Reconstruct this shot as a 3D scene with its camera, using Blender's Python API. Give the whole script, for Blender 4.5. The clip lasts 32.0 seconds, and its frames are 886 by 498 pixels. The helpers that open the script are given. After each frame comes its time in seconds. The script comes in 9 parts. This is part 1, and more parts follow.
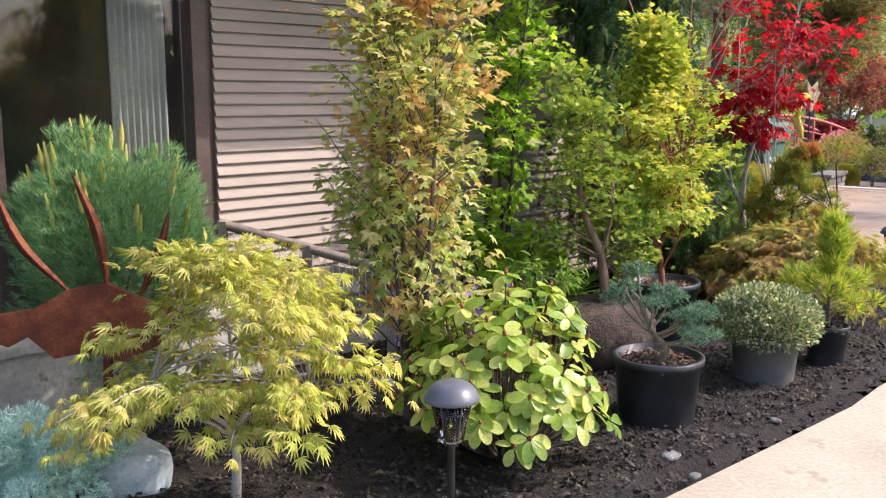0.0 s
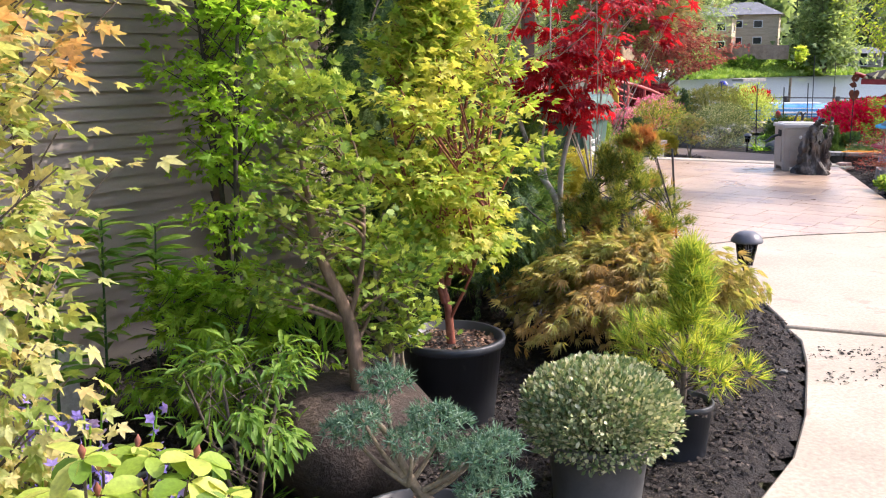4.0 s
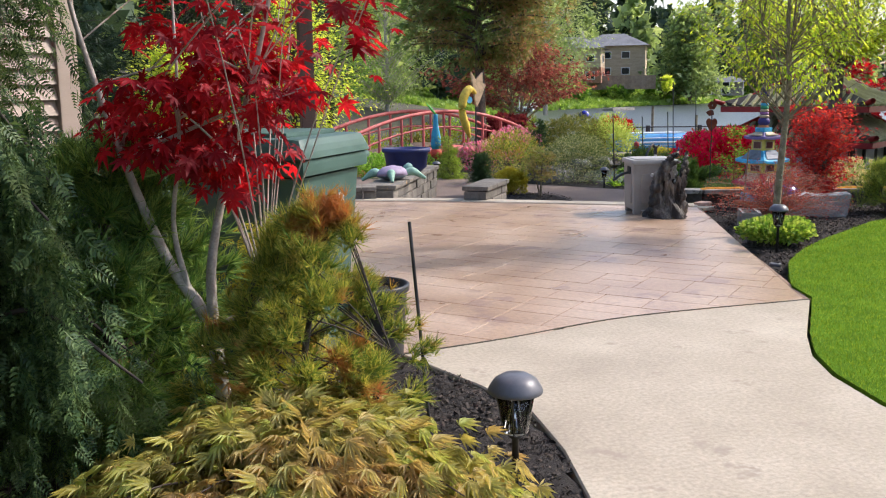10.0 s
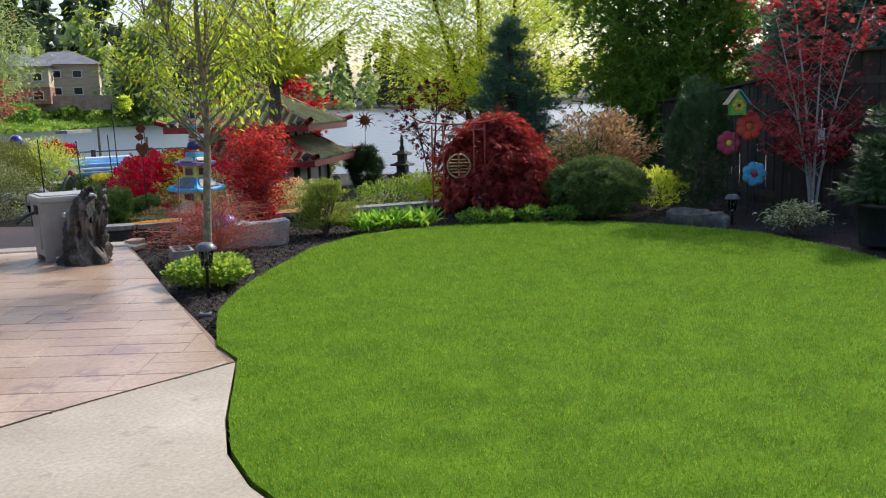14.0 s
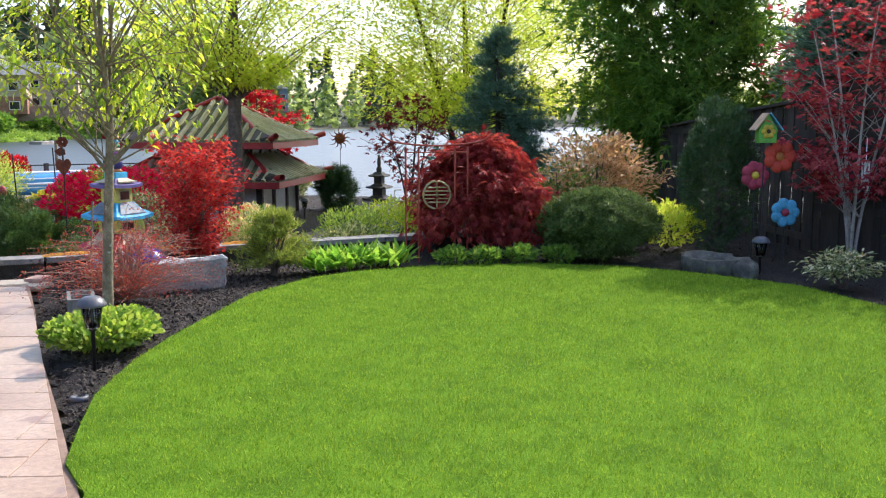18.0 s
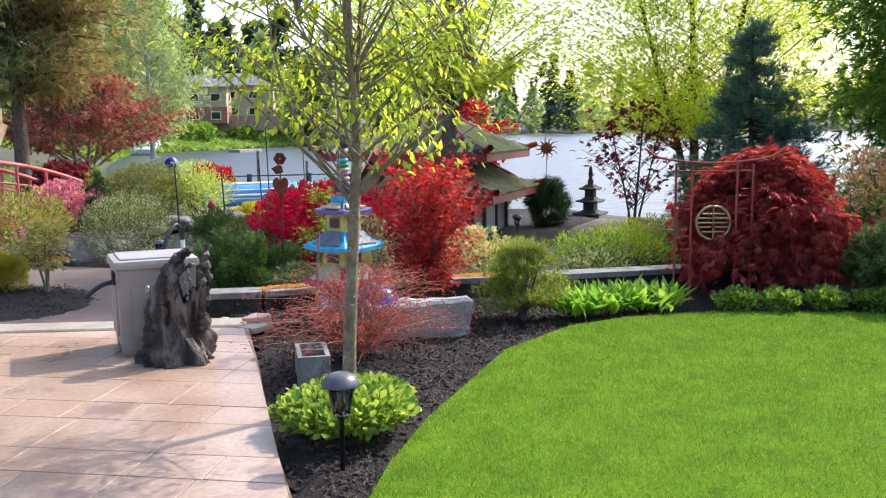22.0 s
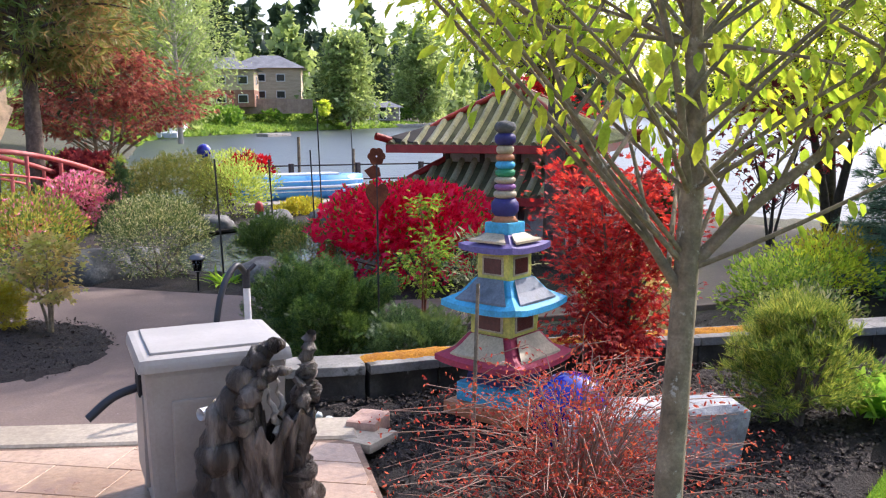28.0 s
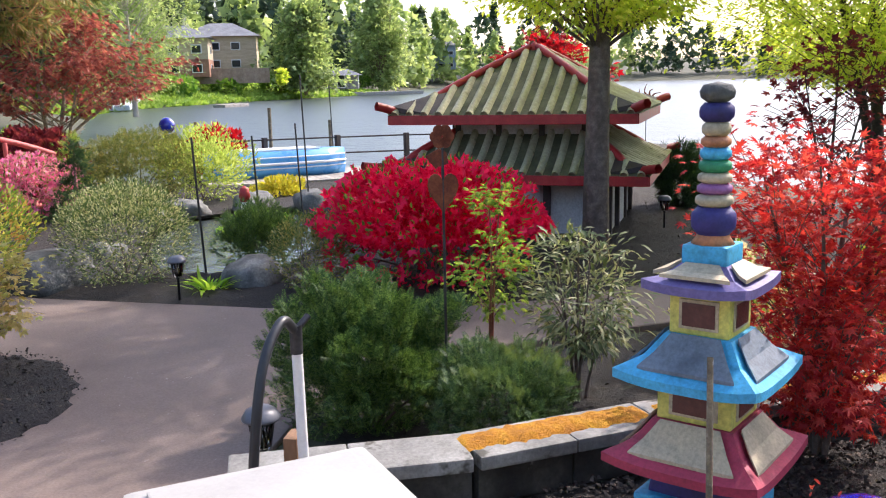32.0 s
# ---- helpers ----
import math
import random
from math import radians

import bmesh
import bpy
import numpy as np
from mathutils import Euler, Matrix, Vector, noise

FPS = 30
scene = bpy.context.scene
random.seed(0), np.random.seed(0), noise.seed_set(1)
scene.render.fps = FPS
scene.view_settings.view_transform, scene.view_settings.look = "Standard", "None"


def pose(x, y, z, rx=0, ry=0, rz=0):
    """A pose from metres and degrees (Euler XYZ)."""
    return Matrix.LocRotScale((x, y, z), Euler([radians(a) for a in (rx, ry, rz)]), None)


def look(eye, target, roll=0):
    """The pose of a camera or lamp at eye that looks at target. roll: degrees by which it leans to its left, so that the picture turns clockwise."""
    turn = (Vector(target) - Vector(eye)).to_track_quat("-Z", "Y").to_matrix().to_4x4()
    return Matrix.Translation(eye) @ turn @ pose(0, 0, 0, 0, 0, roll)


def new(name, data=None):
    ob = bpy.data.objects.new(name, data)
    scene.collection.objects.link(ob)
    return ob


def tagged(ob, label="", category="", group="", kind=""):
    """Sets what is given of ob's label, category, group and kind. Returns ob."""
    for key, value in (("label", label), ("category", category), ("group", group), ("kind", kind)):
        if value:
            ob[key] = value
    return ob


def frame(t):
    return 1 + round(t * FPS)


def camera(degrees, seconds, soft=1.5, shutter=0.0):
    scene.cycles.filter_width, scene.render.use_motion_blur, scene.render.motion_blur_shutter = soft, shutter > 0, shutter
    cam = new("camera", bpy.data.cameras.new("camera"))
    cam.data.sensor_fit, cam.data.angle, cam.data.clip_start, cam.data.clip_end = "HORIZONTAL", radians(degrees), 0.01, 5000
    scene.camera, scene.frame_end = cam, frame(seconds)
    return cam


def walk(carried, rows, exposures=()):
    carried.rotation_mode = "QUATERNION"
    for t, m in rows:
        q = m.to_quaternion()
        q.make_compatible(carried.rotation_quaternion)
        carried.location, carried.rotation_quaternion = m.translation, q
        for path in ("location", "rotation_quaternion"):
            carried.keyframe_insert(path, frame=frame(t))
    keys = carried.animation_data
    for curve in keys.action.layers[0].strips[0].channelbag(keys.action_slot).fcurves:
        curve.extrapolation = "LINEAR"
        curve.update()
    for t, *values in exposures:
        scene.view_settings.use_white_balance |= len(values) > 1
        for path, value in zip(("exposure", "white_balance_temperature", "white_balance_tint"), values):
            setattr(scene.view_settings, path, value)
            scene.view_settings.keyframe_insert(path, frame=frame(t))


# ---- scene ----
cam = camera(51.3, 32.0, 1.15)
PATH = [
    (0, (0.006, -0.012, 1.525), (-0.003, 1.961, 1.2), -0.0),
    (0.5, (-0.013, 0.206, 1.547), (0.089, 2.179, 1.24), -0.9),
    (1, (0.03, 0.444, 1.543), (0.187, 2.407, 1.194), -1.5),
    (1.5, (0.113, 0.741, 1.583), (0.301, 2.702, 1.24), -0.1),
    (2, (0.163, 0.932, 1.593), (0.443, 2.881, 1.239), 0.6),
    (2.5, (0.207, 1.225, 1.601), (0.554, 3.161, 1.241), 0.5),
    (4.5, (0.745, 2.085, 1.547), (1.105, 4.009, 1.137), -0.9),
    (5, (0.831, 2.233, 1.545), (1.219, 4.151, 1.133), -2.7),
    (5.5, (1.018, 2.399, 1.536), (1.401, 4.32, 1.131), -1.0),
    (6, (1.151, 2.576, 1.528), (1.558, 4.487, 1.098), -0.6),
    (6.5, (1.258, 2.873, 1.518), (1.792, 4.754, 1.098), -1.8),
    (7, (1.381, 3.074, 1.495), (1.981, 4.932, 1.062), -3.1),
    (7.5, (1.549, 3.266, 1.504), (2.137, 5.136, 1.104), -0.9),
    (8, (1.663, 3.446, 1.491), (2.224, 5.323, 1.092), -0.9),
    (8.5, (1.778, 3.665, 1.502), (2.387, 5.536, 1.144), -1.7),
    (9, (1.894, 3.803, 1.5), (2.559, 5.659, 1.162), -2.3),
    (9.5, (2.07, 3.926, 1.5), (2.706, 5.795, 1.177), -0.4),
    (10, (2.188, 4.025, 1.496), (2.785, 5.904, 1.16), -0.8),
    (10.5, (2.316, 4.183, 1.506), (3.003, 6.029, 1.154), -0.7),
    (11, (2.438, 4.355, 1.514), (3.291, 6.137, 1.202), -1.2),
    (11.5, (2.607, 4.439, 1.508), (3.603, 6.148, 1.211), -1.6),
    (12, (2.772, 4.474, 1.535), (3.892, 6.108, 1.254), -0.3),
    (12.5, (2.897, 4.519, 1.531), (4.137, 6.067, 1.269), -0.7),
    (13, (3.064, 4.687, 1.522), (4.438, 6.117, 1.262), -0.3),
    (13.5, (3.222, 4.869, 1.51), (4.705, 6.185, 1.246), -0.9),
    (14, (3.386, 4.952, 1.502), (4.889, 6.233, 1.186), -1.4),
    (14.5, (3.64, 5.016, 1.499), (5.152, 6.295, 1.222), -0.2),
    (15, (3.843, 5.069, 1.471), (5.408, 6.283, 1.192), -0.4),
    (15.5, (4.09, 5.24, 1.477), (5.731, 6.344, 1.181), -0.9),
    (17.5, (4.765, 5.873, 1.488), (6.332, 7.082, 1.199), 1.6),
    (18, (4.864, 6.078, 1.47), (6.396, 7.333, 1.196), 0.0),
    (18.5, (4.949, 6.173, 1.46), (6.386, 7.531, 1.151), -0.8),
    (19, (5.062, 6.308, 1.479), (6.418, 7.749, 1.188), 0.1),
    (19.5, (5.152, 6.529, 1.488), (6.455, 8.015, 1.179), 1.1),
    (20, (5.224, 6.78, 1.503), (6.524, 8.271, 1.21), -0.2),
    (20.5, (5.316, 6.979, 1.49), (6.563, 8.511, 1.18), -0.4),
    (21, (5.446, 7.209, 1.496), (6.642, 8.784, 1.197), -0.1),
    (21.5, (5.48, 7.47, 1.521), (6.724, 9.014, 1.262), 0.9),
    (22, (5.484, 7.72, 1.536), (6.751, 9.245, 1.276), -0.5),
    (22.5, (5.564, 7.941, 1.532), (6.79, 9.497, 1.252), -0.6),
    (23, (5.66, 8.192, 1.544), (6.844, 9.783, 1.291), 0.6),
    (23.5, (5.701, 8.449, 1.547), (6.88, 10.042, 1.283), 0.6),
    (24, (5.752, 8.713, 1.562), (6.969, 10.277, 1.293), -0.1),
    (24.5, (5.877, 8.938, 1.547), (7.091, 10.5, 1.251), -0.2),
    (26.5, (6.303, 9.857, 1.519), (7.499, 11.423, 1.177), -0.1),
    (27, (6.434, 10.081, 1.53), (7.579, 11.692, 1.225), 1.1),
    (27.5, (6.506, 10.349, 1.53), (7.677, 11.945, 1.246), 1.4),
    (28, (6.553, 10.607, 1.546), (7.778, 12.16, 1.253), -0.3),
    (28.5, (6.65, 10.834, 1.54), (7.853, 12.399, 1.221), -0.6),
    (29, (6.749, 11.044, 1.531), (7.927, 12.629, 1.214), -0.5),
    (29.5, (6.809, 11.272, 1.525), (7.994, 12.847, 1.185), 0.0),
    (30, (6.841, 11.541, 1.529), (8.104, 13.05, 1.17), -1.3),
    (30.5, (6.932, 11.768, 1.508), (8.231, 13.233, 1.1), -1.0),
    (31, (7.067, 12.009, 1.514), (8.363, 13.489, 1.156), -0.3),
    (31.5, (7.103, 12.206, 1.522), (8.366, 13.715, 1.16), 0.3),
    (32, (7.141, 12.458, 1.531), (8.426, 13.947, 1.168), -1.2),
]
walk(cam, [(t, look(eye, target, roll)) for t, eye, target, roll in PATH],
     [(0, 1.22, 6350, 19), (5, 1.42, 6350, 21), (7, 1.26, 6350, 21), (9, 0.93, 6350, 17), (11, 0.66, 6250, 14), (12, 0.46, 6200, 13), (13.5, 0.55, 6150, 13),
      (15, 0.92, 6150, 13), (18, 1.22, 6100, 15), (20, 1.24, 6100, 15), (23, 1.26, 6050, 18), (28, 1.22, 6150, 21), (32, 1.4, 6350, 18)])

# ---- world, sun ----
SUN_AZ, SUN_EL = 2.0, 43.0            # degrees from +x towards +y, and above the horizon
world = bpy.data.worlds.new("sky")
scene.world = world
world.use_nodes = True
wn = world.node_tree.nodes
sky = wn.new("ShaderNodeTexSky")
sky.sky_type, sky.sun_disc = "NISHITA", False
sky.sun_elevation, sky.sun_rotation = radians(SUN_EL), radians(90 - SUN_AZ)
sky.air_density, sky.dust_density, sky.ozone_density = 1.0, 3.0, 1.0
wn["Background"].inputs["Strength"].default_value = 0.15
world.node_tree.links.new(sky.outputs[0], wn["Background"].inputs["Color"])
sun = new("sun", bpy.data.lights.new("sun", "SUN"))
sun.data.energy, sun.data.angle, sun.data.color = 2.15, radians(0.6), (1.0, 0.93, 0.83)
sd = Vector((math.cos(radians(SUN_EL)) * math.cos(radians(SUN_AZ)), math.cos(radians(SUN_EL)) * math.sin(radians(SUN_AZ)), math.sin(radians(SUN_EL))))
sun.matrix_world = look(sd * 50, (0, 0, 0))
rnd = np.random.default_rng(7)


# ---- materials ----
def nodes_of(name):
    m = bpy.data.materials.new(name)
    m.use_nodes = True
    return m, m.node_tree.nodes, m.node_tree.links, m.node_tree.nodes["Principled BSDF"]


def ramp(n, stops):
    r = n.new("ShaderNodeValToRGB")
    e = r.color_ramp.elements
    while len(e) < len(stops):
        e.new(0.5)
    for k, (pos, c) in enumerate(stops):
        e[k].position, e[k].color = pos, (*c, 1)
    return r


def noise_tex(n, l, scale, detail=5, rough=0.6, stretch=None):
    tex = n.new("ShaderNodeTexNoise")
    tex.inputs["Scale"].default_value, tex.inputs["Detail"].default_value, tex.inputs["Roughness"].default_value = scale, detail, rough
    co = n.new("ShaderNodeNewGeometry")
    if stretch:
        mp = n.new("ShaderNodeMapping")
        mp.inputs["Scale"].default_value = stretch
        l.new(co.outputs["Position"], mp.inputs["Vector"])
        l.new(mp.outputs[0], tex.inputs["Vector"])
    else:
        l.new(co.outputs["Position"], tex.inputs["Vector"])
    return tex


def mixc(n, l, fac, a, b, how="MIX"):
    m = n.new("ShaderNodeMix")
    m.data_type, m.blend_type = "RGBA", how
    for sock, v in ((m.inputs[0], fac), (m.inputs[6], a), (m.inputs[7], b)):
        if isinstance(v, (int, float)):
            sock.default_value = v
        elif isinstance(v, tuple):
            sock.default_value = (*v, 1)
        else:
            l.new(v, sock)
    return m.outputs[2]


def surf(name, cols, rough=0.7, scale=6.0, fine=60.0, bump=0.3, depth=0.01, metal=0.0, spots=None, stretch=None, vary=0.0, spec=0.5, island=0.0, speck=0.55):
    """Colour from a coarse and a fine noise, with relief and wear; vary: spread from object to object."""
    m, n, l, b = nodes_of(name)
    big, small = noise_tex(n, l, scale, 5, 0.6, stretch), noise_tex(n, l, fine, 6, 0.65, stretch)
    lo, mid, hi = cols
    r = ramp(n, [(0.28, lo), (0.5, mid), (0.72, hi)])
    l.new(big.outputs[0], r.inputs[0])
    grain = ramp(n, [(0.3, (0.55, 0.55, 0.55)), (0.7, (1.35, 1.35, 1.35))])
    l.new(small.outputs[0], grain.inputs[0])
    c = mixc(n, l, speck, r.outputs[0], grain.outputs[0], "MULTIPLY")
    if spots:
        col, sc, th = spots
        sp = noise_tex(n, l, sc, 4, 0.7)
        sr = ramp(n, [(th, (0, 0, 0)), (th + 0.07, (1, 1, 1))])
        l.new(sp.outputs[0], sr.inputs[0])
        c = mixc(n, l, sr.outputs[0], c, col)
    if vary or island:
        if island:
            src = n.new("ShaderNodeNewGeometry").outputs["Random Per Island"]
        else:
            src = n.new("ShaderNodeObjectInfo").outputs["Random"]
        v = max(vary, island)
        vr = ramp(n, [(0.0, (1 - v,) * 3), (1.0, (1 + v,) * 3)])
        l.new(src, vr.inputs[0])
        c = mixc(n, l, 1.0, c, vr.outputs[0], "MULTIPLY")
    l.new(c, b.inputs["Base Color"])
    rr = n.new("ShaderNodeMapRange")
    rr.inputs[3].default_value, rr.inputs[4].default_value = max(rough - 0.15, 0.03), min(rough + 0.15, 1.0)
    l.new(big.outputs[0], rr.inputs[0])
    l.new(rr.outputs[0], b.inputs["Roughness"])
    b.inputs["Metallic"].default_value = metal
    b.inputs["Specular IOR Level"].default_value = spec
    if bump:
        bp = n.new("ShaderNodeBump")
        bp.inputs["Strength"].default_value, bp.inputs["Distance"].default_value = bump, depth
        l.new(small.outputs[0], bp.inputs["Height"])
        l.new(bp.outputs[0], b.inputs["Normal"])
    return m


def leafmat(name, cols, glow=0.4, rough=0.5, patch=None, scale=3.0, th=0.45, spec=0.28):
    """Leaves: colour from leaf to leaf, a slow drift through the crown, and light let through."""
    m, n, l, b = nodes_of(name)
    geo = n.new("ShaderNodeNewGeometry")
    k = len(cols)
    r = ramp(n, [((i + 0.5) / k, c) for i, c in enumerate(cols)])
    l.new(geo.outputs["Random Per Island"], r.inputs[0])
    c = r.outputs[0]
    if patch:
        nz = noise_tex(n, l, scale, 3, 0.5)
        pr = ramp(n, [(th, (0, 0, 0)), (th + 0.13, (1, 1, 1))])
        l.new(nz.outputs[0], pr.inputs[0])
        c = mixc(n, l, pr.outputs[0], c, patch)
    fine = noise_tex(n, l, 90.0, 3, 0.6)
    fr = ramp(n, [(0.3, (0.75, 0.75, 0.75)), (0.7, (1.2, 1.2, 1.2))])
    l.new(fine.outputs[0], fr.inputs[0])
    c = mixc(n, l, 0.8, c, fr.outputs[0], "MULTIPLY")
    l.new(c, b.inputs["Base Color"])
    b.inputs["Roughness"].default_value, b.inputs["Specular IOR Level"].default_value = rough, spec
    t = n.new("ShaderNodeBsdfTranslucent")
    bright = mixc(n, l, 1.0, c, (1.78, 1.65, 1.1), "MULTIPLY")
    l.new(bright, t.inputs["Color"])
    mx = n.new("ShaderNodeMixShader")
    mx.inputs[0].default_value = min(glow + 0.06, 0.6)
    l.new(b.outputs[0], mx.inputs[1])
    l.new(t.outputs[0], mx.inputs[2])
    l.new(mx.outputs[0], n["Material Output"].inputs["Surface"])
    return m


def glass(name, tint=(0.95, 0.97, 0.96), rough=0.02):
    m, n, l, b = nodes_of(name)
    b.inputs["Base Color"].default_value = (*tint, 1)
    b.inputs["Roughness"].default_value, b.inputs["Transmission Weight"].default_value, b.inputs["IOR"].default_value = rough, 1.0, 1.45
    return m


# ---- mesh helpers ----
def mesh_np(name, V, F, mat=None, smooth=False):
    """A mesh from arrays of vertices and of triangles or quads."""
    V, F = np.asarray(V, np.float32), np.asarray(F, np.int32)
    me = bpy.data.meshes.new(name)
    k = F.shape[1]
    me.vertices.add(len(V))
    me.vertices.foreach_set("co", V.ravel())
    me.loops.add(F.size)
    me.loops.foreach_set("vertex_index", F.ravel())
    me.polygons.add(len(F))
    me.polygons.foreach_set("loop_start", np.arange(0, F.size, k, dtype=np.int32))
    me.update(calc_edges=True)
    if smooth:
        me.polygons.foreach_set("use_smooth", np.ones(len(F), bool))
    if mat:
        me.materials.append(mat)
    return me


def thing(name, label, category, at=(0, 0, 0), rz=0.0, group="", kind=""):
    """An Empty at the base of a thing."""
    ob = new(name)
    ob.matrix_world = pose(*at, 0, 0, rz)
    ob.empty_display_size = 0.1
    return tagged(ob, label, category, group, kind)


def part(name, data, mat, parent, label=""):
    """A bmesh or mesh as one mesh object under a thing or part, in its coordinates."""
    if isinstance(data, bmesh.types.BMesh):
        me = bpy.data.meshes.new(name)
        data.to_mesh(me)
        data.free()
    else:
        me = data
    if mat and not me.materials:
        me.materials.append(mat)
    ob = new(name, me)
    ob.parent = parent
    return tagged(ob, label)


def solo(name, data, mat, label, category, at=(0, 0, 0), rz=0.0, group="", kind=""):
    """A thing of one mesh."""
    ob = part(name, data, mat, None)
    ob.matrix_world = pose(*at, 0, 0, rz)
    return tagged(ob, label, category, group, kind)


def box(sx, sy, sz, at=(0, 0, 0), bevel=0.0, rot=(0, 0, 0), taper=1.0, bm=None, seg=2):
    """A box on its base centre at; taper: width of the top against the base."""
    b = bmesh.new()
    bmesh.ops.create_cube(b, size=1.0)
    for v in b.verts:
        k = taper if v.co.z > 0 else 1.0
        v.co = Vector((v.co.x * sx * k, v.co.y * sy * k, (v.co.z + 0.5) * sz))
    if bevel:
        bmesh.ops.bevel(b, geom=list(b.edges), offset=bevel, segments=seg, affect="EDGES", profile=0.7)
    b.transform(pose(*at, *rot))
    if bm is None:
        return b
    me = bpy.data.meshes.new("t")
    b.to_mesh(me)
    b.free()
    bm.from_mesh(me)
    bpy.data.meshes.remove(me)
    return bm


def lathe(profile, seg=24, at=(0, 0, 0), bm=None, smooth=True, wobble=0.0, rot=(0, 0, 0), scale=(1, 1, 1)):
    """A turned body from (radius, height) pairs."""
    b = bm or bmesh.new()
    m = pose(*at, *rot) @ Matrix.Diagonal((*scale, 1))
    rings = []
    for r, z in profile:
        ring = []
        for i in range(seg):
            a = 2 * math.pi * i / seg
            w = 1 + wobble * noise.noise((math.cos(a) * 2 + at[0], math.sin(a) * 2 + at[1], z * 3))
            ring.append(b.verts.new(m @ Vector((r * w * math.cos(a), r * w * math.sin(a), z))))
        rings.append(ring)
    for p, q in zip(rings, rings[1:]):
        for i in range(seg):
            f = b.faces.new((p[i], p[(i + 1) % seg], q[(i + 1) % seg], q[i]))
            f.smooth = smooth
    for ring, r in ((rings[0][::-1], profile[0][0]), (rings[-1], profile[-1][0])):
        if r > 1e-4:
            b.faces.new(ring)
    bmesh.ops.remove_doubles(b, verts=b.verts, dist=1e-5)
    return b


def prism(pts, z0, z1, bevel=0.0):
    """An upright prism over a plan."""
    b = bmesh.new()
    lo = [b.verts.new((x, y, z0)) for x, y in pts]
    hi = [b.verts.new((x, y, z1)) for x, y in pts]
    b.faces.new(lo[::-1])
    top = b.faces.new(hi)
    n = len(pts)
    for i in range(n):
        b.faces.new((lo[i], lo[(i + 1) % n], hi[(i + 1) % n], hi[i]))
    bmesh.ops.recalc_face_normals(b, faces=b.faces)
    if bevel:
        bmesh.ops.bevel(b, geom=list(top.edges), offset=bevel, segments=1, affect="EDGES")
    bmesh.ops.triangulate(b, faces=[f for f in b.faces if len(f.verts) > 4])
    return b


def tube_np(paths, sides=6):
    """Tubes round many polylines: list of (points, radii). Returns vertices and quads."""
    VV, FF, base = [], [], 0
    ang = np.arange(sides) * 2 * np.pi / sides
    for P, R in paths:
        P, R = np.asarray(P, float), np.asarray(R, float)
        R = np.interp(np.linspace(0, 1, len(P)), np.linspace(0, 1, len(R)), R)
        T = np.gradient(P, axis=0)
        T /= np.linalg.norm(T, axis=1)[:, None] + 1e-9
        ref = np.array([0.0, 0.0, 1.0]) if abs(T[0][2]) < 0.9 else np.array([1.0, 0.0, 0.0])
        U = np.cross(T, ref)
        U /= np.linalg.norm(U, axis=1)[:, None] + 1e-9
        W = np.cross(T, U)
        V = P[:, None, :] + R[:, None, None] * (np.cos(ang)[None, :, None] * U[:, None, :] + np.sin(ang)[None, :, None] * W[:, None, :])
        k = len(P)
        i = np.arange((k - 1) * sides).reshape(k - 1, sides)
        j = np.roll(i, -1, axis=1)
        FF.append(np.stack([i, j, j + sides, i + sides], -1).reshape(-1, 4) + base)
        VV.append(V.reshape(-1, 3))
        base += k * sides
    return np.concatenate(VV), np.concatenate(FF)


def tubes(name, paths, mat, sides=6):
    V, F = tube_np(paths, sides)
    return mesh_np(name, V, F, mat, True)


def rod(p, q, r, r2=None):
    return (np.linspace(p, q, 3), np.linspace(r, r if r2 is None else r2, 3))


def bent(pts, n=12):
    """A smooth line through points."""
    pts = np.asarray(pts, float)
    out = []
    e = np.vstack([2 * pts[0] - pts[1], pts, 2 * pts[-1] - pts[-2]])
    for i in range(len(pts) - 1):
        p0, p1, p2, p3 = e[i:i + 4]
        for u in np.linspace(0, 1, n, endpoint=i == len(pts) - 2):
            out.append(0.5 * (2 * p1 + (p2 - p0) * u + (2 * p0 - 5 * p1 + 4 * p2 - p3) * u * u + (3 * p1 - p0 - 3 * p2 + p3) * u ** 3))
    return np.array(out)


def inside(px, py, poly):
    """Which points lie in a plan polygon."""
    poly = np.asarray(poly, float)
    res = np.zeros(np.shape(px), bool)
    for (x1, y1), (x2, y2) in zip(poly, np.roll(poly, -1, axis=0)):
        cond = (y1 > py) != (y2 > py)
        res ^= cond & (px < (x2 - x1) * (py - y1) / (y2 - y1 + 1e-12) + x1)
    return res


def gap_to(px, py, line, closed=False):
    """Distance of points from a polyline in plan."""
    line = np.asarray(line, float)
    ends = np.roll(line, -1, axis=0) if closed else line[1:]
    best = np.full(np.shape(px), 1e9)
    for (x1, y1), (x2, y2) in zip(line, ends):
        dx, dy = x2 - x1, y2 - y1
        u = np.clip(((px - x1) * dx + (py - y1) * dy) / (dx * dx + dy * dy), 0, 1)
        best = np.minimum(best, np.hypot(px - x1 - u * dx, py - y1 - u * dy))
    return best


# ---- leaves ----
def lobes(angles, lens, width, droop=0.18, base=0.12):
    V, F = [(0, 0, 0)], []
    for a, L in zip(angles, lens):
        a = radians(a)
        ax, ay = math.sin(a), math.cos(a)
        k = len(V)
        w = width * L
        V += [(ax * L * 0.42 - ay * w, ay * L * 0.42 + ax * w, 0.03), (ax * L, ay * L, -droop * L), (ax * L * 0.42 + ay * w, ay * L * 0.42 - ax * w, 0.03)]
        F += [(0, k, k + 1), (0, k + 1, k + 2)]
    return np.array(V, float), np.array(F)


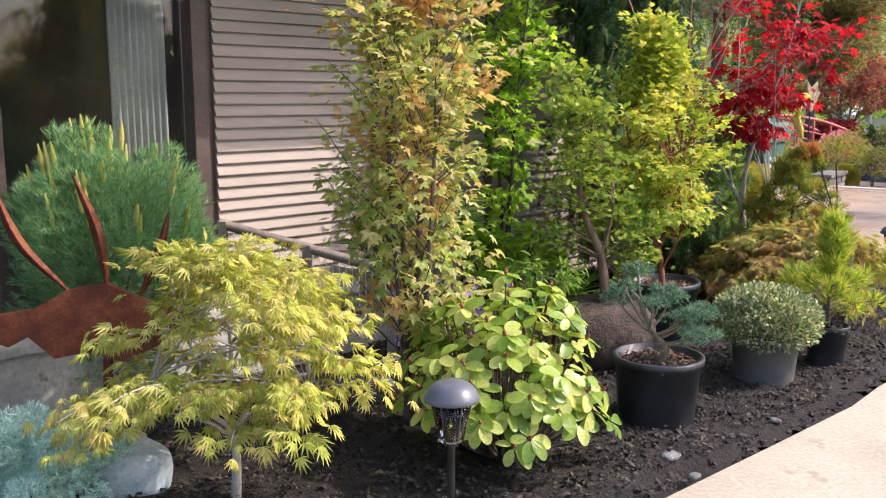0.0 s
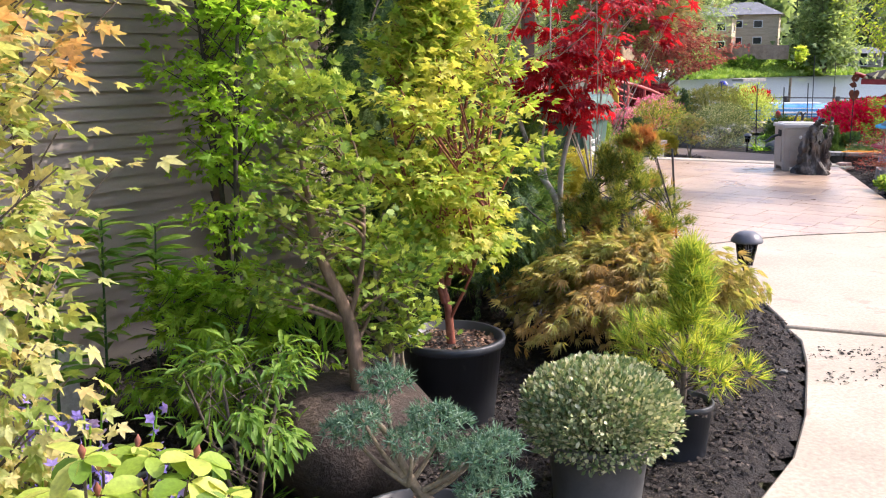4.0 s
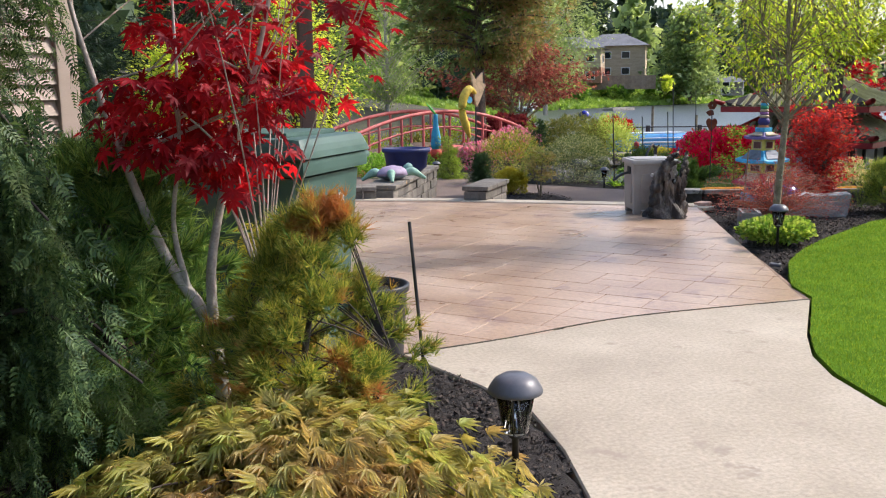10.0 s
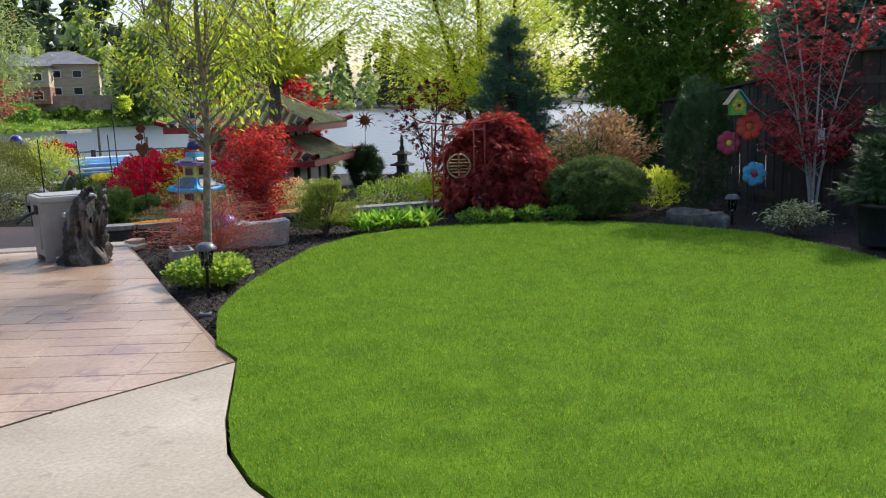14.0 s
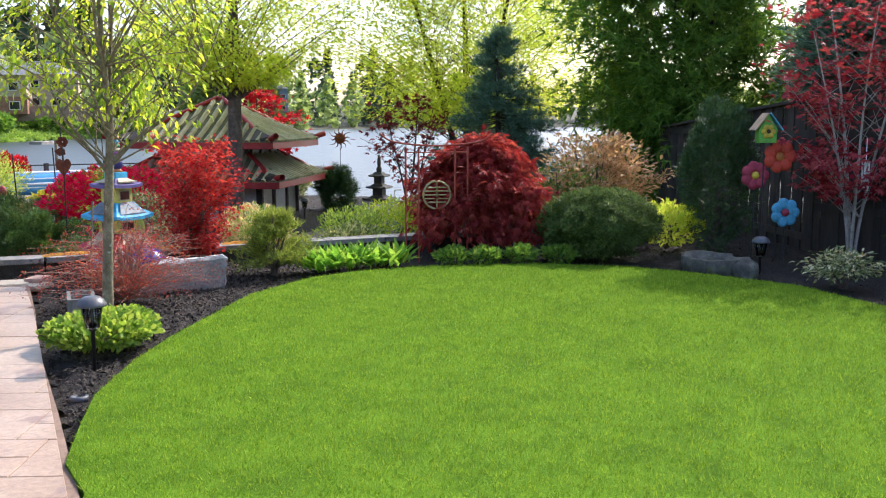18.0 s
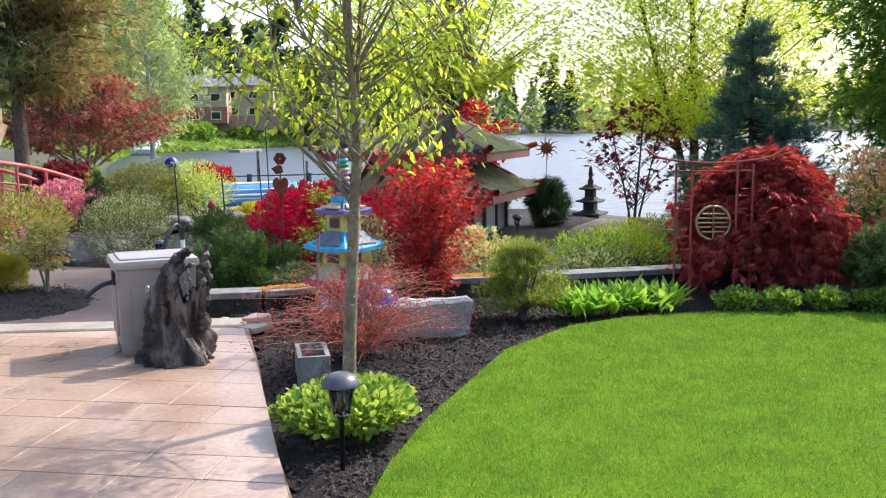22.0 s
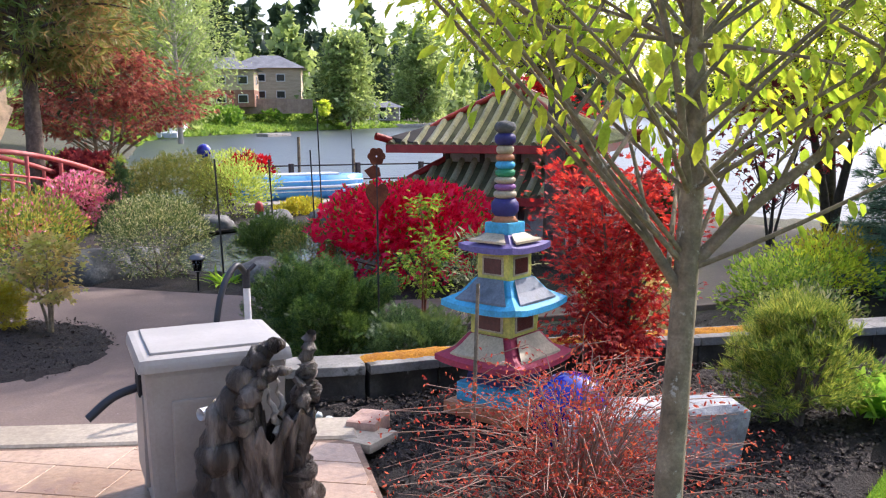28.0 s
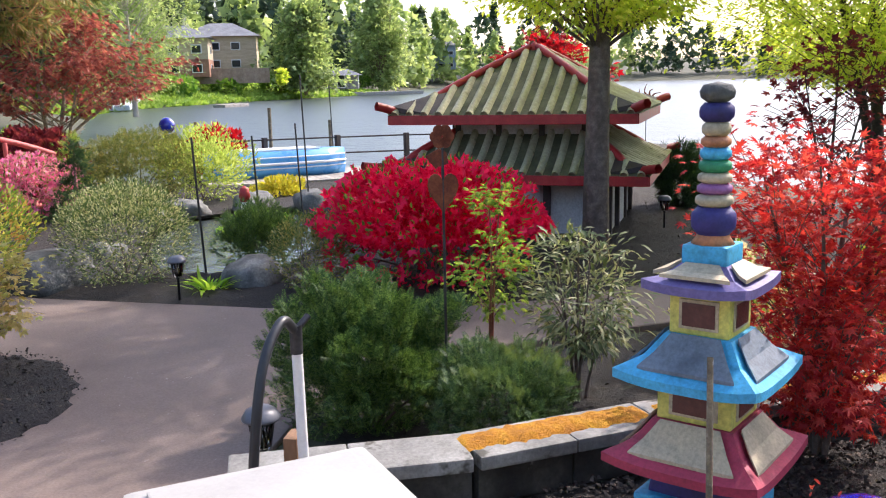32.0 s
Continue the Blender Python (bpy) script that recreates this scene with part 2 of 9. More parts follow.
def tuft(count, spread, width, seed):
    r = np.random.default_rng(seed)
    V, F = [(0, 0, 0)], []
    for _ in range(count):
        a, t = r.uniform(0, 2 * np.pi), spread * math.sqrt(r.uniform(0.02, 1))
        L = r.uniform(0.75, 1.0)
        d = np.array([math.sin(t) * math.cos(a), math.cos(t), math.sin(t) * math.sin(a)])
        s = np.cross(d, r.normal(size=3))
        s /= np.linalg.norm(s)
        k = len(V)
        V += [tuple(s * width), tuple(d * L), tuple(-s * width)]
        F += [(k, k + 1, k + 2)]
    return np.array(V, float), np.array(F)


def blade(width, bend, segs=3):
    V, F = [], []
    for i in range(segs + 1):
        u = i / segs
        w = width * (1 - u) ** 0.6 * (0.7 + 0.6 * u if u < 0.5 else 1.0)
        V += [(-w, u * (1 - 0.25 * bend * u), -bend * u * u), (w, u * (1 - 0.25 * bend * u), -bend * u * u)]
    for i in range(segs):
        k = 2 * i
        F += [(k, k + 1, k + 3), (k, k + 3, k + 2)]
    return np.array(V, float), np.array(F)


def oval(width, fold=0.1, droop=0.15):
    V = [(0, 0, 0), (-width * 0.8, 0.3, fold), (0, 0.35, 0), (width * 0.8, 0.3, fold), (-width * 0.85, 0.68, fold - droop * 0.5), (0, 0.7, -droop * 0.5), (width * 0.85, 0.68, fold - droop * 0.5), (0, 1, -droop)]
    F = [(0, 2, 1), (0, 3, 2), (1, 2, 5), (1, 5, 4), (2, 3, 6), (2, 6, 5), (4, 5, 7), (5, 6, 7)]
    return np.array(V, float), np.array(F)


def spray(pairs=5, width=0.05, reach=0.5):
    """A flat conifer spray: a mid-rib and side twigs."""
    V, F = [(0, 0, 0), (-0.025, 0.1, 0), (0, 1, -0.12), (0.025, 0.1, 0)], [(0, 1, 2), (0, 2, 3)]
    for i in range(pairs):
        u = 0.12 + 0.75 * i / pairs
        L = reach * (1 - 0.7 * u)
        for s in (-1, 1):
            k = len(V)
            V += [(0, u + width, -0.1 * u), (s * L * 0.8, u + L * 0.75, -0.1 * u - 0.1 * L)]
            V += [(s * L * 0.55, u + L * 0.3, -0.1 * u)]
            F += [(k, k + 1, k + 2)]
    return np.array(V, float), np.array(F)


def broad(width=0.3):
    """A blunt, rounded leaf folded a little along its rib."""
    rows = ((0.12, 0.45), (0.34, 0.92), (0.6, 1.0), (0.83, 0.75), (0.97, 0.3))
    V, F = [(0, 0, 0)], []
    for u, w in rows:
        z = 0.03 - 0.14 * u * u
        V += [(-width * w, u, z + 0.07 * w), (0, u, z), (width * w, u, z + 0.07 * w)]
    F += [(0, 2, 1), (0, 3, 2)]
    for i in range(len(rows) - 1):
        k = 1 + 3 * i
        F += [(k, k + 1, k + 4), (k, k + 4, k + 3), (k + 1, k + 2, k + 5), (k + 1, k + 5, k + 4)]
    return np.array(V, float), np.array(F)


LEAF = {
    "maple": lobes((-112, -58, 0, 58, 112), (0.5, 0.82, 1.0, 0.82, 0.5), 0.26),
    "maple7": lobes((-130, -85, -42, 0, 42, 85, 130), (0.4, 0.7, 0.9, 1.0, 0.9, 0.7, 0.4), 0.16),
    "lace": lobes((-75, -45, -20, 0, 20, 45, 75), (0.6, 0.85, 0.95, 1.0, 0.95, 0.85, 0.6), 0.075, 0.35),
    "oval": oval(0.22), "round": oval(0.3, 0.06, 0.1), "long": oval(0.13, 0.06, 0.25),
    "dot": lobes((-90, 0, 90), (0.7, 1.0, 0.7), 0.42, 0.1),
    "petal": lobes((0, 72, 144, 216, 288), (1, 1, 1, 1, 1), 0.36, -0.35),
    "needle": tuft(11, 1.2, 0.034, 3), "needle2": tuft(12, 0.85, 0.034, 4), "short": tuft(10, 1.45, 0.08, 5),
    "spray": spray(), "plume": spray(6, 0.09, 0.42), "fan": lobes((-52, -26, 0, 26, 52), (0.85, 0.95, 1.0, 0.95, 0.85), 0.2, 0.0), "cord": spray(4, 0.06, 0.2), "fleck": (np.array([(0, 0, 0), (-0.24, 0.45, 0.06), (0, 1, -0.12), (0.24, 0.45, 0.06)], float), np.array([(0, 2, 1), (0, 3, 2)])), "bough": tuft(7, 1.0, 0.07, 6), "broad": broad(), "blade": blade(0.03, 0.5), "wide": blade(0.075, 0.35), "clump": (np.array([(0, -0.2, 0), (0.8, 0.0, 0.1), (0.45, 0.45, -0.15), (0.3, 1.0, 0.12), (-0.2, 0.55, -0.1), (-0.85, 0.6, 0.12), (-0.5, 0.1, -0.1)], float), np.array([(0, 1, 2), (2, 3, 4), (4, 5, 6), (0, 2, 4), (0, 4, 6)])),
}


def unit(a):
    return a / (np.linalg.norm(a, axis=-1, keepdims=True) + 1e-9)


def foliage(name, P, A, N, S, kind, mat):
    """One mesh of many leaves: places, axes, normals, sizes."""
    tv, tf = LEAF[kind]
    A = unit(A)
    B = unit(np.cross(N, A))
    N = np.cross(A, B)
    S = np.asarray(S)[:, None, None]
    V = P[:, None, :] + S * (tv[None, :, 0:1] * B[:, None, :] + tv[None, :, 1:2] * A[:, None, :] + tv[None, :, 2:3] * N[:, None, :])
    F = tf[None] + (np.arange(len(P)) * len(tv))[:, None, None]
    return mesh_np(name, V.reshape(-1, 3), F.reshape(-1, 3), mat)


def dome(h):
    return np.sqrt(np.clip(1 - (2 * h - 1) ** 2, 0.02, 1))


def cone(h):
    return 1.02 - h


def egg(h):
    return np.sin(np.pi * np.clip(h, 0, 1) ** 0.7) * 0.95 + 0.08


def half(h):
    return np.sqrt(np.clip(1 - h * h, 0.03, 1))


def plant(name, label, category, at, H, R, leaf, lmat, bark=None, z0=0.15, prof=egg, n=60, per=40, size=0.06, r0=0.03, rise=0.5, arch=0.15, spread=0.12, flat=0.5,
          droop=0.3, up=0.3, stems=1, lean=(0, 0), splay=0.0, seed=1, inner=0.45, branch=0.25, group="", lift=0.0, rag=0.3, fork=0.0, start=0.4, sides=5, low=None, outw=0.5, thin=0.75, stem_pts=None):
    """A tree or shrub: stems, curved branches to a crown of the given outline, and leaves round the outer branches."""
    r = np.random.default_rng(seed)
    root = thing(name, label, category, at, 0, group)
    paths = []
    stem_lines = []
    if stem_pts:
        stems = len(stem_pts)
        for pts, ra, rb in stem_pts:
            line = bent(pts, 4)
            line = np.stack([np.interp(np.linspace(0, 1, 9), np.linspace(0, 1, len(line)), line[:, c]) for c in range(3)], -1)
            stem_lines.append(line)
            paths.append((bent(line, 3), np.linspace(ra, rb, 5)))
    for s in range(0 if stem_pts else stems):
        a = 2 * np.pi * s / stems + r.uniform(0, 1)
        top = np.array([lean[0] + splay * math.cos(a), lean[1] + splay * math.sin(a), H * r.uniform(0.86, 0.96) - (0.1 * H * r.uniform() if s else 0)])
        k = np.linspace(0, 1, 9)[:, None]
        kk = np.clip((k - fork) / (1 - fork), 0, 1) if fork else k ** 1.2
        line = top * np.hstack([kk, kk, k]) + np.array([0.03, 0.03, 0]) * H * 0.35 * np.hstack([np.sin(k * 5 + r.uniform(0, 6)) * k, np.cos(k * 4 + r.uniform(0, 6)) * k, 0 * k])
        line[:, :2] += 0.012 * s * np.array([math.cos(a), math.sin(a)])
        stem_lines.append(line)
        paths.append((line - [0, 0, 0.03] * np.array([[1.0]] + [[0.0]] * 8), r0 * (1 - 0.85 * k[:, 0]) * (thin if s else 1.0) + 0.002))
    P, A, N = [], [], []
    ph = r.uniform(0, 6, 4)
    for b in range(n):
        h = r.beta(1.2, 1.1) if prof is not cone else 1 - math.sqrt(r.uniform(0.0, 1))
        a = r.uniform(0, 2 * np.pi)
        ragged = 1 + rag * (0.5 * math.sin(3 * a + ph[0] + 5 * h) + 0.5 * math.sin(5 * a + ph[1] - 7 * h))
        rr = R * float(prof(h)) * ragged * (inner + (1 - inner) * math.sqrt(r.uniform()))
        line = stem_lines[r.integers(stems)]
        z = (z0 + (1 - z0) * h) * H
        zs = float(np.clip(z - rise * rr, (low if low is not None else z0 * 0.6) * H, 0.93 * H))
        fs = float(np.interp(zs, line[:, 2], np.arange(9.0)))
        i0 = int(min(max(fs, 0), 7))
        S0 = line[i0] + (line[i0 + 1] - line[i0]) * min(fs - i0, 1)
        cx = lean[0] * min(1, z / H)
        cy = lean[1] * min(1, z / H)
        E = np.array([cx + rr * math.cos(a), cy + rr * math.sin(a), z])
        M = (S0 + E) / 2 + [0, 0, arch * rr] + r.normal(0, 0.04 * rr, 3)
        u = np.linspace(0, 1, 7)[:, None]
        pts = (1 - u) ** 2 * S0 + 2 * u * (1 - u) * M + u * u * E
        rb = r0 * branch * (1.1 - 0.7 * h)
        paths.append((pts, np.linspace(rb, rb * 0.2 + 0.0012, 7)))
        uu = r.uniform(start, 1.03, per)[:, None]
        q = (1 - uu) ** 2 * S0 + 2 * uu * (1 - uu) * M + uu * uu * E
        off = r.normal(0, 1, (per, 3)) * spread * (0.5 + 0.7 * uu)
        off[:, 2] *= flat
        q = q + off
        out = unit(q - np.array([cx, cy, z0 * H + 0.3 * (1 - z0) * H]))
        tang = unit(E - S0)
        ax = 0.5 * tang + outw * out + r.normal(0, 0.45, (per, 3)) + unit(off) * 0.4
        ax[:, 2] -= droop
        nn = r.normal(0, 0.45, (per, 3)) + 0.25 * out
        nn[:, 2] += 0.8 + up
        P.append(q)
        A.append(ax)
        N.append(nn)
    P, A, N = np.concatenate(P), np.concatenate(A), np.concatenate(N)
    P[:, 2] = np.maximum(P[:, 2] + lift, 0.02)
    for path in paths[:stems]:
        part("trunk" if stems == 1 else "stem", tubes("trunk", [path], bark or BARK, 8), None, root)
    tagged(part("branchwork", tubes("branchwork", paths[stems:], bark or BARK, sides), None, root), kind="stuff")
    sizes = size * r.uniform(0.65, 1.2, len(P))
    part("crown", foliage("crown", P, A, N, sizes, leaf, lmat), None, root)
    return root


def shrub(name, label, category, at, R, H, leaf, lmat, n=4000, size=0.05, seed=1, bark=None, knobs=9, droop=0.0, group="", stems=8, floor=0.0, bump=0.22, shell=0.25, squash=1.0, lift=0.6, extra=None, yawn=1.0):
    """A rounded bush: short stems inside and a lumpy shell of leaves."""
    r = np.random.default_rng(seed)
    n = int(n * 1.5)
    root = thing(name, label, category, at, 0, group)
    d = unit(r.normal(size=(n, 3)))
    d[:, 2] = np.abs(d[:, 2]) * np.where(r.uniform(size=n) < 0.3, -0.9, 1.0)
    d = unit(d)
    c = unit(r.normal(size=(knobs * 3, 3)) + [0, 0, 0.3])
    lump = np.max(np.clip(d @ c.T, 0, 1) ** 14, axis=1)
    rad = (1 - bump) + bump * 1.5 * lump + r.normal(0, 0.03, n)
    rad *= 1 - shell * r.uniform(0, 1, n) ** 2.2
    rad *= np.where(r.uniform(size=n) < 0.3, r.uniform(0.5, 0.85, n), 1.0)
    P = d * rad[:, None] * [R, R * yawn, H / 2 * 1.05] + [0, 0, H * 0.48]
    P[:, 2] = np.maximum(P[:, 2], floor + 0.015)
    A = d + r.normal(0, 0.4, (n, 3)) + [0, 0, lift - droop]
    N = d * 0.6 + r.normal(0, 0.45, (n, 3)) + [0, 0, 0.6]
    paths = []
    for i in range(stems):
        e = unit(r.normal(size=3) * [1, 1, 0.5] + [0, 0, 0.8]) * [R * 0.75, R * 0.75 * yawn, H * 0.75]
        paths.append((bent([(0, 0, -0.02), e * 0.5 + r.normal(0, 0.04, 3) * R, e], 4), np.linspace(0.012, 0.004, 9) * (0.6 + R)))
    tagged(part("branchwork", tubes("branchwork", paths, bark or BARK, 5), None, root), kind="stuff")
    part("foliage", foliage("foliage", P, A, N, size * r.uniform(0.7, 1.2, n), leaf, lmat), None, root)
    if extra:
        kind2, mat2, n2, size2 = extra
        k = r.choice(n, n2, replace=False)
        Q = P[k] + d[k] * 0.02
        part("blossom", foliage("blossom", Q, d[k] + r.normal(0, 0.3, (n2, 3)), r.normal(0, 1, (n2, 3)) + d[k], size2 * r.uniform(0.7, 1.2, n2), kind2, mat2), None, root)
    return root


# ---- the palette ----
BARK = surf("bark_brown", ((0.06, 0.045, 0.035), (0.12, 0.09, 0.07), (0.2, 0.16, 0.13)), 0.85, 14, 90, 0.5, 0.01)
BARK_GREY = surf("bark_grey", ((0.12, 0.095, 0.06), (0.22, 0.175, 0.115), (0.36, 0.3, 0.21)), 0.85, 18, 110, 0.5, 0.006, spots=((0.5, 0.48, 0.42), 22, 0.62))
BARK_PALE = surf("bark_pale", ((0.3, 0.27, 0.23), (0.45, 0.41, 0.36), (0.55, 0.5, 0.45)), 0.8, 20, 120, 0.4, 0.004)
BARK_RED = surf("bark_coral", ((0.16, 0.05, 0.03), (0.26, 0.075, 0.045), (0.36, 0.14, 0.08)), 0.6, 16, 90, 0.3, 0.004)
BARK_TAN = surf("bark_tan", ((0.1, 0.065, 0.04), (0.2, 0.13, 0.085), (0.34, 0.24, 0.17)), 0.85, 14, 90, 0.5, 0.008, stretch=(1, 1, 0.3))
BARK_DARK = surf("bark_dark", ((0.03, 0.025, 0.02), (0.06, 0.05, 0.04), (0.1, 0.085, 0.07)), 0.9, 12, 80, 0.5, 0.01)
MULCH = surf("mulch", ((0.008, 0.006, 0.005), (0.018, 0.014, 0.011), (0.04, 0.03, 0.024)), 0.9, 9, 55, 0.9, 0.03)
CHIP = surf("bark_chips", ((0.012, 0.009, 0.008), (0.034, 0.026, 0.02), (0.11, 0.085, 0.066)), 0.85, 20, 90, 0.4, 0.005, island=0.85)
SOIL = surf("soil", ((0.05, 0.045, 0.03), (0.07, 0.07, 0.04), (0.09, 0.1, 0.05)), 0.95, 1.5, 30, 0.6, 0.03)
CONC = surf("cream_concrete", ((0.33, 0.28, 0.205), (0.425, 0.37, 0.28), (0.52, 0.465, 0.365)), 0.6, 1.1, 45, 0.25, 0.004, spots=((0.33, 0.275, 0.21), 3.5, 0.6))
STAMP = surf("stamped_concrete", ((0.31, 0.195, 0.125), (0.43, 0.3, 0.205), (0.55, 0.42, 0.315)), 0.32, 1.3, 30, 0.45, 0.006, spots=((0.3, 0.2, 0.155), 1.7, 0.56), vary=0.06)
JOINT = surf("joint_dark", ((0.15, 0.095, 0.065), (0.24, 0.16, 0.115), (0.34, 0.23, 0.17)), 0.8, 6, 50)
PATHC = surf("path_concrete", ((0.125, 0.088, 0.07), (0.175, 0.128, 0.103), (0.23, 0.175, 0.145)), 0.75, 0.9, 70, 0.4, 0.004, spots=((0.42, 0.38, 0.34), 14, 0.68))
GREYC = surf("grey_concrete", ((0.13, 0.125, 0.115), (0.24, 0.235, 0.215), (0.38, 0.37, 0.34)), 0.85, 4, 60, 0.5, 0.006, spots=((0.08, 0.075, 0.06), 5, 0.56))
MOSS = surf("orange_moss", ((0.36, 0.13, 0.004), (0.52, 0.22, 0.006), (0.6, 0.32, 0.015)), 0.95, 12, 70, 1.0, 0.02)
ROCK = surf("grey_rock", ((0.06, 0.06, 0.056), (0.13, 0.132, 0.125), (0.26, 0.26, 0.245)), 0.8, 5, 40, 0.7, 0.018, spots=((0.38, 0.37, 0.34), 9, 0.68))
ROCKB = surf("blue_rock", ((0.3, 0.36, 0.38), (0.42, 0.5, 0.52), (0.55, 0.6, 0.6)), 0.7, 6, 50, 0.4, 0.008)
GRASS = leafmat("grass_blades", ((0.115, 0.215, 0.018), (0.175, 0.295, 0.026), (0.24, 0.365, 0.035), (0.34, 0.45, 0.052)), 0.25, 0.7, patch=(0.11, 0.23, 0.014), scale=14, th=0.55, spec=0.12)
TURF = surf("turf", ((0.07, 0.15, 0.01), (0.11, 0.22, 0.014), (0.15, 0.28, 0.018)), 0.95, 3.0, 70, 0.8, 0.02, spec=0.05)
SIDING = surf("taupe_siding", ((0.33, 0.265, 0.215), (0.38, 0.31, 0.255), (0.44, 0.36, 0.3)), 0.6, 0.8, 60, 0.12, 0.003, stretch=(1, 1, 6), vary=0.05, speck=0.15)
BROWNT = surf("brown_trim", ((0.07, 0.045, 0.038), (0.1, 0.065, 0.055), (0.13, 0.09, 0.075)), 0.55, 3, 60, 0.15, 0.003)
FENCE = surf("dark_fence_wood", ((0.035, 0.028, 0.024), (0.06, 0.048, 0.04), (0.09, 0.075, 0.062)), 0.85, 3, 40, 0.4, 0.006, stretch=(1, 1, 0.15), vary=0.25)
BLACKP = surf("black_plastic", ((0.018, 0.02, 0.024), (0.026, 0.029, 0.034), (0.045, 0.05, 0.056)), 0.42, 5, 70, 0.12, 0.002, spots=((0.09, 0.095, 0.1), 7, 0.64), speck=0.15)
GREYP = surf("grey_pot", ((0.1, 0.1, 0.1), (0.15, 0.15, 0.145), (0.2, 0.2, 0.19)), 0.6, 6, 70, 0.2, 0.003, speck=0.15)


def water(name, rough, scale, depth):
    m, n, l, b = nodes_of(name)
    b.inputs["Base Color"].default_value, b.inputs["Roughness"].default_value = (0.05, 0.065, 0.065, 1), rough
    b.inputs["IOR"].default_value = 1.45
    w = noise_tex(n, l, scale, 4, 0.6, (1, 0.45, 1))
    bp = n.new("ShaderNodeBump")
    bp.inputs["Strength"].default_value, bp.inputs["Distance"].default_value = 0.6, depth
    l.new(w.outputs[0], bp.inputs["Height"])
    l.new(bp.outputs[0], b.inputs["Normal"])
    return m


WATER = water("water", 0.3, 1.6, 0.2)
POND_WATER = water("pond_water", 0.06, 7.0, 0.05)
REDP = surf("red_paint", ((0.26, 0.012, 0.014), (0.36, 0.02, 0.02), (0.42, 0.04, 0.035)), 0.5, 6, 60, 0.15, 0.003)
STEEL = surf("dark_steel", ((0.03, 0.03, 0.033), (0.05, 0.05, 0.055), (0.08, 0.08, 0.085)), 0.45, 8, 90, 0.15, 0.002, metal=0.6)
LAMPCAP = surf("grey_lamp_cap", ((0.07, 0.075, 0.09), (0.1, 0.105, 0.125), (0.14, 0.145, 0.16)), 0.38, 8, 90, 0.08, 0.002, speck=0.15)
RUST = surf("rusty_steel", ((0.09, 0.022, 0.01), (0.17, 0.045, 0.018), (0.28, 0.09, 0.035)), 0.7, 10, 80, 0.3, 0.003, metal=0.3)
WHITEP = surf("white_plastic", ((0.7, 0.7, 0.69), (0.78, 0.78, 0.77), (0.83, 0.83, 0.82)), 0.4, 8, 90, 0.05, 0.001, speck=0.15)
CLEAR = glass("clear_glass")

# ---- plan ----
LEFT_EDGE = [(-6, -2.5), (-3.2, 0.4), (-1.4, 1.6), (-0.2, 2.5), (0.83, 3.34), (1.45, 3.9), (2.03, 4.43), (2.31, 4.75), (2.63, 5.06), (2.92, 5.45), (3.11, 5.75), (3.34, 6.12), (3.53, 6.48), (3.66, 6.9), (3.78, 7.4), (3.84, 7.9), (3.74, 8.35), (3.52, 9.02)]
PAT_JOINT = [(3.52, 9.02), (4.23, 9.14), (5.2, 9.36), (6.63, 9.36)]
RIGHT_EDGE = [(6.63, 9.36), (6.28, 8.95), (5.97, 8.58), (5.7, 8.2), (5.54, 7.84), (5.44, 7.4), (5.4, 7.0), (5.38, 6.4), (5.2, 5.5), (4.6, 4.3), (3.8, 3.0), (2.8, 1.6), (1.6, 0.0), (0.2, -2.5)]
PATIO = [(1.2, 9.6), (3.3, 9.0), (3.52, 9.02), (4.23, 9.14), (5.2, 9.36), (6.63, 9.36), (7.13, 10.46), (7.75, 11.87), (8.33, 13.05), (8.86, 14.2), (7.02, 15.46), (5.95, 16.22), (4.86, 16.7), (1.2, 17.4)]
LAWN = [(6.66, 9.38), (6.78, 9.75), (7.12, 10.22), (7.4, 10.58), (7.87, 11.0), (8.45, 11.43), (9.05, 11.79), (9.8, 12.25), (10.7, 12.48), (11.3, 12.4), (12.0, 12.05), (12.8, 11.3), (13.2, 10.5), (13.28, 9.83), (13.21, 8.8), (12.6, 7.8), (11.75, 6.75), (10.7, 6.05), (9.3, 4.8), (8.4, 3.0), (7.8, 1.0), (7.0, -2.5),
        (0.24, -2.5), (1.61, -0.01), (2.81, 1.59), (3.81, 2.99), (4.61, 4.29), (5.21, 5.49), (5.39, 6.4), (5.412, 7.0), (5.452, 7.4), (5.552, 7.835), (5.714, 8.19), (5.985, 8.57), (6.295, 8.94)]
DROP = [(-12, 22), (1.2, 17.45), (4.86, 16.75), (5.95, 16.27), (7.02, 15.51), (8.3, 14.7), (8.6, 15.35), (9.41, 14.98), (10.2, 14.7), (11.02, 14.38), (12.2, 13.78), (13.2, 13.3), (14.6, 12.6), (16.5, 11.9), (40, 6)]
UPPER = [(-40, 22)] + DROP + [(60, 6), (60, -60), (-40, -60)]
LAKE = [(14, 34), (17.5, 31.2), (20.5, 29), (22.8, 25.5), (24, 21), (26, 16), (28, 8), (34, -12), (70, -90), (260, -170), (430, 0), (420, 150), (280, 235), (160, 195), (112, 150), (92, 132), (70, 121), (52, 108), (43, 101), (36, 90), (28, 70), (20, 50), (14, 40)]
LAKE_Z = -0.85


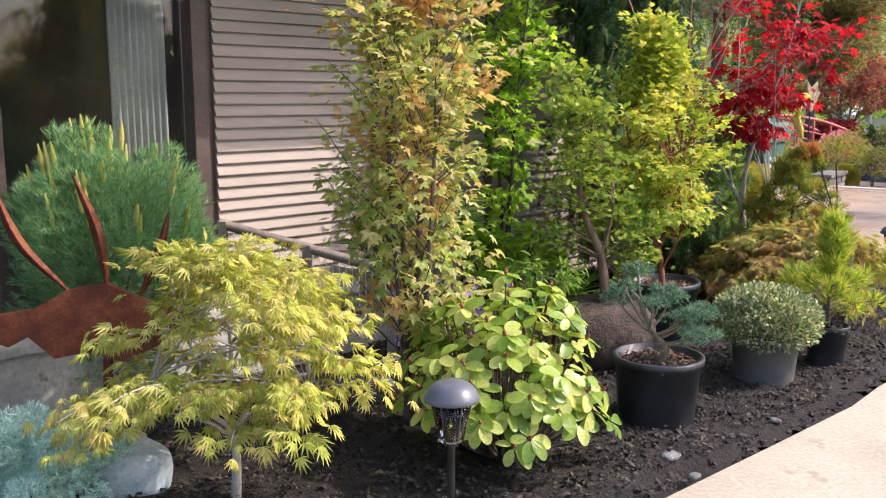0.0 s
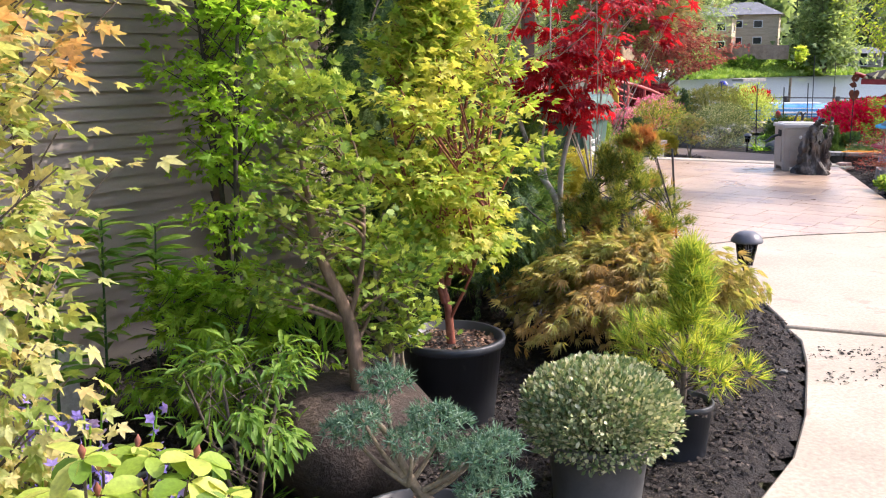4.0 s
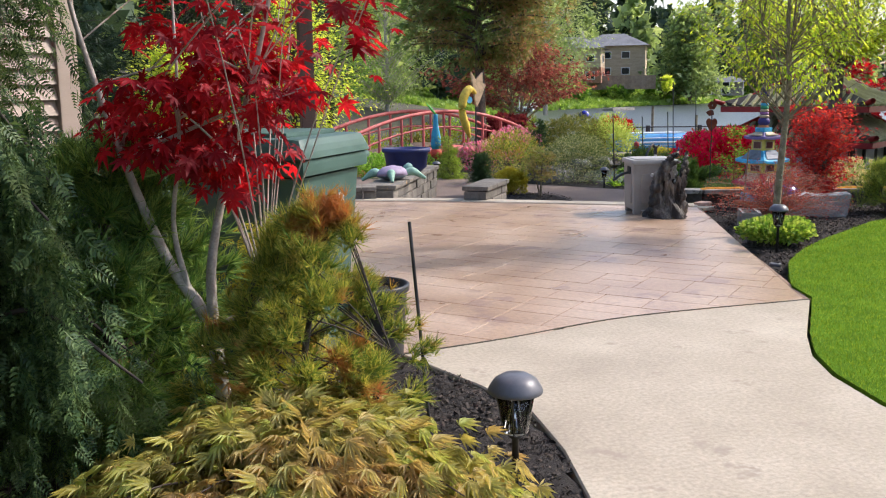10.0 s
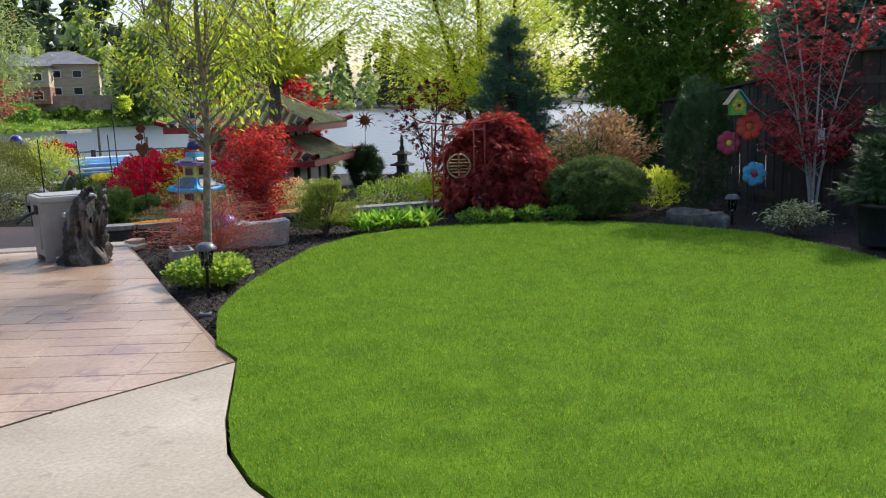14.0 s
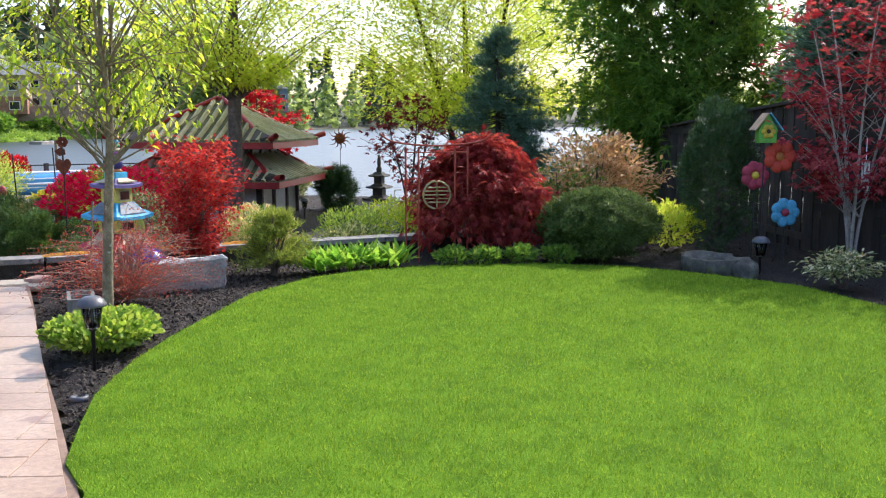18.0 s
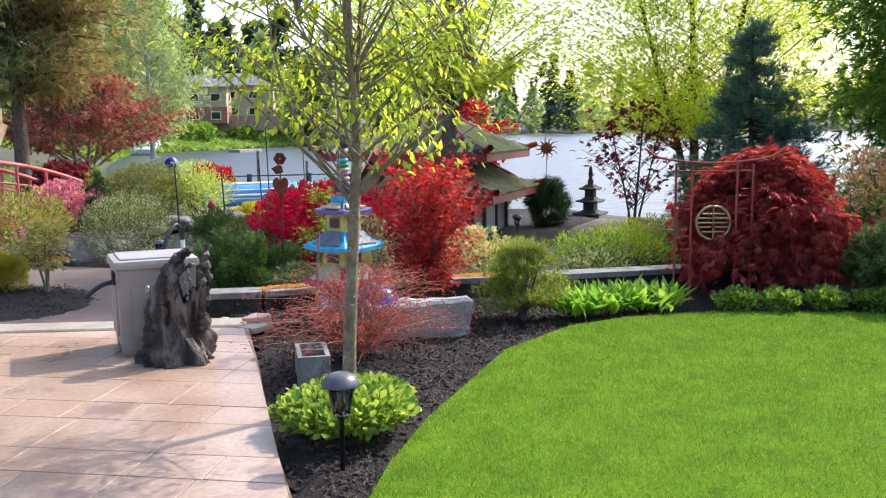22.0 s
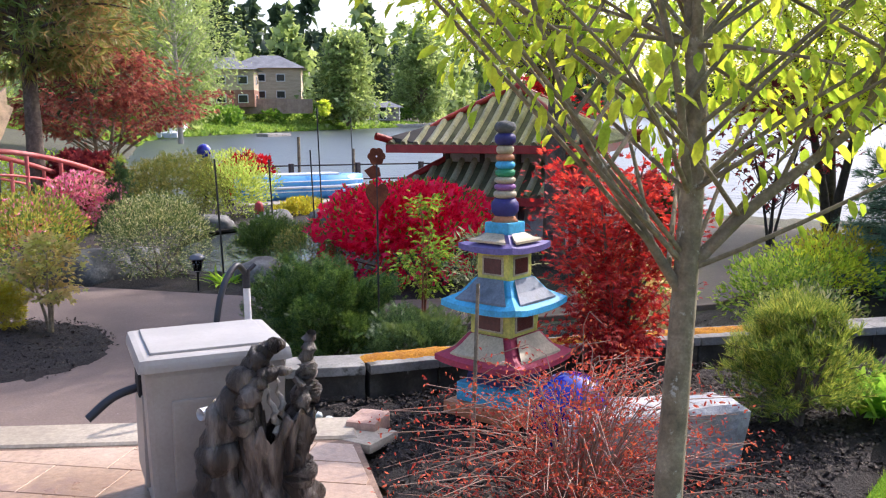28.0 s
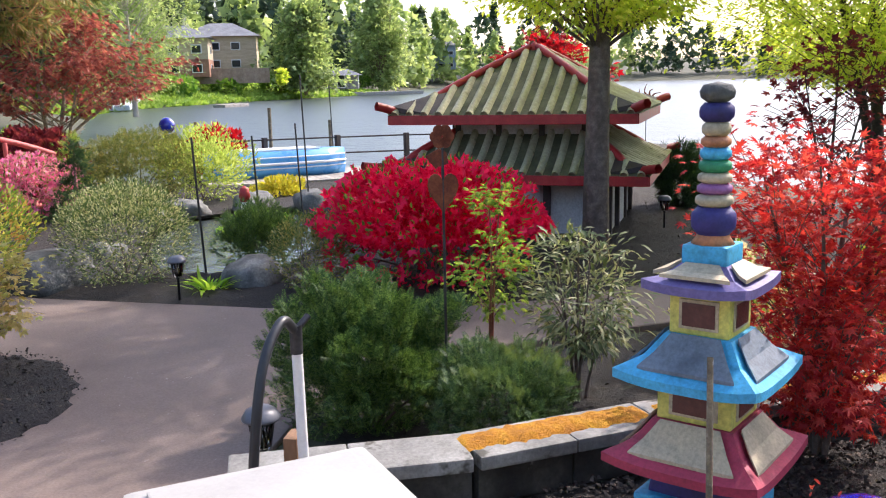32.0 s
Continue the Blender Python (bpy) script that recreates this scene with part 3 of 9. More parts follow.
def ground_z(x, y):
    """Height of the ground: the upper garden, the lower one, the banks and the lake's bed."""
    x, y = np.asarray(x, float), np.asarray(y, float)
    d = gap_to(x, y, DROP)
    up = inside(x, y, UPPER)
    low = -0.42 - 0.03 * np.clip(d - 2, 0, 8)
    z = np.where(up, -0.13, np.where(d < 0.12, -0.13 + (low + 0.13) * d / 0.12, low))
    far = np.hypot(x - 8, y - 12)
    s = gap_to(x, y, LAKE, True)
    wet = inside(x, y, LAKE)
    bank = np.where(far > 45, LAKE_Z + 0.1 + np.clip(s * 0.16, 0, 4.0) + np.clip(s - 40, 0, 400) * 0.03, z)
    z = np.where(up & (far < 60), z, np.where(far > 45, bank, z))
    return np.where(wet, LAKE_Z - 0.15 - np.clip(s * 0.3, 0, 1.5), z)


def gz(x, y):
    return float(ground_z(np.array([x]), np.array([y]))[0])


# ---- ground, lake ----
def axis_lines(lo, hi, step, reach):
    mid = np.arange(lo, hi + step, step)
    grow = np.cumsum(step * 1.16 ** np.arange(1, 60))
    grow = grow[grow < reach]
    return np.concatenate([lo - grow[::-1], mid, hi + grow])


gx, gy = axis_lines(-6, 27, 0.3, 2200), axis_lines(-3, 36, 0.3, 2200)
GX, GY = np.meshgrid(gx, gy)
GZ = ground_z(GX, GY)
nx, ny = len(gx), len(gy)
idx = np.arange(nx * ny).reshape(ny, nx)
F = np.stack([idx[:-1, :-1], idx[:-1, 1:], idx[1:, 1:], idx[1:, :-1]], -1).reshape(-1, 4)
solo("ground", mesh_np("ground", np.stack([GX, GY, GZ], -1).reshape(-1, 3), F, SOIL, True), None, "grassy soil falling from the garden to the lake", "ground", kind="structure")
solo("water", prism(LAKE, LAKE_Z - 0.02, LAKE_Z), WATER, "rippled grey lake reflecting a bright sky", "lake", kind="structure")


def bed(name, poly, z, label, hole=(), step=0.11, rough=0.016, chips=0, mound=0.0, mat=None, focus=None):
    """A mulched bed: an uneven sheet over a plan, tucked in at its rim, with loose chips."""
    poly = np.array(poly)
    x = np.arange(poly[:, 0].min(), poly[:, 0].max() + step, step)
    y = np.arange(poly[:, 1].min(), poly[:, 1].max() + step, step)
    X, Y = np.meshgrid(x, y)
    ins = inside(X, Y, poly)
    dist = gap_to(X, Y, poly, True)
    keep = ins | (dist < step * 0.8)
    for hp in hole:
        keep &= ~inside(X, Y, hp)
    r = np.random.default_rng(len(poly))
    nz = np.array([noise.noise((a * 2.3, b * 2.3, 1.7)) + 0.5 * noise.noise((a * 7, b * 7, 4)) for a, b in zip(X.ravel(), Y.ravel())]).reshape(X.shape)
    Z = z + rough * nz + mound * np.clip(dist / 0.8, 0, 1) - 0.04 * (dist < step * 0.9) + r.normal(0, 0.006, X.shape)
    i = np.arange(X.size).reshape(X.shape)
    ok = keep[:-1, :-1] & keep[:-1, 1:] & keep[1:, 1:] & keep[1:, :-1]
    F = np.stack([i[:-1, :-1], i[:-1, 1:], i[1:, 1:], i[1:, :-1]], -1)[ok]
    ob = solo(name, mesh_np(name, np.stack([X, Y, Z], -1).reshape(-1, 3), F, mat or MULCH, True), None, label, "garden bed", kind="structure")
    if chips:
        px, py = r.uniform(x[0], x[-1], chips * 3), r.uniform(y[0], y[-1], chips * 3)
        if focus:
            px = np.concatenate([px[:chips], r.uniform(focus[0], focus[2], focus[4])])
            py = np.concatenate([py[:chips], r.uniform(focus[1], focus[3], focus[4])])
        k = inside(px, py, poly) & (gap_to(px, py, poly, True) > 0.03)
        for hp in hole:
            k &= ~inside(px, py, hp)
        px, py = (px[k], py[k]) if focus else (px[k][:chips], py[k][:chips])
        ci, cj = ((py - y[0]) / step).astype(int), ((px - x[0]) / step).astype(int)
        pz = Z[ci, cj] + 0.008
        P = np.stack([px, py, pz], -1)
        n = len(P)
        A = r.normal(0, 1, (n, 3)) * [1, 1, 0.3]
        N = r.normal(0, 0.5, (n, 3)) + [0, 0, 1]
        c = part("bark_chips", foliage("bark_chips", P, A, N, 0.007 + 0.032 * r.uniform(0, 1, n) ** 2, "chip", CHIP), None, ob)
        tagged(c, "loose dark bark chips", kind="stuff")
    return ob


LEAF["chip"] = (np.array([(-0.3, 0, 0), (0.3, 0.1, 0), (0.22, 1, 0.1), (-0.25, 0.85, 0), (0, 0.5, 0.28)]), np.array([(0, 1, 4), (1, 2, 4), (2, 3, 4)]))

BED_A = LEFT_EDGE[2:] + [(3.3, 9.0), (2.6, 9.3), (1.9, 8.9), (-1.6, 5.4), (-4, 3.0)]
bed("planting_bed", BED_A, 0.02, "dark bark mulch in the planting bed", chips=70000)
BED_B = [(6.64, 9.4)] + [(x + 0.02, y) for x, y in PATIO[6:10]] + [(8.95, 14.6), (8.72, 15.2), (9.41, 14.85), (10.2, 14.58), (11.02, 14.25), (12.2, 13.65), (13.2, 13.17), (14.6, 12.45), (16.6, 11.6), (18.5, 12.4), (16.0, 9.3), (13.6, 4.0), (12.0, -1), (7.1, -1)] + LAWN[1:21][::-1]
bed("planting_bed", BED_B, -0.05, "dark bark mulch in the lawn border", chips=45000, focus=(6.6, 9.4, 12.0, 15.2, 110000))
# lawn
poly = np.array(LAWN)
lawn = solo("lawn", prism(LAWN, -0.14, 0.012), TURF, "bright green mown lawn", "lawn", kind="structure")
r = np.random.default_rng(5)
px, py = r.uniform(4.2, 13.3, 520000), r.uniform(3.2, 12.5, 520000)
k = inside(px, py, poly)
px, py = px[k], py[k]
P = np.stack([px, py, np.full(len(px), 0.008)], -1)
n = len(P)
LEAF["turf"] = (np.array([(-0.09, 0, 0), (0.09, 0, 0), (0.0, 1, -0.25)]), np.array([(0, 1, 2)]))
g = part("grass", foliage("grass", P, r.normal(0, 0.45, (n, 3)) + [0, 0, 1], r.normal(0, 1, (n, 3)), r.uniform(0.013, 0.034, n), "turf", GRASS), None, lawn)
tagged(g, "short blades of grass", kind="stuff")


# ---- walkway, patio ----
walk_poly = LEFT_EDGE + PAT_JOINT[1:-1] + RIGHT_EDGE
cut = [(3.6, 6.74), (4.36, 6.28), (5.38, 5.7)]
far_slab = [(3.61, 6.78)] + LEFT_EDGE[13:] + PAT_JOINT[1:-1] + RIGHT_EDGE[:8] + [(5.32, 5.78), (4.38, 6.3)]
near_slab = LEFT_EDGE[4:13] + [(3.58, 6.71), (4.35, 6.26), (5.28, 5.7)] + RIGHT_EDGE[9:] + LEFT_EDGE[:4]
walkway = thing("walkway", "pale cream concrete garden walkway", "walkway", kind="structure")
part("slab", prism([(x, y) for x, y in far_slab], -0.15, 0.0, 0.008), CONC, walkway)
part("slab", prism(near_slab, -0.15, 0.0, 0.008), CONC, walkway)
part("joint", tubes("joint", [(bent([(x, y - 0.002, -0.002) for x, y in PAT_JOINT], 6), np.full(19, 0.008))], surf("joint_line", ((0.02, 0.02, 0.012), (0.05, 0.045, 0.028), (0.1, 0.1, 0.05)), 0.9, 8, 40), 6), None, walkway, "dark joint")


def clip_poly(sub, clip):
    """A polygon cut to a convex one that runs anticlockwise."""
    out = list(sub)
    for (x1, y1), (x2, y2) in zip(clip, clip[1:] + clip[:1]):
        src, out = out, []
        for i, p in enumerate(src):
            q = src[i - 1]
            dp, dq = (x2 - x1) * (p[1] - y1) - (y2 - y1) * (p[0] - x1), (x2 - x1) * (q[1] - y1) - (y2 - y1) * (q[0] - x1)
            if (dp >= 0) != (dq >= 0):
                u = dq / (dq - dp)
                out.append((q[0] + u * (p[0] - q[0]), q[1] + u * (p[1] - q[1])))
            if dp >= 0:
                out.append(p)
    return out


patio = thing("patio", "stamped concrete patio in warm brown with slate-like joints", "patio", kind="structure")
part("base", prism(PATIO, -0.42, -0.005), JOINT, patio)
PATIO_IN = [(1.25, 9.66), (3.52, 9.06), (6.6, 9.4), (8.33, 13.08), (8.82, 14.2), (7.02, 15.42), (4.86, 16.6), (1.25, 17.3)]


def slabs():
    """Ashlar slabs of three sizes, laid along the patio's long side."""
    r = random.Random(11)
    ux, uy = math.cos(radians(-48)), math.sin(radians(-48))
    made = 0
    v = -9.0
    while v < 12:
        hgt = r.choice((0.3, 0.46))
        u = -12.0 + r.uniform(0, 0.5)
        while u < 8:
            w = r.choice((0.36, 0.46, 0.64))
            cells = [(u, v, w, hgt)]
            if hgt > 0.4 and r.random() < 0.5:
                cells = [(u, v, w, 0.23), (u, v + 0.23, w, 0.23)]
            for a, b, cw, ch in cells:
                quad = [(a + 0.003, b + 0.003), (a + cw - 0.003, b + 0.003), (a + cw - 0.003, b + ch - 0.003), (a + 0.003, b + ch - 0.003)]
                quad = [(5 + x * ux - y * uy, 8 + x * uy + y * ux) for x, y in quad]
                pc = clip_poly(quad, PATIO_IN)
                if len(pc) > 2:
                    area = abs(sum(p[0] * q[1] - q[0] * p[1] for p, q in zip(pc, pc[1:] + pc[:1]))) / 2
                    if area > 0.006:
                        part("slab", prism(pc, -0.02, r.uniform(-0.001, 0.001), 0.002), STAMP, patio)
                        made += 1
            u += w
        v += hgt
    return made


STRIP = [(8.86, 14.2), (7.02, 15.46), (5.95, 16.22), (4.86, 16.7), (4.97, 16.95), (6.1, 16.47), (7.16, 15.72), (9.0, 14.46)]
solo("edging", prism(STRIP, -0.4, 0.012, 0.012), CONC, "pale concrete edging along the patio", "edging", kind="structure")

# ---- lower path ----
LOW_PATH = [(5.1, 16.95), (7.1, 15.75), (8.5, 14.8), (8.75, 15.5), (9.1, 16.3), (10.5, 17.4), (12.4, 16.9), (14.4, 16.1), (17.0, 16.6), (20.5, 18.6), (20.5, 20.6), (18.8, 19.8), (16.9, 18.3), (15.0, 17.5), (13.2, 17.7), (12.0, 18.35), (11.05, 19.35), (10.6, 20.0), (9.75, 21.2), (8.8, 23.2), (6.5, 24.8), (3, 24), (3, 18.5)]
solo("path", prism(LOW_PATH, -0.5, -0.39, 0.008), PATHC, "worn pinkish concrete path in the lower garden", "path", kind="structure")

# ---- house wall ----
house = thing("house", "house with narrow taupe lap siding and brown trim", "house", (0, 6.9, 0), 45)
# in the house's own axes x runs along the wall, -y faces the garden


def along(x0, x1, z0, z1, y=0.0, th=0.12):
    return box(x1 - x0, th, z1 - z0, ((x0 + x1) / 2, y + th / 2, z0))


part("wall", along(-2.02, 2.62, -0.45, 2.9, 0.012, 0.14), BROWNT, house)
EXP = 0.0705
for i in range(int(3.3 / EXP)):
    z = -0.42 + i * EXP
    for x0, x1 in ((-1.95, -0.74), (-0.66, 0.4), (0.48, 2.55)):
        b = bmesh.new()
        vs = [b.verts.new(p) for p in ((x0, 0.012, z), (x1, 0.012, z), (x1, -0.024, z), (x0, -0.024, z), (x0, 0.012, z + EXP + 0.006), (x1, 0.012, z + EXP + 0.006), (x1, 0.004, z + EXP + 0.006), (x0, 0.004, z + EXP + 0.006))]
        for f in ((0, 1, 2, 3), (7, 6, 5, 4), (3, 2, 6, 7), (0, 4, 5, 1), (0, 3, 7, 4), (1, 5, 6, 2)):
            b.faces.new([vs[j] for j in f])
        bmesh.ops.recalc_face_normals(b, faces=b.faces)
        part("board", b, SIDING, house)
for x in (-0.7, 0.44):
    part("batten", box(0.08, 0.05, 3.3, (x, -0.002, -0.42), 0.006), BROWNT, house)
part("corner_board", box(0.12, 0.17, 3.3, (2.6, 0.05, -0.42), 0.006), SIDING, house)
part("eave", box(9.5, 1.45, 0.22, (-2.2, -0.425, 2.75), 0.01), BROWNT, house)

# ---- leaves ----
L_YELLOW = leafmat("leaf_yellow", ((0.38, 0.43, 0.09), (0.48, 0.51, 0.14), (0.54, 0.55, 0.19), (0.58, 0.53, 0.2)), 0.36)
L_ORANGE = leafmat("leaf_orange_green", ((0.25, 0.34, 0.075), (0.36, 0.43, 0.13), (0.47, 0.5, 0.2), (0.54, 0.48, 0.22)), 0.36, patch=(0.54, 0.32, 0.14), scale=2.6, th=0.52)
L_LIME = leafmat("leaf_lime", ((0.2, 0.38, 0.03), (0.3, 0.5, 0.05), (0.38, 0.56, 0.07)), 0.45)
L_RHODO = leafmat("leaf_rhododendron", ((0.14, 0.24, 0.03), (0.27, 0.38, 0.055), (0.4, 0.49, 0.095), (0.5, 0.53, 0.14)), 0.25, 0.38, spec=0.4)
L_CORAL = leafmat("leaf_coral_maple", ((0.24, 0.36, 0.04), (0.35, 0.45, 0.065), (0.46, 0.52, 0.1), (0.54, 0.53, 0.12)), 0.34, patch=(0.53, 0.51, 0.11), scale=3, th=0.58)
L_BLUEP = leafmat("needles_blue_green", ((0.06, 0.14, 0.09), (0.11, 0.21, 0.14), (0.2, 0.31, 0.22)), 0.2)
L_BLUE = leafmat("needles_pale_blue", ((0.36, 0.56, 0.52), (0.52, 0.7, 0.66), (0.68, 0.82, 0.78)), 0.2)
L_PINE = leafmat("needles_green", ((0.08, 0.18, 0.05), (0.15, 0.28, 0.07), (0.3, 0.42, 0.12)), 0.25)
L_PINEY = leafmat("needles_yellow_green", ((0.16, 0.27, 0.04), (0.32, 0.44, 0.06), (0.58, 0.58, 0.09)), 0.3)
L_PINEG = leafmat("needles_bright_green", ((0.13, 0.28, 0.14), (0.22, 0.4, 0.2), (0.36, 0.54, 0.28)), 0.3)
L_MUGO = leafmat("needles_mugo", ((0.09, 0.17, 0.035), (0.22, 0.31, 0.06), (0.5, 0.52, 0.12)), 0.3)
L_CANDLE = leafmat("pine_candles", ((0.5, 0.5, 0.12), (0.58, 0.55, 0.2)), 0.3)
L_CEDAR = leafmat("cedar_dark", ((0.03, 0.07, 0.028), (0.065, 0.13, 0.048), (0.14, 0.22, 0.08)), 0.2, patch=(0.14, 0.2, 0.06), scale=3, th=0.55)
L_HEM = leafmat("hinoki_green", ((0.13, 0.23, 0.04), (0.26, 0.38, 0.06), (0.44, 0.52, 0.1)), 0.25, patch=(0.4, 0.5, 0.09), scale=7, th=0.55)
L_VAR = leafmat("leaf_variegated", ((0.12, 0.19, 0.08), (0.22, 0.29, 0.13), (0.36, 0.4, 0.22), (0.66, 0.64, 0.42)), 0.15)
L_LACEB = leafmat("leaf_bronze_lace", ((0.3, 0.28, 0.08), (0.42, 0.42, 0.13), (0.48, 0.37, 0.14), (0.38, 0.43, 0.11)), 0.3, patch=(0.46, 0.32, 0.13), scale=2.5, th=0.5)
L_RED = leafmat("leaf_red", ((0.2, 0.005, 0.014), (0.32, 0.008, 0.018), (0.46, 0.014, 0.026)), 0.45)
L_REDB = leafmat("leaf_bright_red", ((0.3, 0.014, 0.022), (0.44, 0.03, 0.032), (0.56, 0.075, 0.06)), 0.4)
L_MOUND = leafmat("needles_mound", ((0.05, 0.1, 0.03), (0.1, 0.165, 0.045), (0.19, 0.26, 0.075)), 0.2)
L_BARB = leafmat("leaf_barberry", ((0.26, 0.035, 0.034), (0.42, 0.07, 0.055), (0.55, 0.14, 0.09)), 0.35)
L_DOME = leafmat("leaf_crimson_lace", ((0.26, 0.025, 0.03), (0.38, 0.045, 0.045), (0.5, 0.1, 0.085)), 0.35)
L_CRYPT = leafmat("foliage_gold_orange", ((0.1, 0.18, 0.035), (0.24, 0.31, 0.055), (0.5, 0.47, 0.1)), 0.25, patch=(0.46, 0.2, 0.07), scale=6, th=0.54)
L_AZA = leafmat("azalea_crimson", ((0.62, 0.006, 0.06), (0.78, 0.012, 0.09), (0.86, 0.03, 0.14)), 0.35)
L_PINK = leafmat("azalea_pink", ((0.66, 0.13, 0.34), (0.74, 0.24, 0.44), (0.8, 0.38, 0.54)), 0.25)
L_CREAM = leafmat("azalea_cream", ((0.68, 0.52, 0.3), (0.75, 0.62, 0.4), (0.8, 0.7, 0.5)), 0.3)
L_TAN = leafmat("leaf_tan", ((0.5, 0.3, 0.16), (0.6, 0.4, 0.23), (0.68, 0.5, 0.3)), 0.35)
L_TREE = leafmat("leaf_spring", ((0.26, 0.4, 0.04), (0.38, 0.5, 0.05), (0.5, 0.56, 0.06)), 0.5)
L_TREE2 = leafmat("leaf_young_green", ((0.4, 0.52, 0.06), (0.52, 0.62, 0.09), (0.62, 0.66, 0.13)), 0.55)
L_COVER = leafmat("leaf_ground_cover", ((0.14, 0.26, 0.04), (0.26, 0.4, 0.06), (0.4, 0.5, 0.1)), 0.35)
L_MID = leafmat("leaf_mid_green", ((0.08, 0.18, 0.03), (0.14, 0.27, 0.04), (0.22, 0.35, 0.06)), 0.35)
L_FRESH = leafmat("leaf_fresh_green", ((0.14, 0.32, 0.04), (0.22, 0.42, 0.05), (0.3, 0.48, 0.08)), 0.4)
L_VARG = leafmat("leaf_cream_edged", ((0.07, 0.12, 0.035), (0.14, 0.2, 0.06), (0.26, 0.31, 0.12), (0.58, 0.56, 0.3)), 0.15)
L_LIMES = leafmat("leaf_soft_lime", ((0.26, 0.36, 0.07), (0.38, 0.48, 0.12), (0.5, 0.58, 0.18)), 0.35)
L_BRONZ = leafmat("foliage_bronze_green", ((0.08, 0.13, 0.03), (0.17, 0.21, 0.05), (0.34, 0.3, 0.09)), 0.15)
L_MAUVE = leafmat("leaf_muted_red", ((0.2, 0.045, 0.05), (0.3, 0.08, 0.08), (0.4, 0.15, 0.13)), 0.35)
L_JUNI = leafmat("needles_juniper", ((0.03, 0.075, 0.02), (0.065, 0.135, 0.03), (0.16, 0.25, 0.065)), 0.15)
L_DARK = leafmat("leaf_dark_green", ((0.025, 0.06, 0.025), (0.045, 0.1, 0.04), (0.08, 0.15, 0.05)), 0.1)
L_PINKR = leafmat("leaf_pinkish_red", ((0.26, 0.02, 0.035), (0.38, 0.04, 0.06), (0.5, 0.1, 0.11)), 0.35)
L_GOLD = leafmat("leaf_golden", ((0.36, 0.32, 0.03), (0.48, 0.42, 0.04), (0.4, 0.42, 0.06)), 0.35)
L_BURG = leafmat("leaf_burgundy", ((0.12, 0.015, 0.03), (0.2, 0.025, 0.045), (0.28, 0.05, 0.06)), 0.35)
L_BELL = leafmat("petals_violet", ((0.2, 0.16, 0.55), (0.28, 0.22, 0.65), (0.38, 0.3, 0.72)), 0.35)
L_GREYG = leafmat("leaf_grey_green", ((0.1, 0.14, 0.06), (0.2, 0.24, 0.11), (0.4, 0.4, 0.22)), 0.2)
# haze over the distance is put into these greyed leaf colours
L_HAZE = leafmat("leaf_haze_green", ((0.18, 0.26, 0.1), (0.26, 0.35, 0.14), (0.35, 0.44, 0.19)), 0.4)
L_HAZED = leafmat("needles_far_dark", ((0.03, 0.06, 0.035), (0.05, 0.085, 0.045), (0.07, 0.11, 0.06)), 0.2)
L_RUSSET = leafmat("needles_russet", ((0.2, 0.24, 0.08), (0.28, 0.25, 0.1), (0.38, 0.24, 0.13)), 0.35, patch=(0.16, 0.26, 0.08), scale=0.6)

# ---- plants of the house bed ----
shrub("dwarf_spruce", "pale blue dwarf spruce beside a grey rock", "shrub", (-1.5, 3.25, 0), 0.26, 0.34, "short", L_BLUE, 4200, 0.032, 1, knobs=9, bump=0.6)
pine = shrub("dwarf_pine", "green dwarf pine with pale new candles", "shrub", (-1.68, 4.55, 0), 0.45, 1.3, "needle2", L_PINEG, 6000, 0.062, 2, knobs=16, bump=0.42)
_r = np.random.default_rng(22)
_c = []
for _ in range(46):
    _a, _u = _r.uniform(0, 2 * np.pi), math.sqrt(_r.uniform(0.0, 0.9))
    _p = np.array([0.46 * _u * math.cos(_a), 0.46 * _u * math.sin(_a), 0.6 + 0.68 * math.sqrt(1 - _u * _u)])
    _c.append((np.linspace(_p, _p + [0.05 * _u * math.cos(_a), 0.05 * _u * math.sin(_a), _r.uniform(0.1, 0.2)], 4), np.array([0.008, 0.013, 0.011, 0.003])))
tagged(part("candle", tubes("candle", _c, L_CANDLE, 6), None, pine), "pale upright new shoots", kind="stuff")
plant("laceleaf_maple", "yellow laceleaf maple with a pale bare trunk", "tree", (-0.8, 3.3, 0.0), 1.0, 0.58, "lace", L_YELLOW, BARK_PALE, z0=0.36, prof=half, n=56, per=34, size=0.06, r0=0.02, rise=0.3, arch=0.3, spread=0.05, flat=0.3, droop=0.7, seed=3, inner=0.45, branch=0.3, low=0.26, start=0.68, rag=0.35,
      stem_pts=(([(0, 0, -0.02), (0.01, 0, 0.2), (-0.02, 0, 0.34), (-0.12, 0.05, 0.5), (-0.22, 0.1, 0.72)], 0.021, 0.005), ([(0.0, 0, 0.26), (0.06, 0, 0.4), (0.05, 0.02, 0.6), (0.13, 0.05, 0.9)], 0.016, 0.004), ([(0, 0, 0.22), (0.12, -0.03, 0.33), (0.3, -0.04, 0.45)], 0.013, 0.004), ([(-0.01, 0, 0.3), (-0.1, -0.04, 0.38), (-0.28, -0.06, 0.5)], 0.013, 0.004), ([(-0.02, 0, 0.34), (-0.01, 0.06, 0.6), (-0.05, 0.1, 0.88)], 0.012, 0.004)))
plant("upright_maple", "tall upright maple with orange tips on green leaves", "tree", (-0.16, 4.15, 0), 2.35, 0.38, "maple", L_ORANGE, BARK, z0=0.24, prof=lambda h: 0.75 + 0.35 * np.sin(3 * h), n=130, per=30, size=0.047, r0=0.02, rise=1.2, arch=0.1, spread=0.06, flat=0.5, droop=0.6, stems=4, splay=0.14, seed=4, inner=0.25, rag=0.55)
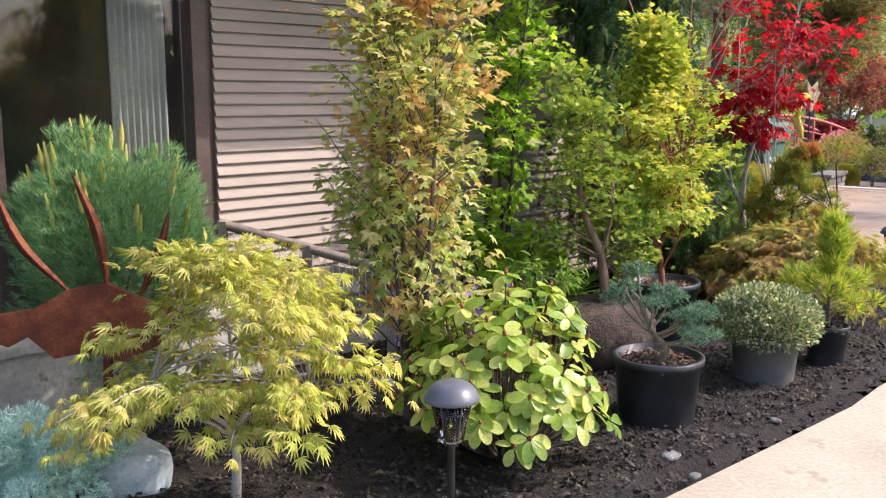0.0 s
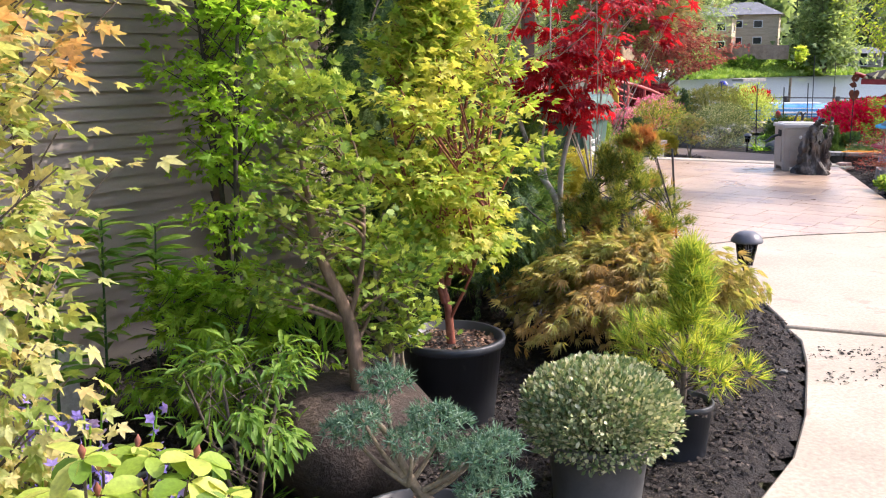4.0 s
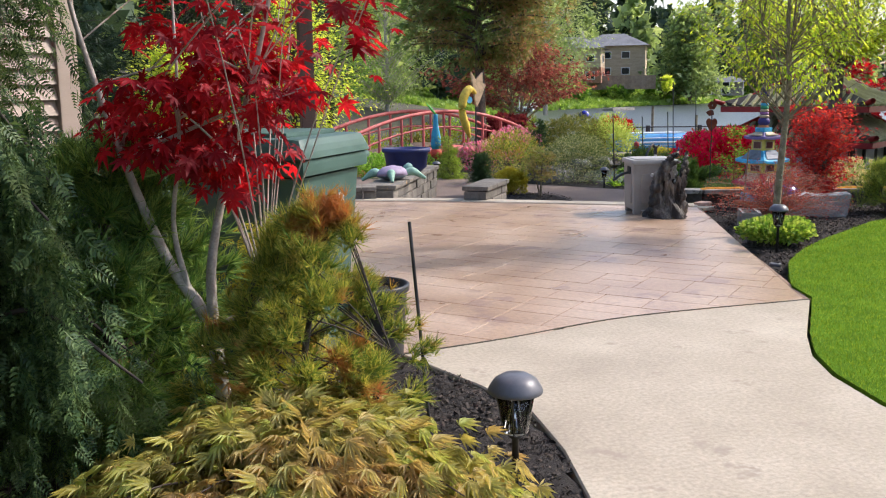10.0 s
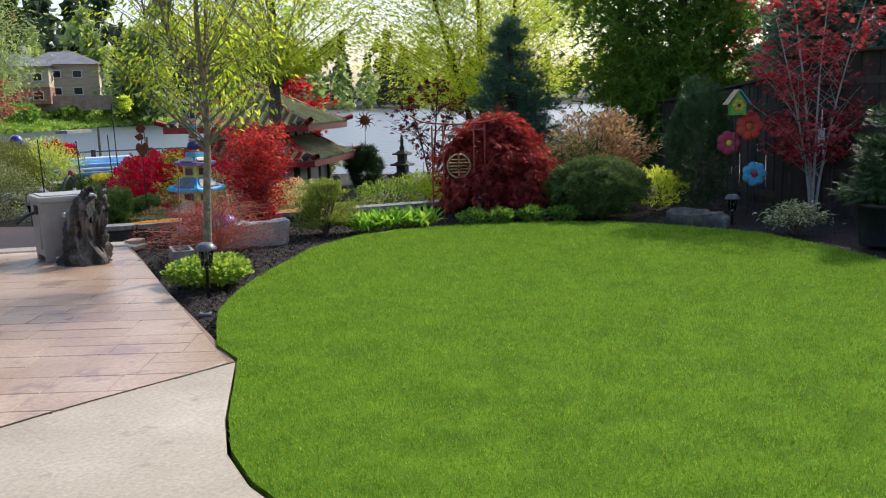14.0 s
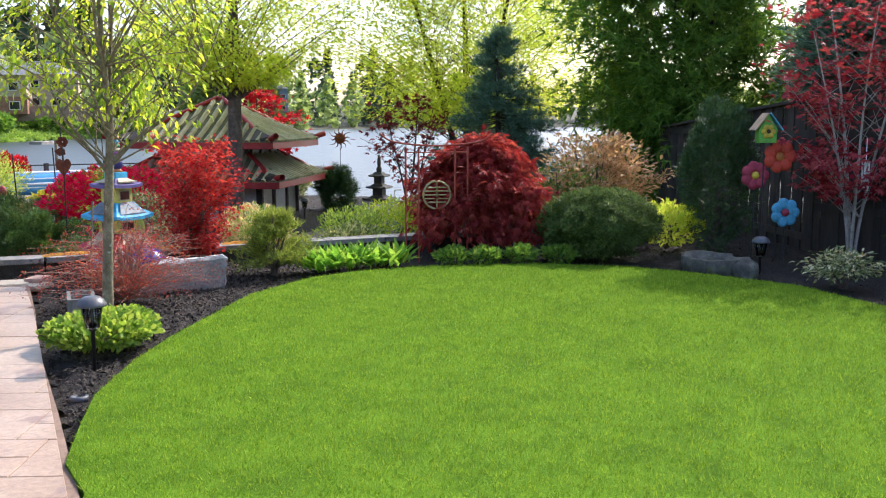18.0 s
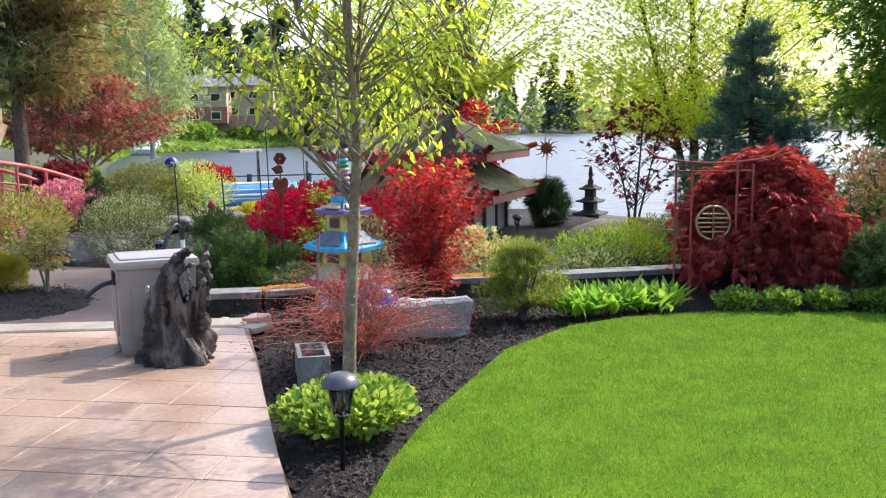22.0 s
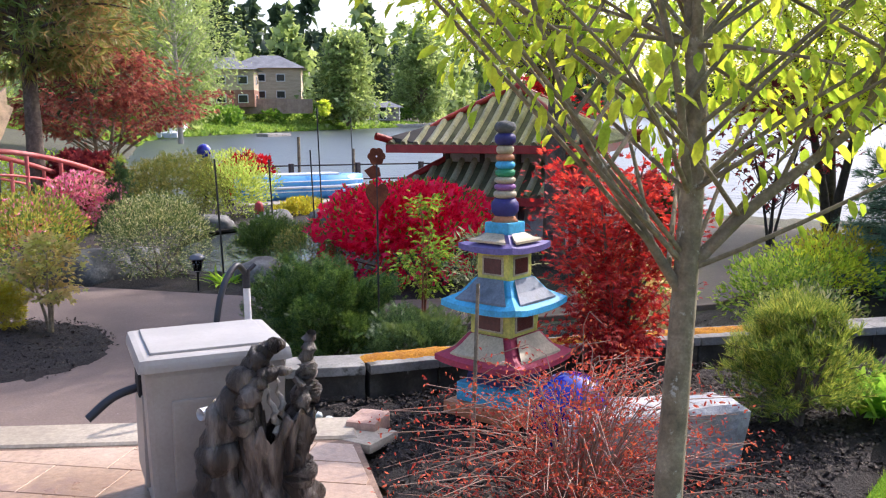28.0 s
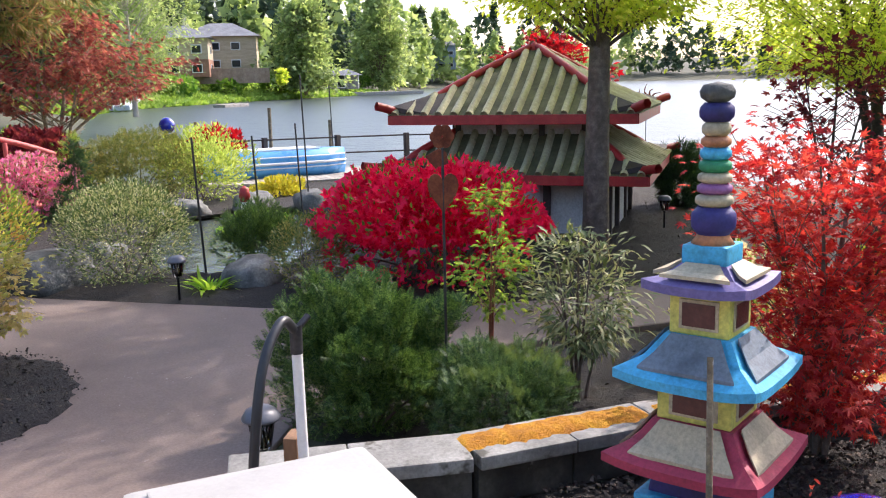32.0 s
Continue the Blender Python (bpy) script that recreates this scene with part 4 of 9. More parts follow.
plant("green_maple", "slender bright green maple by the house wall", "tree", (0.42, 6.5, 0), 2.6, 0.42, "maple", L_LIME, BARK_DARK, z0=0.28, prof=lambda h: 0.5 + 0.6 * h, n=70, per=28, size=0.05, r0=0.02, rise=0.9, spread=0.08, flat=0.25, droop=0.35, stems=3, splay=0.22, seed=5, inner=0.3)
plant("low_maple", "low bright green shrub with toothed leaves", "shrub", (0.38, 5.75, 0), 0.72, 0.42, "lace", L_LIME, BARK_DARK, z0=0.25, prof=half, n=36, per=26, size=0.065, r0=0.012, rise=0.6, spread=0.06, droop=0.55, stems=4, splay=0.2, seed=6)


def rhododendron(at):
    """Whorls of broad leaves on short shoots, with russet buds."""
    r = np.random.default_rng(8)
    root = thing("rhododendron", "rhododendron with broad light green leaves", "shrub", at)
    P, A, N, S, paths, buds = [], [], [], [], [], []
    for i in range(112):
        a, u = r.uniform(0, 2 * np.pi), math.sqrt(r.uniform())
        rr = 0.46 * u
        z = 0.12 + 0.7 * math.sqrt(max(0.02, 1 - u * u)) * r.uniform(0.55, 1.05)
        c = np.array([rr * math.cos(a), rr * math.sin(a), z])
        d = unit(c * [1.2, 1.2, 0.6] + [0, 0, 0.35])
        paths.append((bent([(0.02 * math.cos(a), 0.02 * math.sin(a), 0), c * [0.5, 0.5, 0.35], c], 4), np.linspace(0.009, 0.003, 9)))
        k = r.integers(5, 9)
        side = unit(np.cross(d, [0.3, 0.5, 0.8]))
        other = np.cross(d, side)
        for j in range(k):
            t = 2 * np.pi * j / k + r.uniform(-0.25, 0.25)
            out = side * math.cos(t) + other * math.sin(t)
            P.append(c + out * 0.008)
            A.append(out + d * r.uniform(-0.35, 0.45) - np.array([0, 0, 0.25]))
            N.append(d + r.normal(0, 0.2, 3))
            S.append(r.uniform(0.06, 0.098))
        if i % 2:
            buds.append((np.linspace(c, c + d * 0.03, 3), np.array([0.004, 0.009, 0.001])))
    tagged(part("branchwork", tubes("branchwork", paths, BARK, 5), None, root), kind="stuff")
    part("foliage", foliage("foliage", np.array(P), np.array(A), np.array(N), S, "broad", L_RHODO), None, root)
    tagged(part("leaf_bud", tubes("leaf_bud", buds, BARK_RED, 5), None, root), "russet leaf buds", kind="stuff")


rhododendron((0.24, 3.75, 0))


def bluebells(at, n=16):
    r = np.random.default_rng(9)
    root = thing("bluebells", "violet bluebells in flower among strap leaves", "flowers", at)
    paths, P = [], []
    for i in range(n):
        x, y = r.normal(0, 0.13, 2)
        h = r.uniform(0.45, 0.66)
        paths.append((bent([(x, y, 0), (x * 1.1, y * 1.1, h * 0.6), (x * 1.3, y * 1.2, h)], 4), np.full(9, 0.003)))
        for z in np.linspace(h * 0.55, h, 12):
            P.append((x * 1.25 + r.normal(0, 0.018), y * 1.2 + r.normal(0, 0.018), z))
    P = np.array(P)
    k = 60
    tagged(part("stems", tubes("stems", paths, L_FRESH, 4), None, root), kind="stuff")
    part("blossom", foliage("blossom", P, r.normal(0, 1, (len(P), 3)), r.normal(0, 1, (len(P), 3)), np.full(len(P), 0.02), "petal", L_BELL), None, root)
    part("leaves", foliage("leaves", r.normal(0, 0.1, (k, 3)) * [1, 1, 0], r.normal(0, 0.6, (k, 3)) + [0, 0, 0.9], r.normal(0, 1, (k, 3)) + [0, 0, 0.3], r.uniform(0.2, 0.4, k), "blade", L_FRESH), None, root)


bluebells((0.03, 4.36, 0.02), 22)


def tufted(name, label, at, n, length, mat, kind="blade", spread=0.1, seed=1, tilt=0.7, group=""):
    r = np.random.default_rng(seed)
    root = thing(name, label, "plant", at, 0, group)
    P = r.normal(0, spread, (n, 3)) * [1, 1, 0]
    A = unit(P + 1e-4) * tilt + r.normal(0, 0.3, (n, 3)) + [0, 0, 1.0]
    part("leaves", foliage("leaves", P, A, r.normal(0, 0.3, (n, 3)) + [0, 0, 1], length * r.uniform(0.6, 1.1, n), kind, mat), None, root)
    return root


tufted("daylily", "arching green strap leaves by the house wall", (0.85, 6.85, 0), 120, 0.5, L_FRESH, "blade", 0.12, 1, 0.8)
tufted("crocosmia", "small clump of arching grassy leaves", (0.5, 4.95, 0), 40, 0.3, L_FRESH, "blade", 0.05, 2, 0.9)


def lily(at, h, seed):
    r = np.random.default_rng(seed)
    root = thing("lily", "tall lily stalk with whorled dark leaves", "plant", at, 0, "lilies by the wall")
    part("stem", tubes("stem", [(bent([(0, 0, 0), (0.01, 0.01, h / 2), (0.03, 0, h)], 4), np.linspace(0.008, 0.004, 9))], L_DARK, 6), None, root)
    n = 70
    z = h * np.sqrt(r.uniform(0.1, 1, n))
    a = r.uniform(0, 2 * np.pi, n)
    P = np.stack([0.02 * z, 0 * z, z], -1)
    part("leaves", foliage("leaves", P, np.stack([np.cos(a), np.sin(a), 0.35 + 0 * a], -1), np.tile([0, 0, 1.0], (n, 1)) + r.normal(0, 0.2, (n, 3)), r.uniform(0.1, 0.17, n), "long", L_MID), None, root)


for i, (x, y, h) in enumerate(((-0.32, 5.55, 1.04), (-0.08, 5.75, 0.96), (0.1, 5.95, 0.88), (-0.5, 5.5, 0.9), (-0.2, 5.4, 0.8))):
    lily((x, y, 0), h, i)


def nursery_pot(at, r, h, mat, label, soil=CHIP, name="plant_pot"):
    pot = thing(name, label, "plant pot", at)
    part("body", lathe([(r * 0.84, 0), (r * 0.85, 0.01), (r * 0.97, h * 0.9), (r * 1.0, h * 0.9), (r * 1.04, h * 0.91), (r * 1.05, h * 0.99), (r * 1.02, h), (r * 0.95, h), (r * 0.94, h * 0.86), (r * 0.5, h * 0.86), (0, h * 0.86)], 40), mat, pot)
    b = lathe([(r * 0.94, h * 0.865), (r * 0.6, h * 0.9), (0, h * 0.92)], 24, wobble=0.05)
    soil_ob = part("soil", b, MULCH, pot)
    q = np.random.default_rng(int(r * 1000))
    n = 500
    a, u = q.uniform(0, 2 * np.pi, n), np.sqrt(q.uniform(0, 0.85, n)) * r
    P = np.stack([u * np.cos(a), u * np.sin(a), h * 0.9 + 0 * u], -1)
    tagged(part("bark_chips", foliage("bark_chips", P, q.normal(0, 1, (n, 3)) * [1, 1, 0.3], q.normal(0, 0.4, (n, 3)) + [0, 0, 1], q.uniform(0.012, 0.035, n), "chip", soil), None, pot), kind="stuff")
    return pot


CHIPB = surf("brown_chips", ((0.08, 0.045, 0.03), (0.15, 0.085, 0.055), (0.26, 0.17, 0.11)), 0.85, 20, 90, 0.4, 0.005, island=0.5)
nursery_pot((1.0, 4.2, 0), 0.205, 0.33, BLACKP, "large black nursery pot with bark on the soil", CHIPB)


def pad_pine(at):
    """A contorted dwarf pine in pads of short blue-green needles."""
    r = np.random.default_rng(12)
    root = thing("bonsai_pine", "crooked dwarf pine with blue-green needle pads", "tree", at)
    tips = [(-0.17, -0.02, 0.36), (-0.1, 0.05, 0.43), (-0.04, -0.05, 0.3), (0.06, 0.04, 0.3), (0.12, -0.04, 0.24), (0.17, 0.06, 0.2), (0.22, -0.02, 0.14), (0.1, 0.1, 0.18), (0.02, 0.0, 0.34), (0.2, 0.02, 0.24), (0.14, -0.1, 0.16), (-0.2, 0.04, 0.3)]
    paths = [(bent([(0, 0, -0.02), (0.03, 0, 0.07), (-0.03, 0, 0.15), (-0.1, 0, 0.3), (-0.15, 0, 0.36)], 5), np.linspace(0.022, 0.006, 21))]
    P, D = [], []
    for t in tips:
        t = np.array(t)
        s0 = np.array([-0.02 - 0.25 * max(0, t[2] - 0.2), 0, 0.08 + 0.45 * max(0, t[2] - 0.14)])
        paths.append((bent([s0, (s0 + t) / 2 + [0, 0, -0.015], t], 4), np.linspace(0.009, 0.004, 9)))
        for j in range(70):
            d = unit(r.normal(0, 1, 3) * [1, 1, 0.6] + [0, 0, 0.4])
            P.append(t + d * [0.075, 0.075, 0.04] * r.uniform(0.6, 1))
            D.append(d)
    part("trunk", tubes("trunk", paths, BARK_GREY, 7), None, root)
    D = np.array(D)
    part("needles", foliage("needles", np.array(P), D + [0, 0, 0.4], r.normal(0, 1, D.shape), r.uniform(0.022, 0.036, len(P)), "short", L_BLUEP), None, root)


pad_pine((1.0, 4.2, 0.29))

# root-balled hinoki
ball = solo("root_ball", lathe([(0.12, 0), (0.27, 0.03), (0.33, 0.14), (0.33, 0.25), (0.28, 0.34), (0.16, 0.37), (0, 0.38)], 28, wobble=0.16), surf("root_ball_soil", ((0.035, 0.026, 0.02), (0.07, 0.05, 0.038), (0.16, 0.115, 0.085)), 0.95, 6, 50, 0.9, 0.03), "dark lifted root ball of a conifer", "root ball", (0.87, 5.2, 0))
plant("hinoki_cypress", "slender hinoki cypress on a lifted root ball", "tree", (0.9, 5.18, 0.34), 1.36, 0.21, "fan", L_HEM, BARK_TAN, z0=0.22, prof=lambda h: 1.2 - 0.7 * h, n=58, per=46, size=0.031, r0=0.03, rise=0.5, spread=0.045, flat=0.34, droop=0.0, start=0.8, seed=13, inner=0.45, rag=0.6, branch=0.3, lean=(-0.2, 0.04),
      stem_pts=(([(0.02, -0.04, -0.02), (-0.02, 0.0, 0.3), (-0.12, 0.02, 0.55), (-0.17, 0.03, 0.9), (-0.22, 0.04, 1.32)], 0.034, 0.005), ([(-0.02, 0.0, 0.28), (0.04, 0.03, 0.5), (0.05, 0.03, 0.78)], 0.014, 0.004)))
plant("hinoki_cypress", "low hinoki cypress with twisting pale twigs", "shrub", (1.03, 5.3, 0.0), 1.0, 0.19, "fan", L_HEM, BARK_GREY, z0=0.5, prof=dome, n=32, per=46, size=0.031, r0=0.022, rise=0.7, spread=0.045, flat=0.32, start=0.8, droop=0.0, seed=14, inner=0.45, branch=0.5, rag=0.5, low=0.2,
      stem_pts=(([(0, 0, 0), (-0.06, 0, 0.2), (0.03, 0, 0.42), (-0.04, 0, 0.75), (0.0, 0, 1.0)], 0.022, 0.005), ([(0.02, 0, 0.05), (0.1, 0, 0.25), (0.06, 0, 0.45), (0.1, 0, 0.7)], 0.016, 0.004)))
plant("pieris", "low shrub with drooping yellow-green whorled leaves", "shrub", (0.52, 4.85, 0.0), 0.66, 0.28, "long", L_MID, BARK, z0=0.4, prof=dome, n=44, per=17, size=0.065, r0=0.012, rise=0.8, spread=0.02, flat=0.6, start=0.93, droop=0.75, seed=114, inner=0.4, stems=4, splay=0.18)

nursery_pot((1.37, 5.74, 0), 0.228, 0.38, BLACKP, "very large black nursery pot holding a maple", CHIPB)
plant("coral_bark_maple", "coral-bark maple with yellow-green leaves and red stems", "tree", (1.35, 5.72, 0.33), 1.68, 0.5, "maple", L_CORAL, BARK_RED, z0=0.2, prof=lambda h: np.interp(h, [0, 0.12, 0.3, 0.45, 0.58, 0.68, 0.8, 1.0], [0.35, 0.62, 0.7, 0.98, 1.0, 0.5, 0.26, 0.08]), n=100, per=62, size=0.04, r0=0.026, rise=0.9, arch=0.12, spread=0.062, flat=0.3, droop=0.35, seed=15, lean=(-0.08, 0.0), inner=0.3, rag=0.25, start=0.62, branch=0.28, low=0.2,
      stem_pts=(([(0.02, 0, -0.03), (0.0, 0, 0.2), (-0.05, 0.02, 0.45), (-0.02, 0.03, 0.9), (-0.06, 0.0, 1.6)], 0.021, 0.004), ([(-0.01, 0, 0.2), (-0.1, 0.03, 0.5), (-0.2, 0.05, 0.85), (-0.24, 0.05, 1.1)], 0.016, 0.004), ([(0.0, 0, 0.28), (0.06, -0.03, 0.55), (0.2, -0.02, 0.85), (0.28, 0.0, 1.1)], 0.015, 0.004), ([(0.0, 0, 0.1), (0.1, -0.06, 0.35), (0.16, -0.1, 0.6)], 0.009, 0.003)))
root = thing("bare_shoots", "long bare coral-red maple shoots", "branches", (1.45, 5.85, 0.42))
for _s, _x, _y, _z in ((1, 0.3, 0.1, 1.75), (-1, -0.2, 0.1, 1.6), (0.5, 0.12, 0.2, 1.9), (1.4, 0.42, 0.15, 1.6), (-0.8, -0.32, 0.2, 1.8), (0.2, 0.5, 0.2, 1.85)):
    part("shoot", tubes("shoot", [(bent([(0, 0, 0.2), (0.1 * _s, 0.05 * _s, 1.0), (_x, _y, _z)], 6), np.linspace(0.01, 0.004, 13))], BARK_RED, 6), None, root)

nursery_pot((1.72, 4.82, 0), 0.18, 0.27, GREYP, "grey nursery pot under a round shrub")
shrub("boxleaf_shrub", "round shrub with small cream-edged leaves in a pot", "shrub", (1.72, 4.82, 0.19), 0.265, 0.33, "round", L_VAR, 8500, 0.022, 16, knobs=26, bump=0.12)
nursery_pot((2.19, 5.15, 0), 0.115, 0.24, BLACKP, "small black nursery pot with a young pine")
plant("young_pine", "young pine with bright yellow-green needles in a pot", "tree", (2.19, 5.15, 0.2), 0.64, 0.27, "needle2", L_PINEY, BARK, z0=0.16, prof=lambda h: np.where(h < 0.34, 1.0, np.where(h < 0.42, 0.5, 0.13)), n=64, per=10, size=0.088, r0=0.013, rise=0.5, spread=0.02, flat=1.0, droop=-0.6, seed=17, inner=0.45, start=0.8, rag=0.25)
plant("bronze_laceleaf_maple", "spreading bronze laceleaf maple over the path edge", "shrub", (2.52, 6.46, 0), 0.6, 0.72, "lace", L_LACEB, BARK, z0=0.25, prof=half, n=150, per=34, size=0.07, r0=0.03, rise=0.2, arch=0.35, spread=0.045, flat=0.5, droop=0.7, seed=18, inner=0.25, low=0.2, rag=0.35, start=0.55)


def weeping_cedar(at, H, R):
    """A tall weeping conifer: arching boughs hung with curtains of fine cords."""
    r = np.random.default_rng(19)
    root = thing("weeping_cedar", "tall dark weeping cedar with hanging sprays", "tree", at)
    part("trunk", tubes("trunk", [(bent([(0, 0, -0.03), (0.03, 0.02, H * 0.4), (-0.02, 0, H * 0.98)], 6), np.linspace(0.075, 0.015, 13))], BARK_DARK, 9), None, root)
    boughs, P, A, N, S = [], [], [], [], []
    for b in range(130):
        a, z = r.uniform(0, 2 * np.pi), H * r.uniform(0.2, 1.0)
        reach = R * (1.05 - 0.25 * z / H) * r.uniform(0.35, 1.0) * (1 + 0.2 * math.sin(3 * a + 4 * z))
        d = np.array([math.cos(a), math.sin(a), 0])
        line = bent([(0.02 * d[0], 0.02 * d[1], z - 0.1), d * reach * 0.55 + [0, 0, z + 0.14], d * reach + [0, 0, z - 0.08]], 5)
        boughs.append((line, np.linspace(0.014, 0.004, len(line))))
        for c in range(13):
            p = line[r.integers(3, len(line))] + r.normal(0, 0.05, 3)
            L = min(r.uniform(0.25, 0.75), max(p[2] - 0.05, 0.1))
            n = int(L / 0.024) + 3
            u = np.linspace(0, 1, n)[:, None]
            side = r.normal(0, 0.06, 3) * [1, 1, 0] + d * r.uniform(0.0, 0.1)
            q = p + side * np.sqrt(u) + np.array([0, 0, -L]) * u + r.normal(0, 0.006, (n, 3))
            P.append(q)
            A.append(np.array([0, 0, -1.0]) + d * 0.45 + r.normal(0, 0.42, (n, 3)))
            N.append(d + r.normal(0, 0.6, (n, 3)))
            S.append(r.uniform(0.075, 0.13, n) * (1.05 - 0.35 * u[:, 0]))
    P = np.concatenate(P)
    P[:, 2] = np.maximum(P[:, 2], 0.03)
    tagged(part("branchwork", tubes("branchwork", boughs, BARK_DARK, 5), None, root), kind="stuff")
    part("crown", foliage("crown", P, np.concatenate(A), np.concatenate(N), np.concatenate(S), "plume", L_CEDAR), None, root)


weeping_cedar((1.4, 7.15, 0), 3.5, 0.72)
plant("pine_mound", "dark green long-needled pine mound", "shrub", (2.0, 7.62, 0), 1.34, 0.52, "needle2", L_PINE, BARK, z0=0.12, prof=lambda h: np.interp(h, [0, 0.3, 0.7, 1.0], [0.9, 1.05, 0.7, 0.2]), n=150, per=34, size=0.105, r0=0.03, rise=0.5, spread=0.02, flat=1.0, droop=0.05, seed=21, inner=0.5, rag=0.3)


def red_maple(at):
    """A maple with forked pale stems and layered scarlet leaves."""
    stem = (([(0.02, 0, -0.03), (0.0, 0.0, 0.3), (-0.03, 0, 0.66), (-0.17, 0.06, 0.92), (-0.3, 0.1, 1.3), (-0.42, 0.15, 1.75), (-0.5, 0.2, 2.2)], 0.034, 0.006),
            ([(-0.02, 0, 0.6), (-0.02, 0.0, 0.9), (0.06, -0.02, 1.25), (0.2, -0.1, 1.75), (0.3, -0.15, 2.3)], 0.022, 0.005),
            ([(-0.1, 0.03, 0.8), (-0.14, 0.03, 1.05), (-0.1, 0.02, 1.4), (-0.1, 0.06, 2.1)], 0.012, 0.004),
            ([(-0.02, 0, 0.66), (0.08, -0.03, 0.72), (0.16, -0.06, 0.78)], 0.017, 0.012))
    return plant("red_maple", "scarlet maple with forked pale grey stems", "tree", at, 2.45, 0.95, "maple7", L_RED, BARK_PALE, z0=0.5, prof=lambda h: np.interp(h, [0, 0.35, 0.6, 1.0], [0.2, 0.42, 0.95, 1.0]), n=46, per=22, size=0.068, r0=0.026, rise=0.75, arch=0.12, spread=0.07, flat=0.25, droop=0.9, seed=22, inner=0.3, branch=0.2, low=0.52, rag=0.5, start=0.6, stem_pts=stem)


red_maple((2.4, 7.36, 0))
plant("golden_pine", "golden pine with tufts of green and dry orange needles", "shrub", (2.66, 6.98, 0), 1.14, 0.4, "needle2", L_CRYPT, BARK_DARK, z0=0.1, prof=lambda h: np.interp(h, [0, 0.35, 0.6, 0.75, 1.0], [1.0, 1.05, 0.75, 0.45, 0.2]), n=125, per=42, size=0.06, r0=0.024, rise=0.7, spread=0.016, flat=1.0, droop=0.0, seed=23, inner=0.4, start=0.85, rag=0.35,
      stem_pts=(([(0, 0, -0.02), (0.03, 0, 0.35), (-0.02, 0.03, 0.6), (0.08, 0, 1.1)], 0.028, 0.007), ([(0, 0, 0.1), (-0.15, 0.1, 0.42), (-0.24, 0.14, 0.72)], 0.018, 0.006), ([(0, 0, 0.1), (0.16, -0.08, 0.38), (0.25, -0.1, 0.66)], 0.017, 0.006)))
plant("threadleaf_cypress", "golden threadleaf cypress beside the wheeled bins", "shrub", (2.7, 8.02, 0), 0.98, 0.2, "spray", L_GOLD, BARK, z0=0.1, prof=lambda h: 1.0 - 0.5 * h, n=50, per=36, size=0.085, r0=0.015, rise=-0.3, arch=0.5, spread=0.05, droop=1.2, seed=24)

# ---- plants of the lawn border ----
plant("young_tree", "young tree with mottled trunk and fresh yellow-green leaves", "tree", (8.34, 11.98, 0), 4.3, 0.95, "oval", L_TREE, BARK_GREY, z0=0.36, prof=lambda h: np.interp(h, [0, 0.3, 0.7, 1.0], [0.8, 1.0, 0.8, 0.35]), n=190, per=34, size=0.055, r0=0.04, rise=0.9, arch=0.02, spread=0.08, flat=0.7, droop=0.75, seed=31, inner=0.3, branch=0.17, low=0.27, sides=6, start=0.5, rag=0.4,
      stem_pts=(([(-0.02, 0, -0.05), (0.0, 0.0, 0.5), (0.05, 0, 1.15), (0.07, 0.0, 1.6), (0.04, 0.02, 2.1), (0.08, 0.03, 3.1), (0.1, 0, 4.2)], 0.043, 0.009), ([(0.05, 0, 1.16), (0.17, -0.1, 1.32), (0.34, -0.22, 1.48), (0.52, -0.32, 1.66), (0.62, -0.36, 1.9)], 0.018, 0.006), ([(0.04, 0, 1.1), (-0.06, 0.06, 1.28), (-0.18, 0.14, 1.5), (-0.3, 0.2, 1.85), (-0.34, 0.24, 2.3)], 0.014, 0.005), ([(0.06, 0, 1.5), (0.14, 0.08, 1.85), (0.24, 0.16, 2.5), (0.3, 0.2, 3.2)], 0.018, 0.006), ([(0.06, 0, 1.7), (-0.06, -0.1, 2.1), (-0.12, -0.2, 2.7), (-0.15, -0.25, 3.3)], 0.014, 0.005), ([(0.05, 0, 1.35), (-0.1, -0.05, 1.7), (-0.32, -0.05, 2.1)], 0.012, 0.005), ([(0.06, 0, 1.85), (0.25, -0.1, 2.2), (0.45, -0.2, 2.7)], 0.012, 0.005)))
shrub("ground_cover", "low yellow-green ground cover by the patio", "plant", (8.08, 11.62, 0), 0.36, 0.2, "broad", L_COVER, 1500, 0.05, 32, knobs=22, bump=0.15, yawn=0.85)


def barberry(at):
    r = np.random.default_rng(33)
    root = thing("barberry", "twiggy barberry with tan stems and small red leaves", "shrub", at)
    paths, P = [], []
    for i in range(250):
        a, u = r.uniform(0, 2 * np.pi), math.sqrt(r.uniform())
        e = np.array([0.85 * u * math.cos(a), 0.7 * u * math.sin(a), r.uniform(0.12, 0.72) * (1.1 - 0.5 * u)])
        line = bent([(0.05 * math.cos(a), 0.05 * math.sin(a), 0), e * [0.45, 0.45, 0.9] + r.normal(0, 0.05, 3), e], 4)
        paths.append((line, np.linspace(0.0038, 0.0014, 9)))
        if i % 10 < 9:
            for k in range(30):
                P.append(line[r.integers(3, 8)] + r.normal(0, 0.03, 3))
    P = np.array(P)
    P[:, 2] = np.maximum(P[:, 2], 0.03)
    tagged(part("twigwork", tubes("twigwork", paths, surf("twig_tan", ((0.2, 0.12, 0.09), (0.32, 0.2, 0.15), (0.42, 0.3, 0.23)), 0.8, 12, 60), 4), None, root), kind="stuff")
    part("leaves", foliage("leaves", P, r.normal(0, 1, P.shape), r.normal(0, 1, P.shape), r.uniform(0.013, 0.024, len(P)), "oval", L_BARB), None, root)


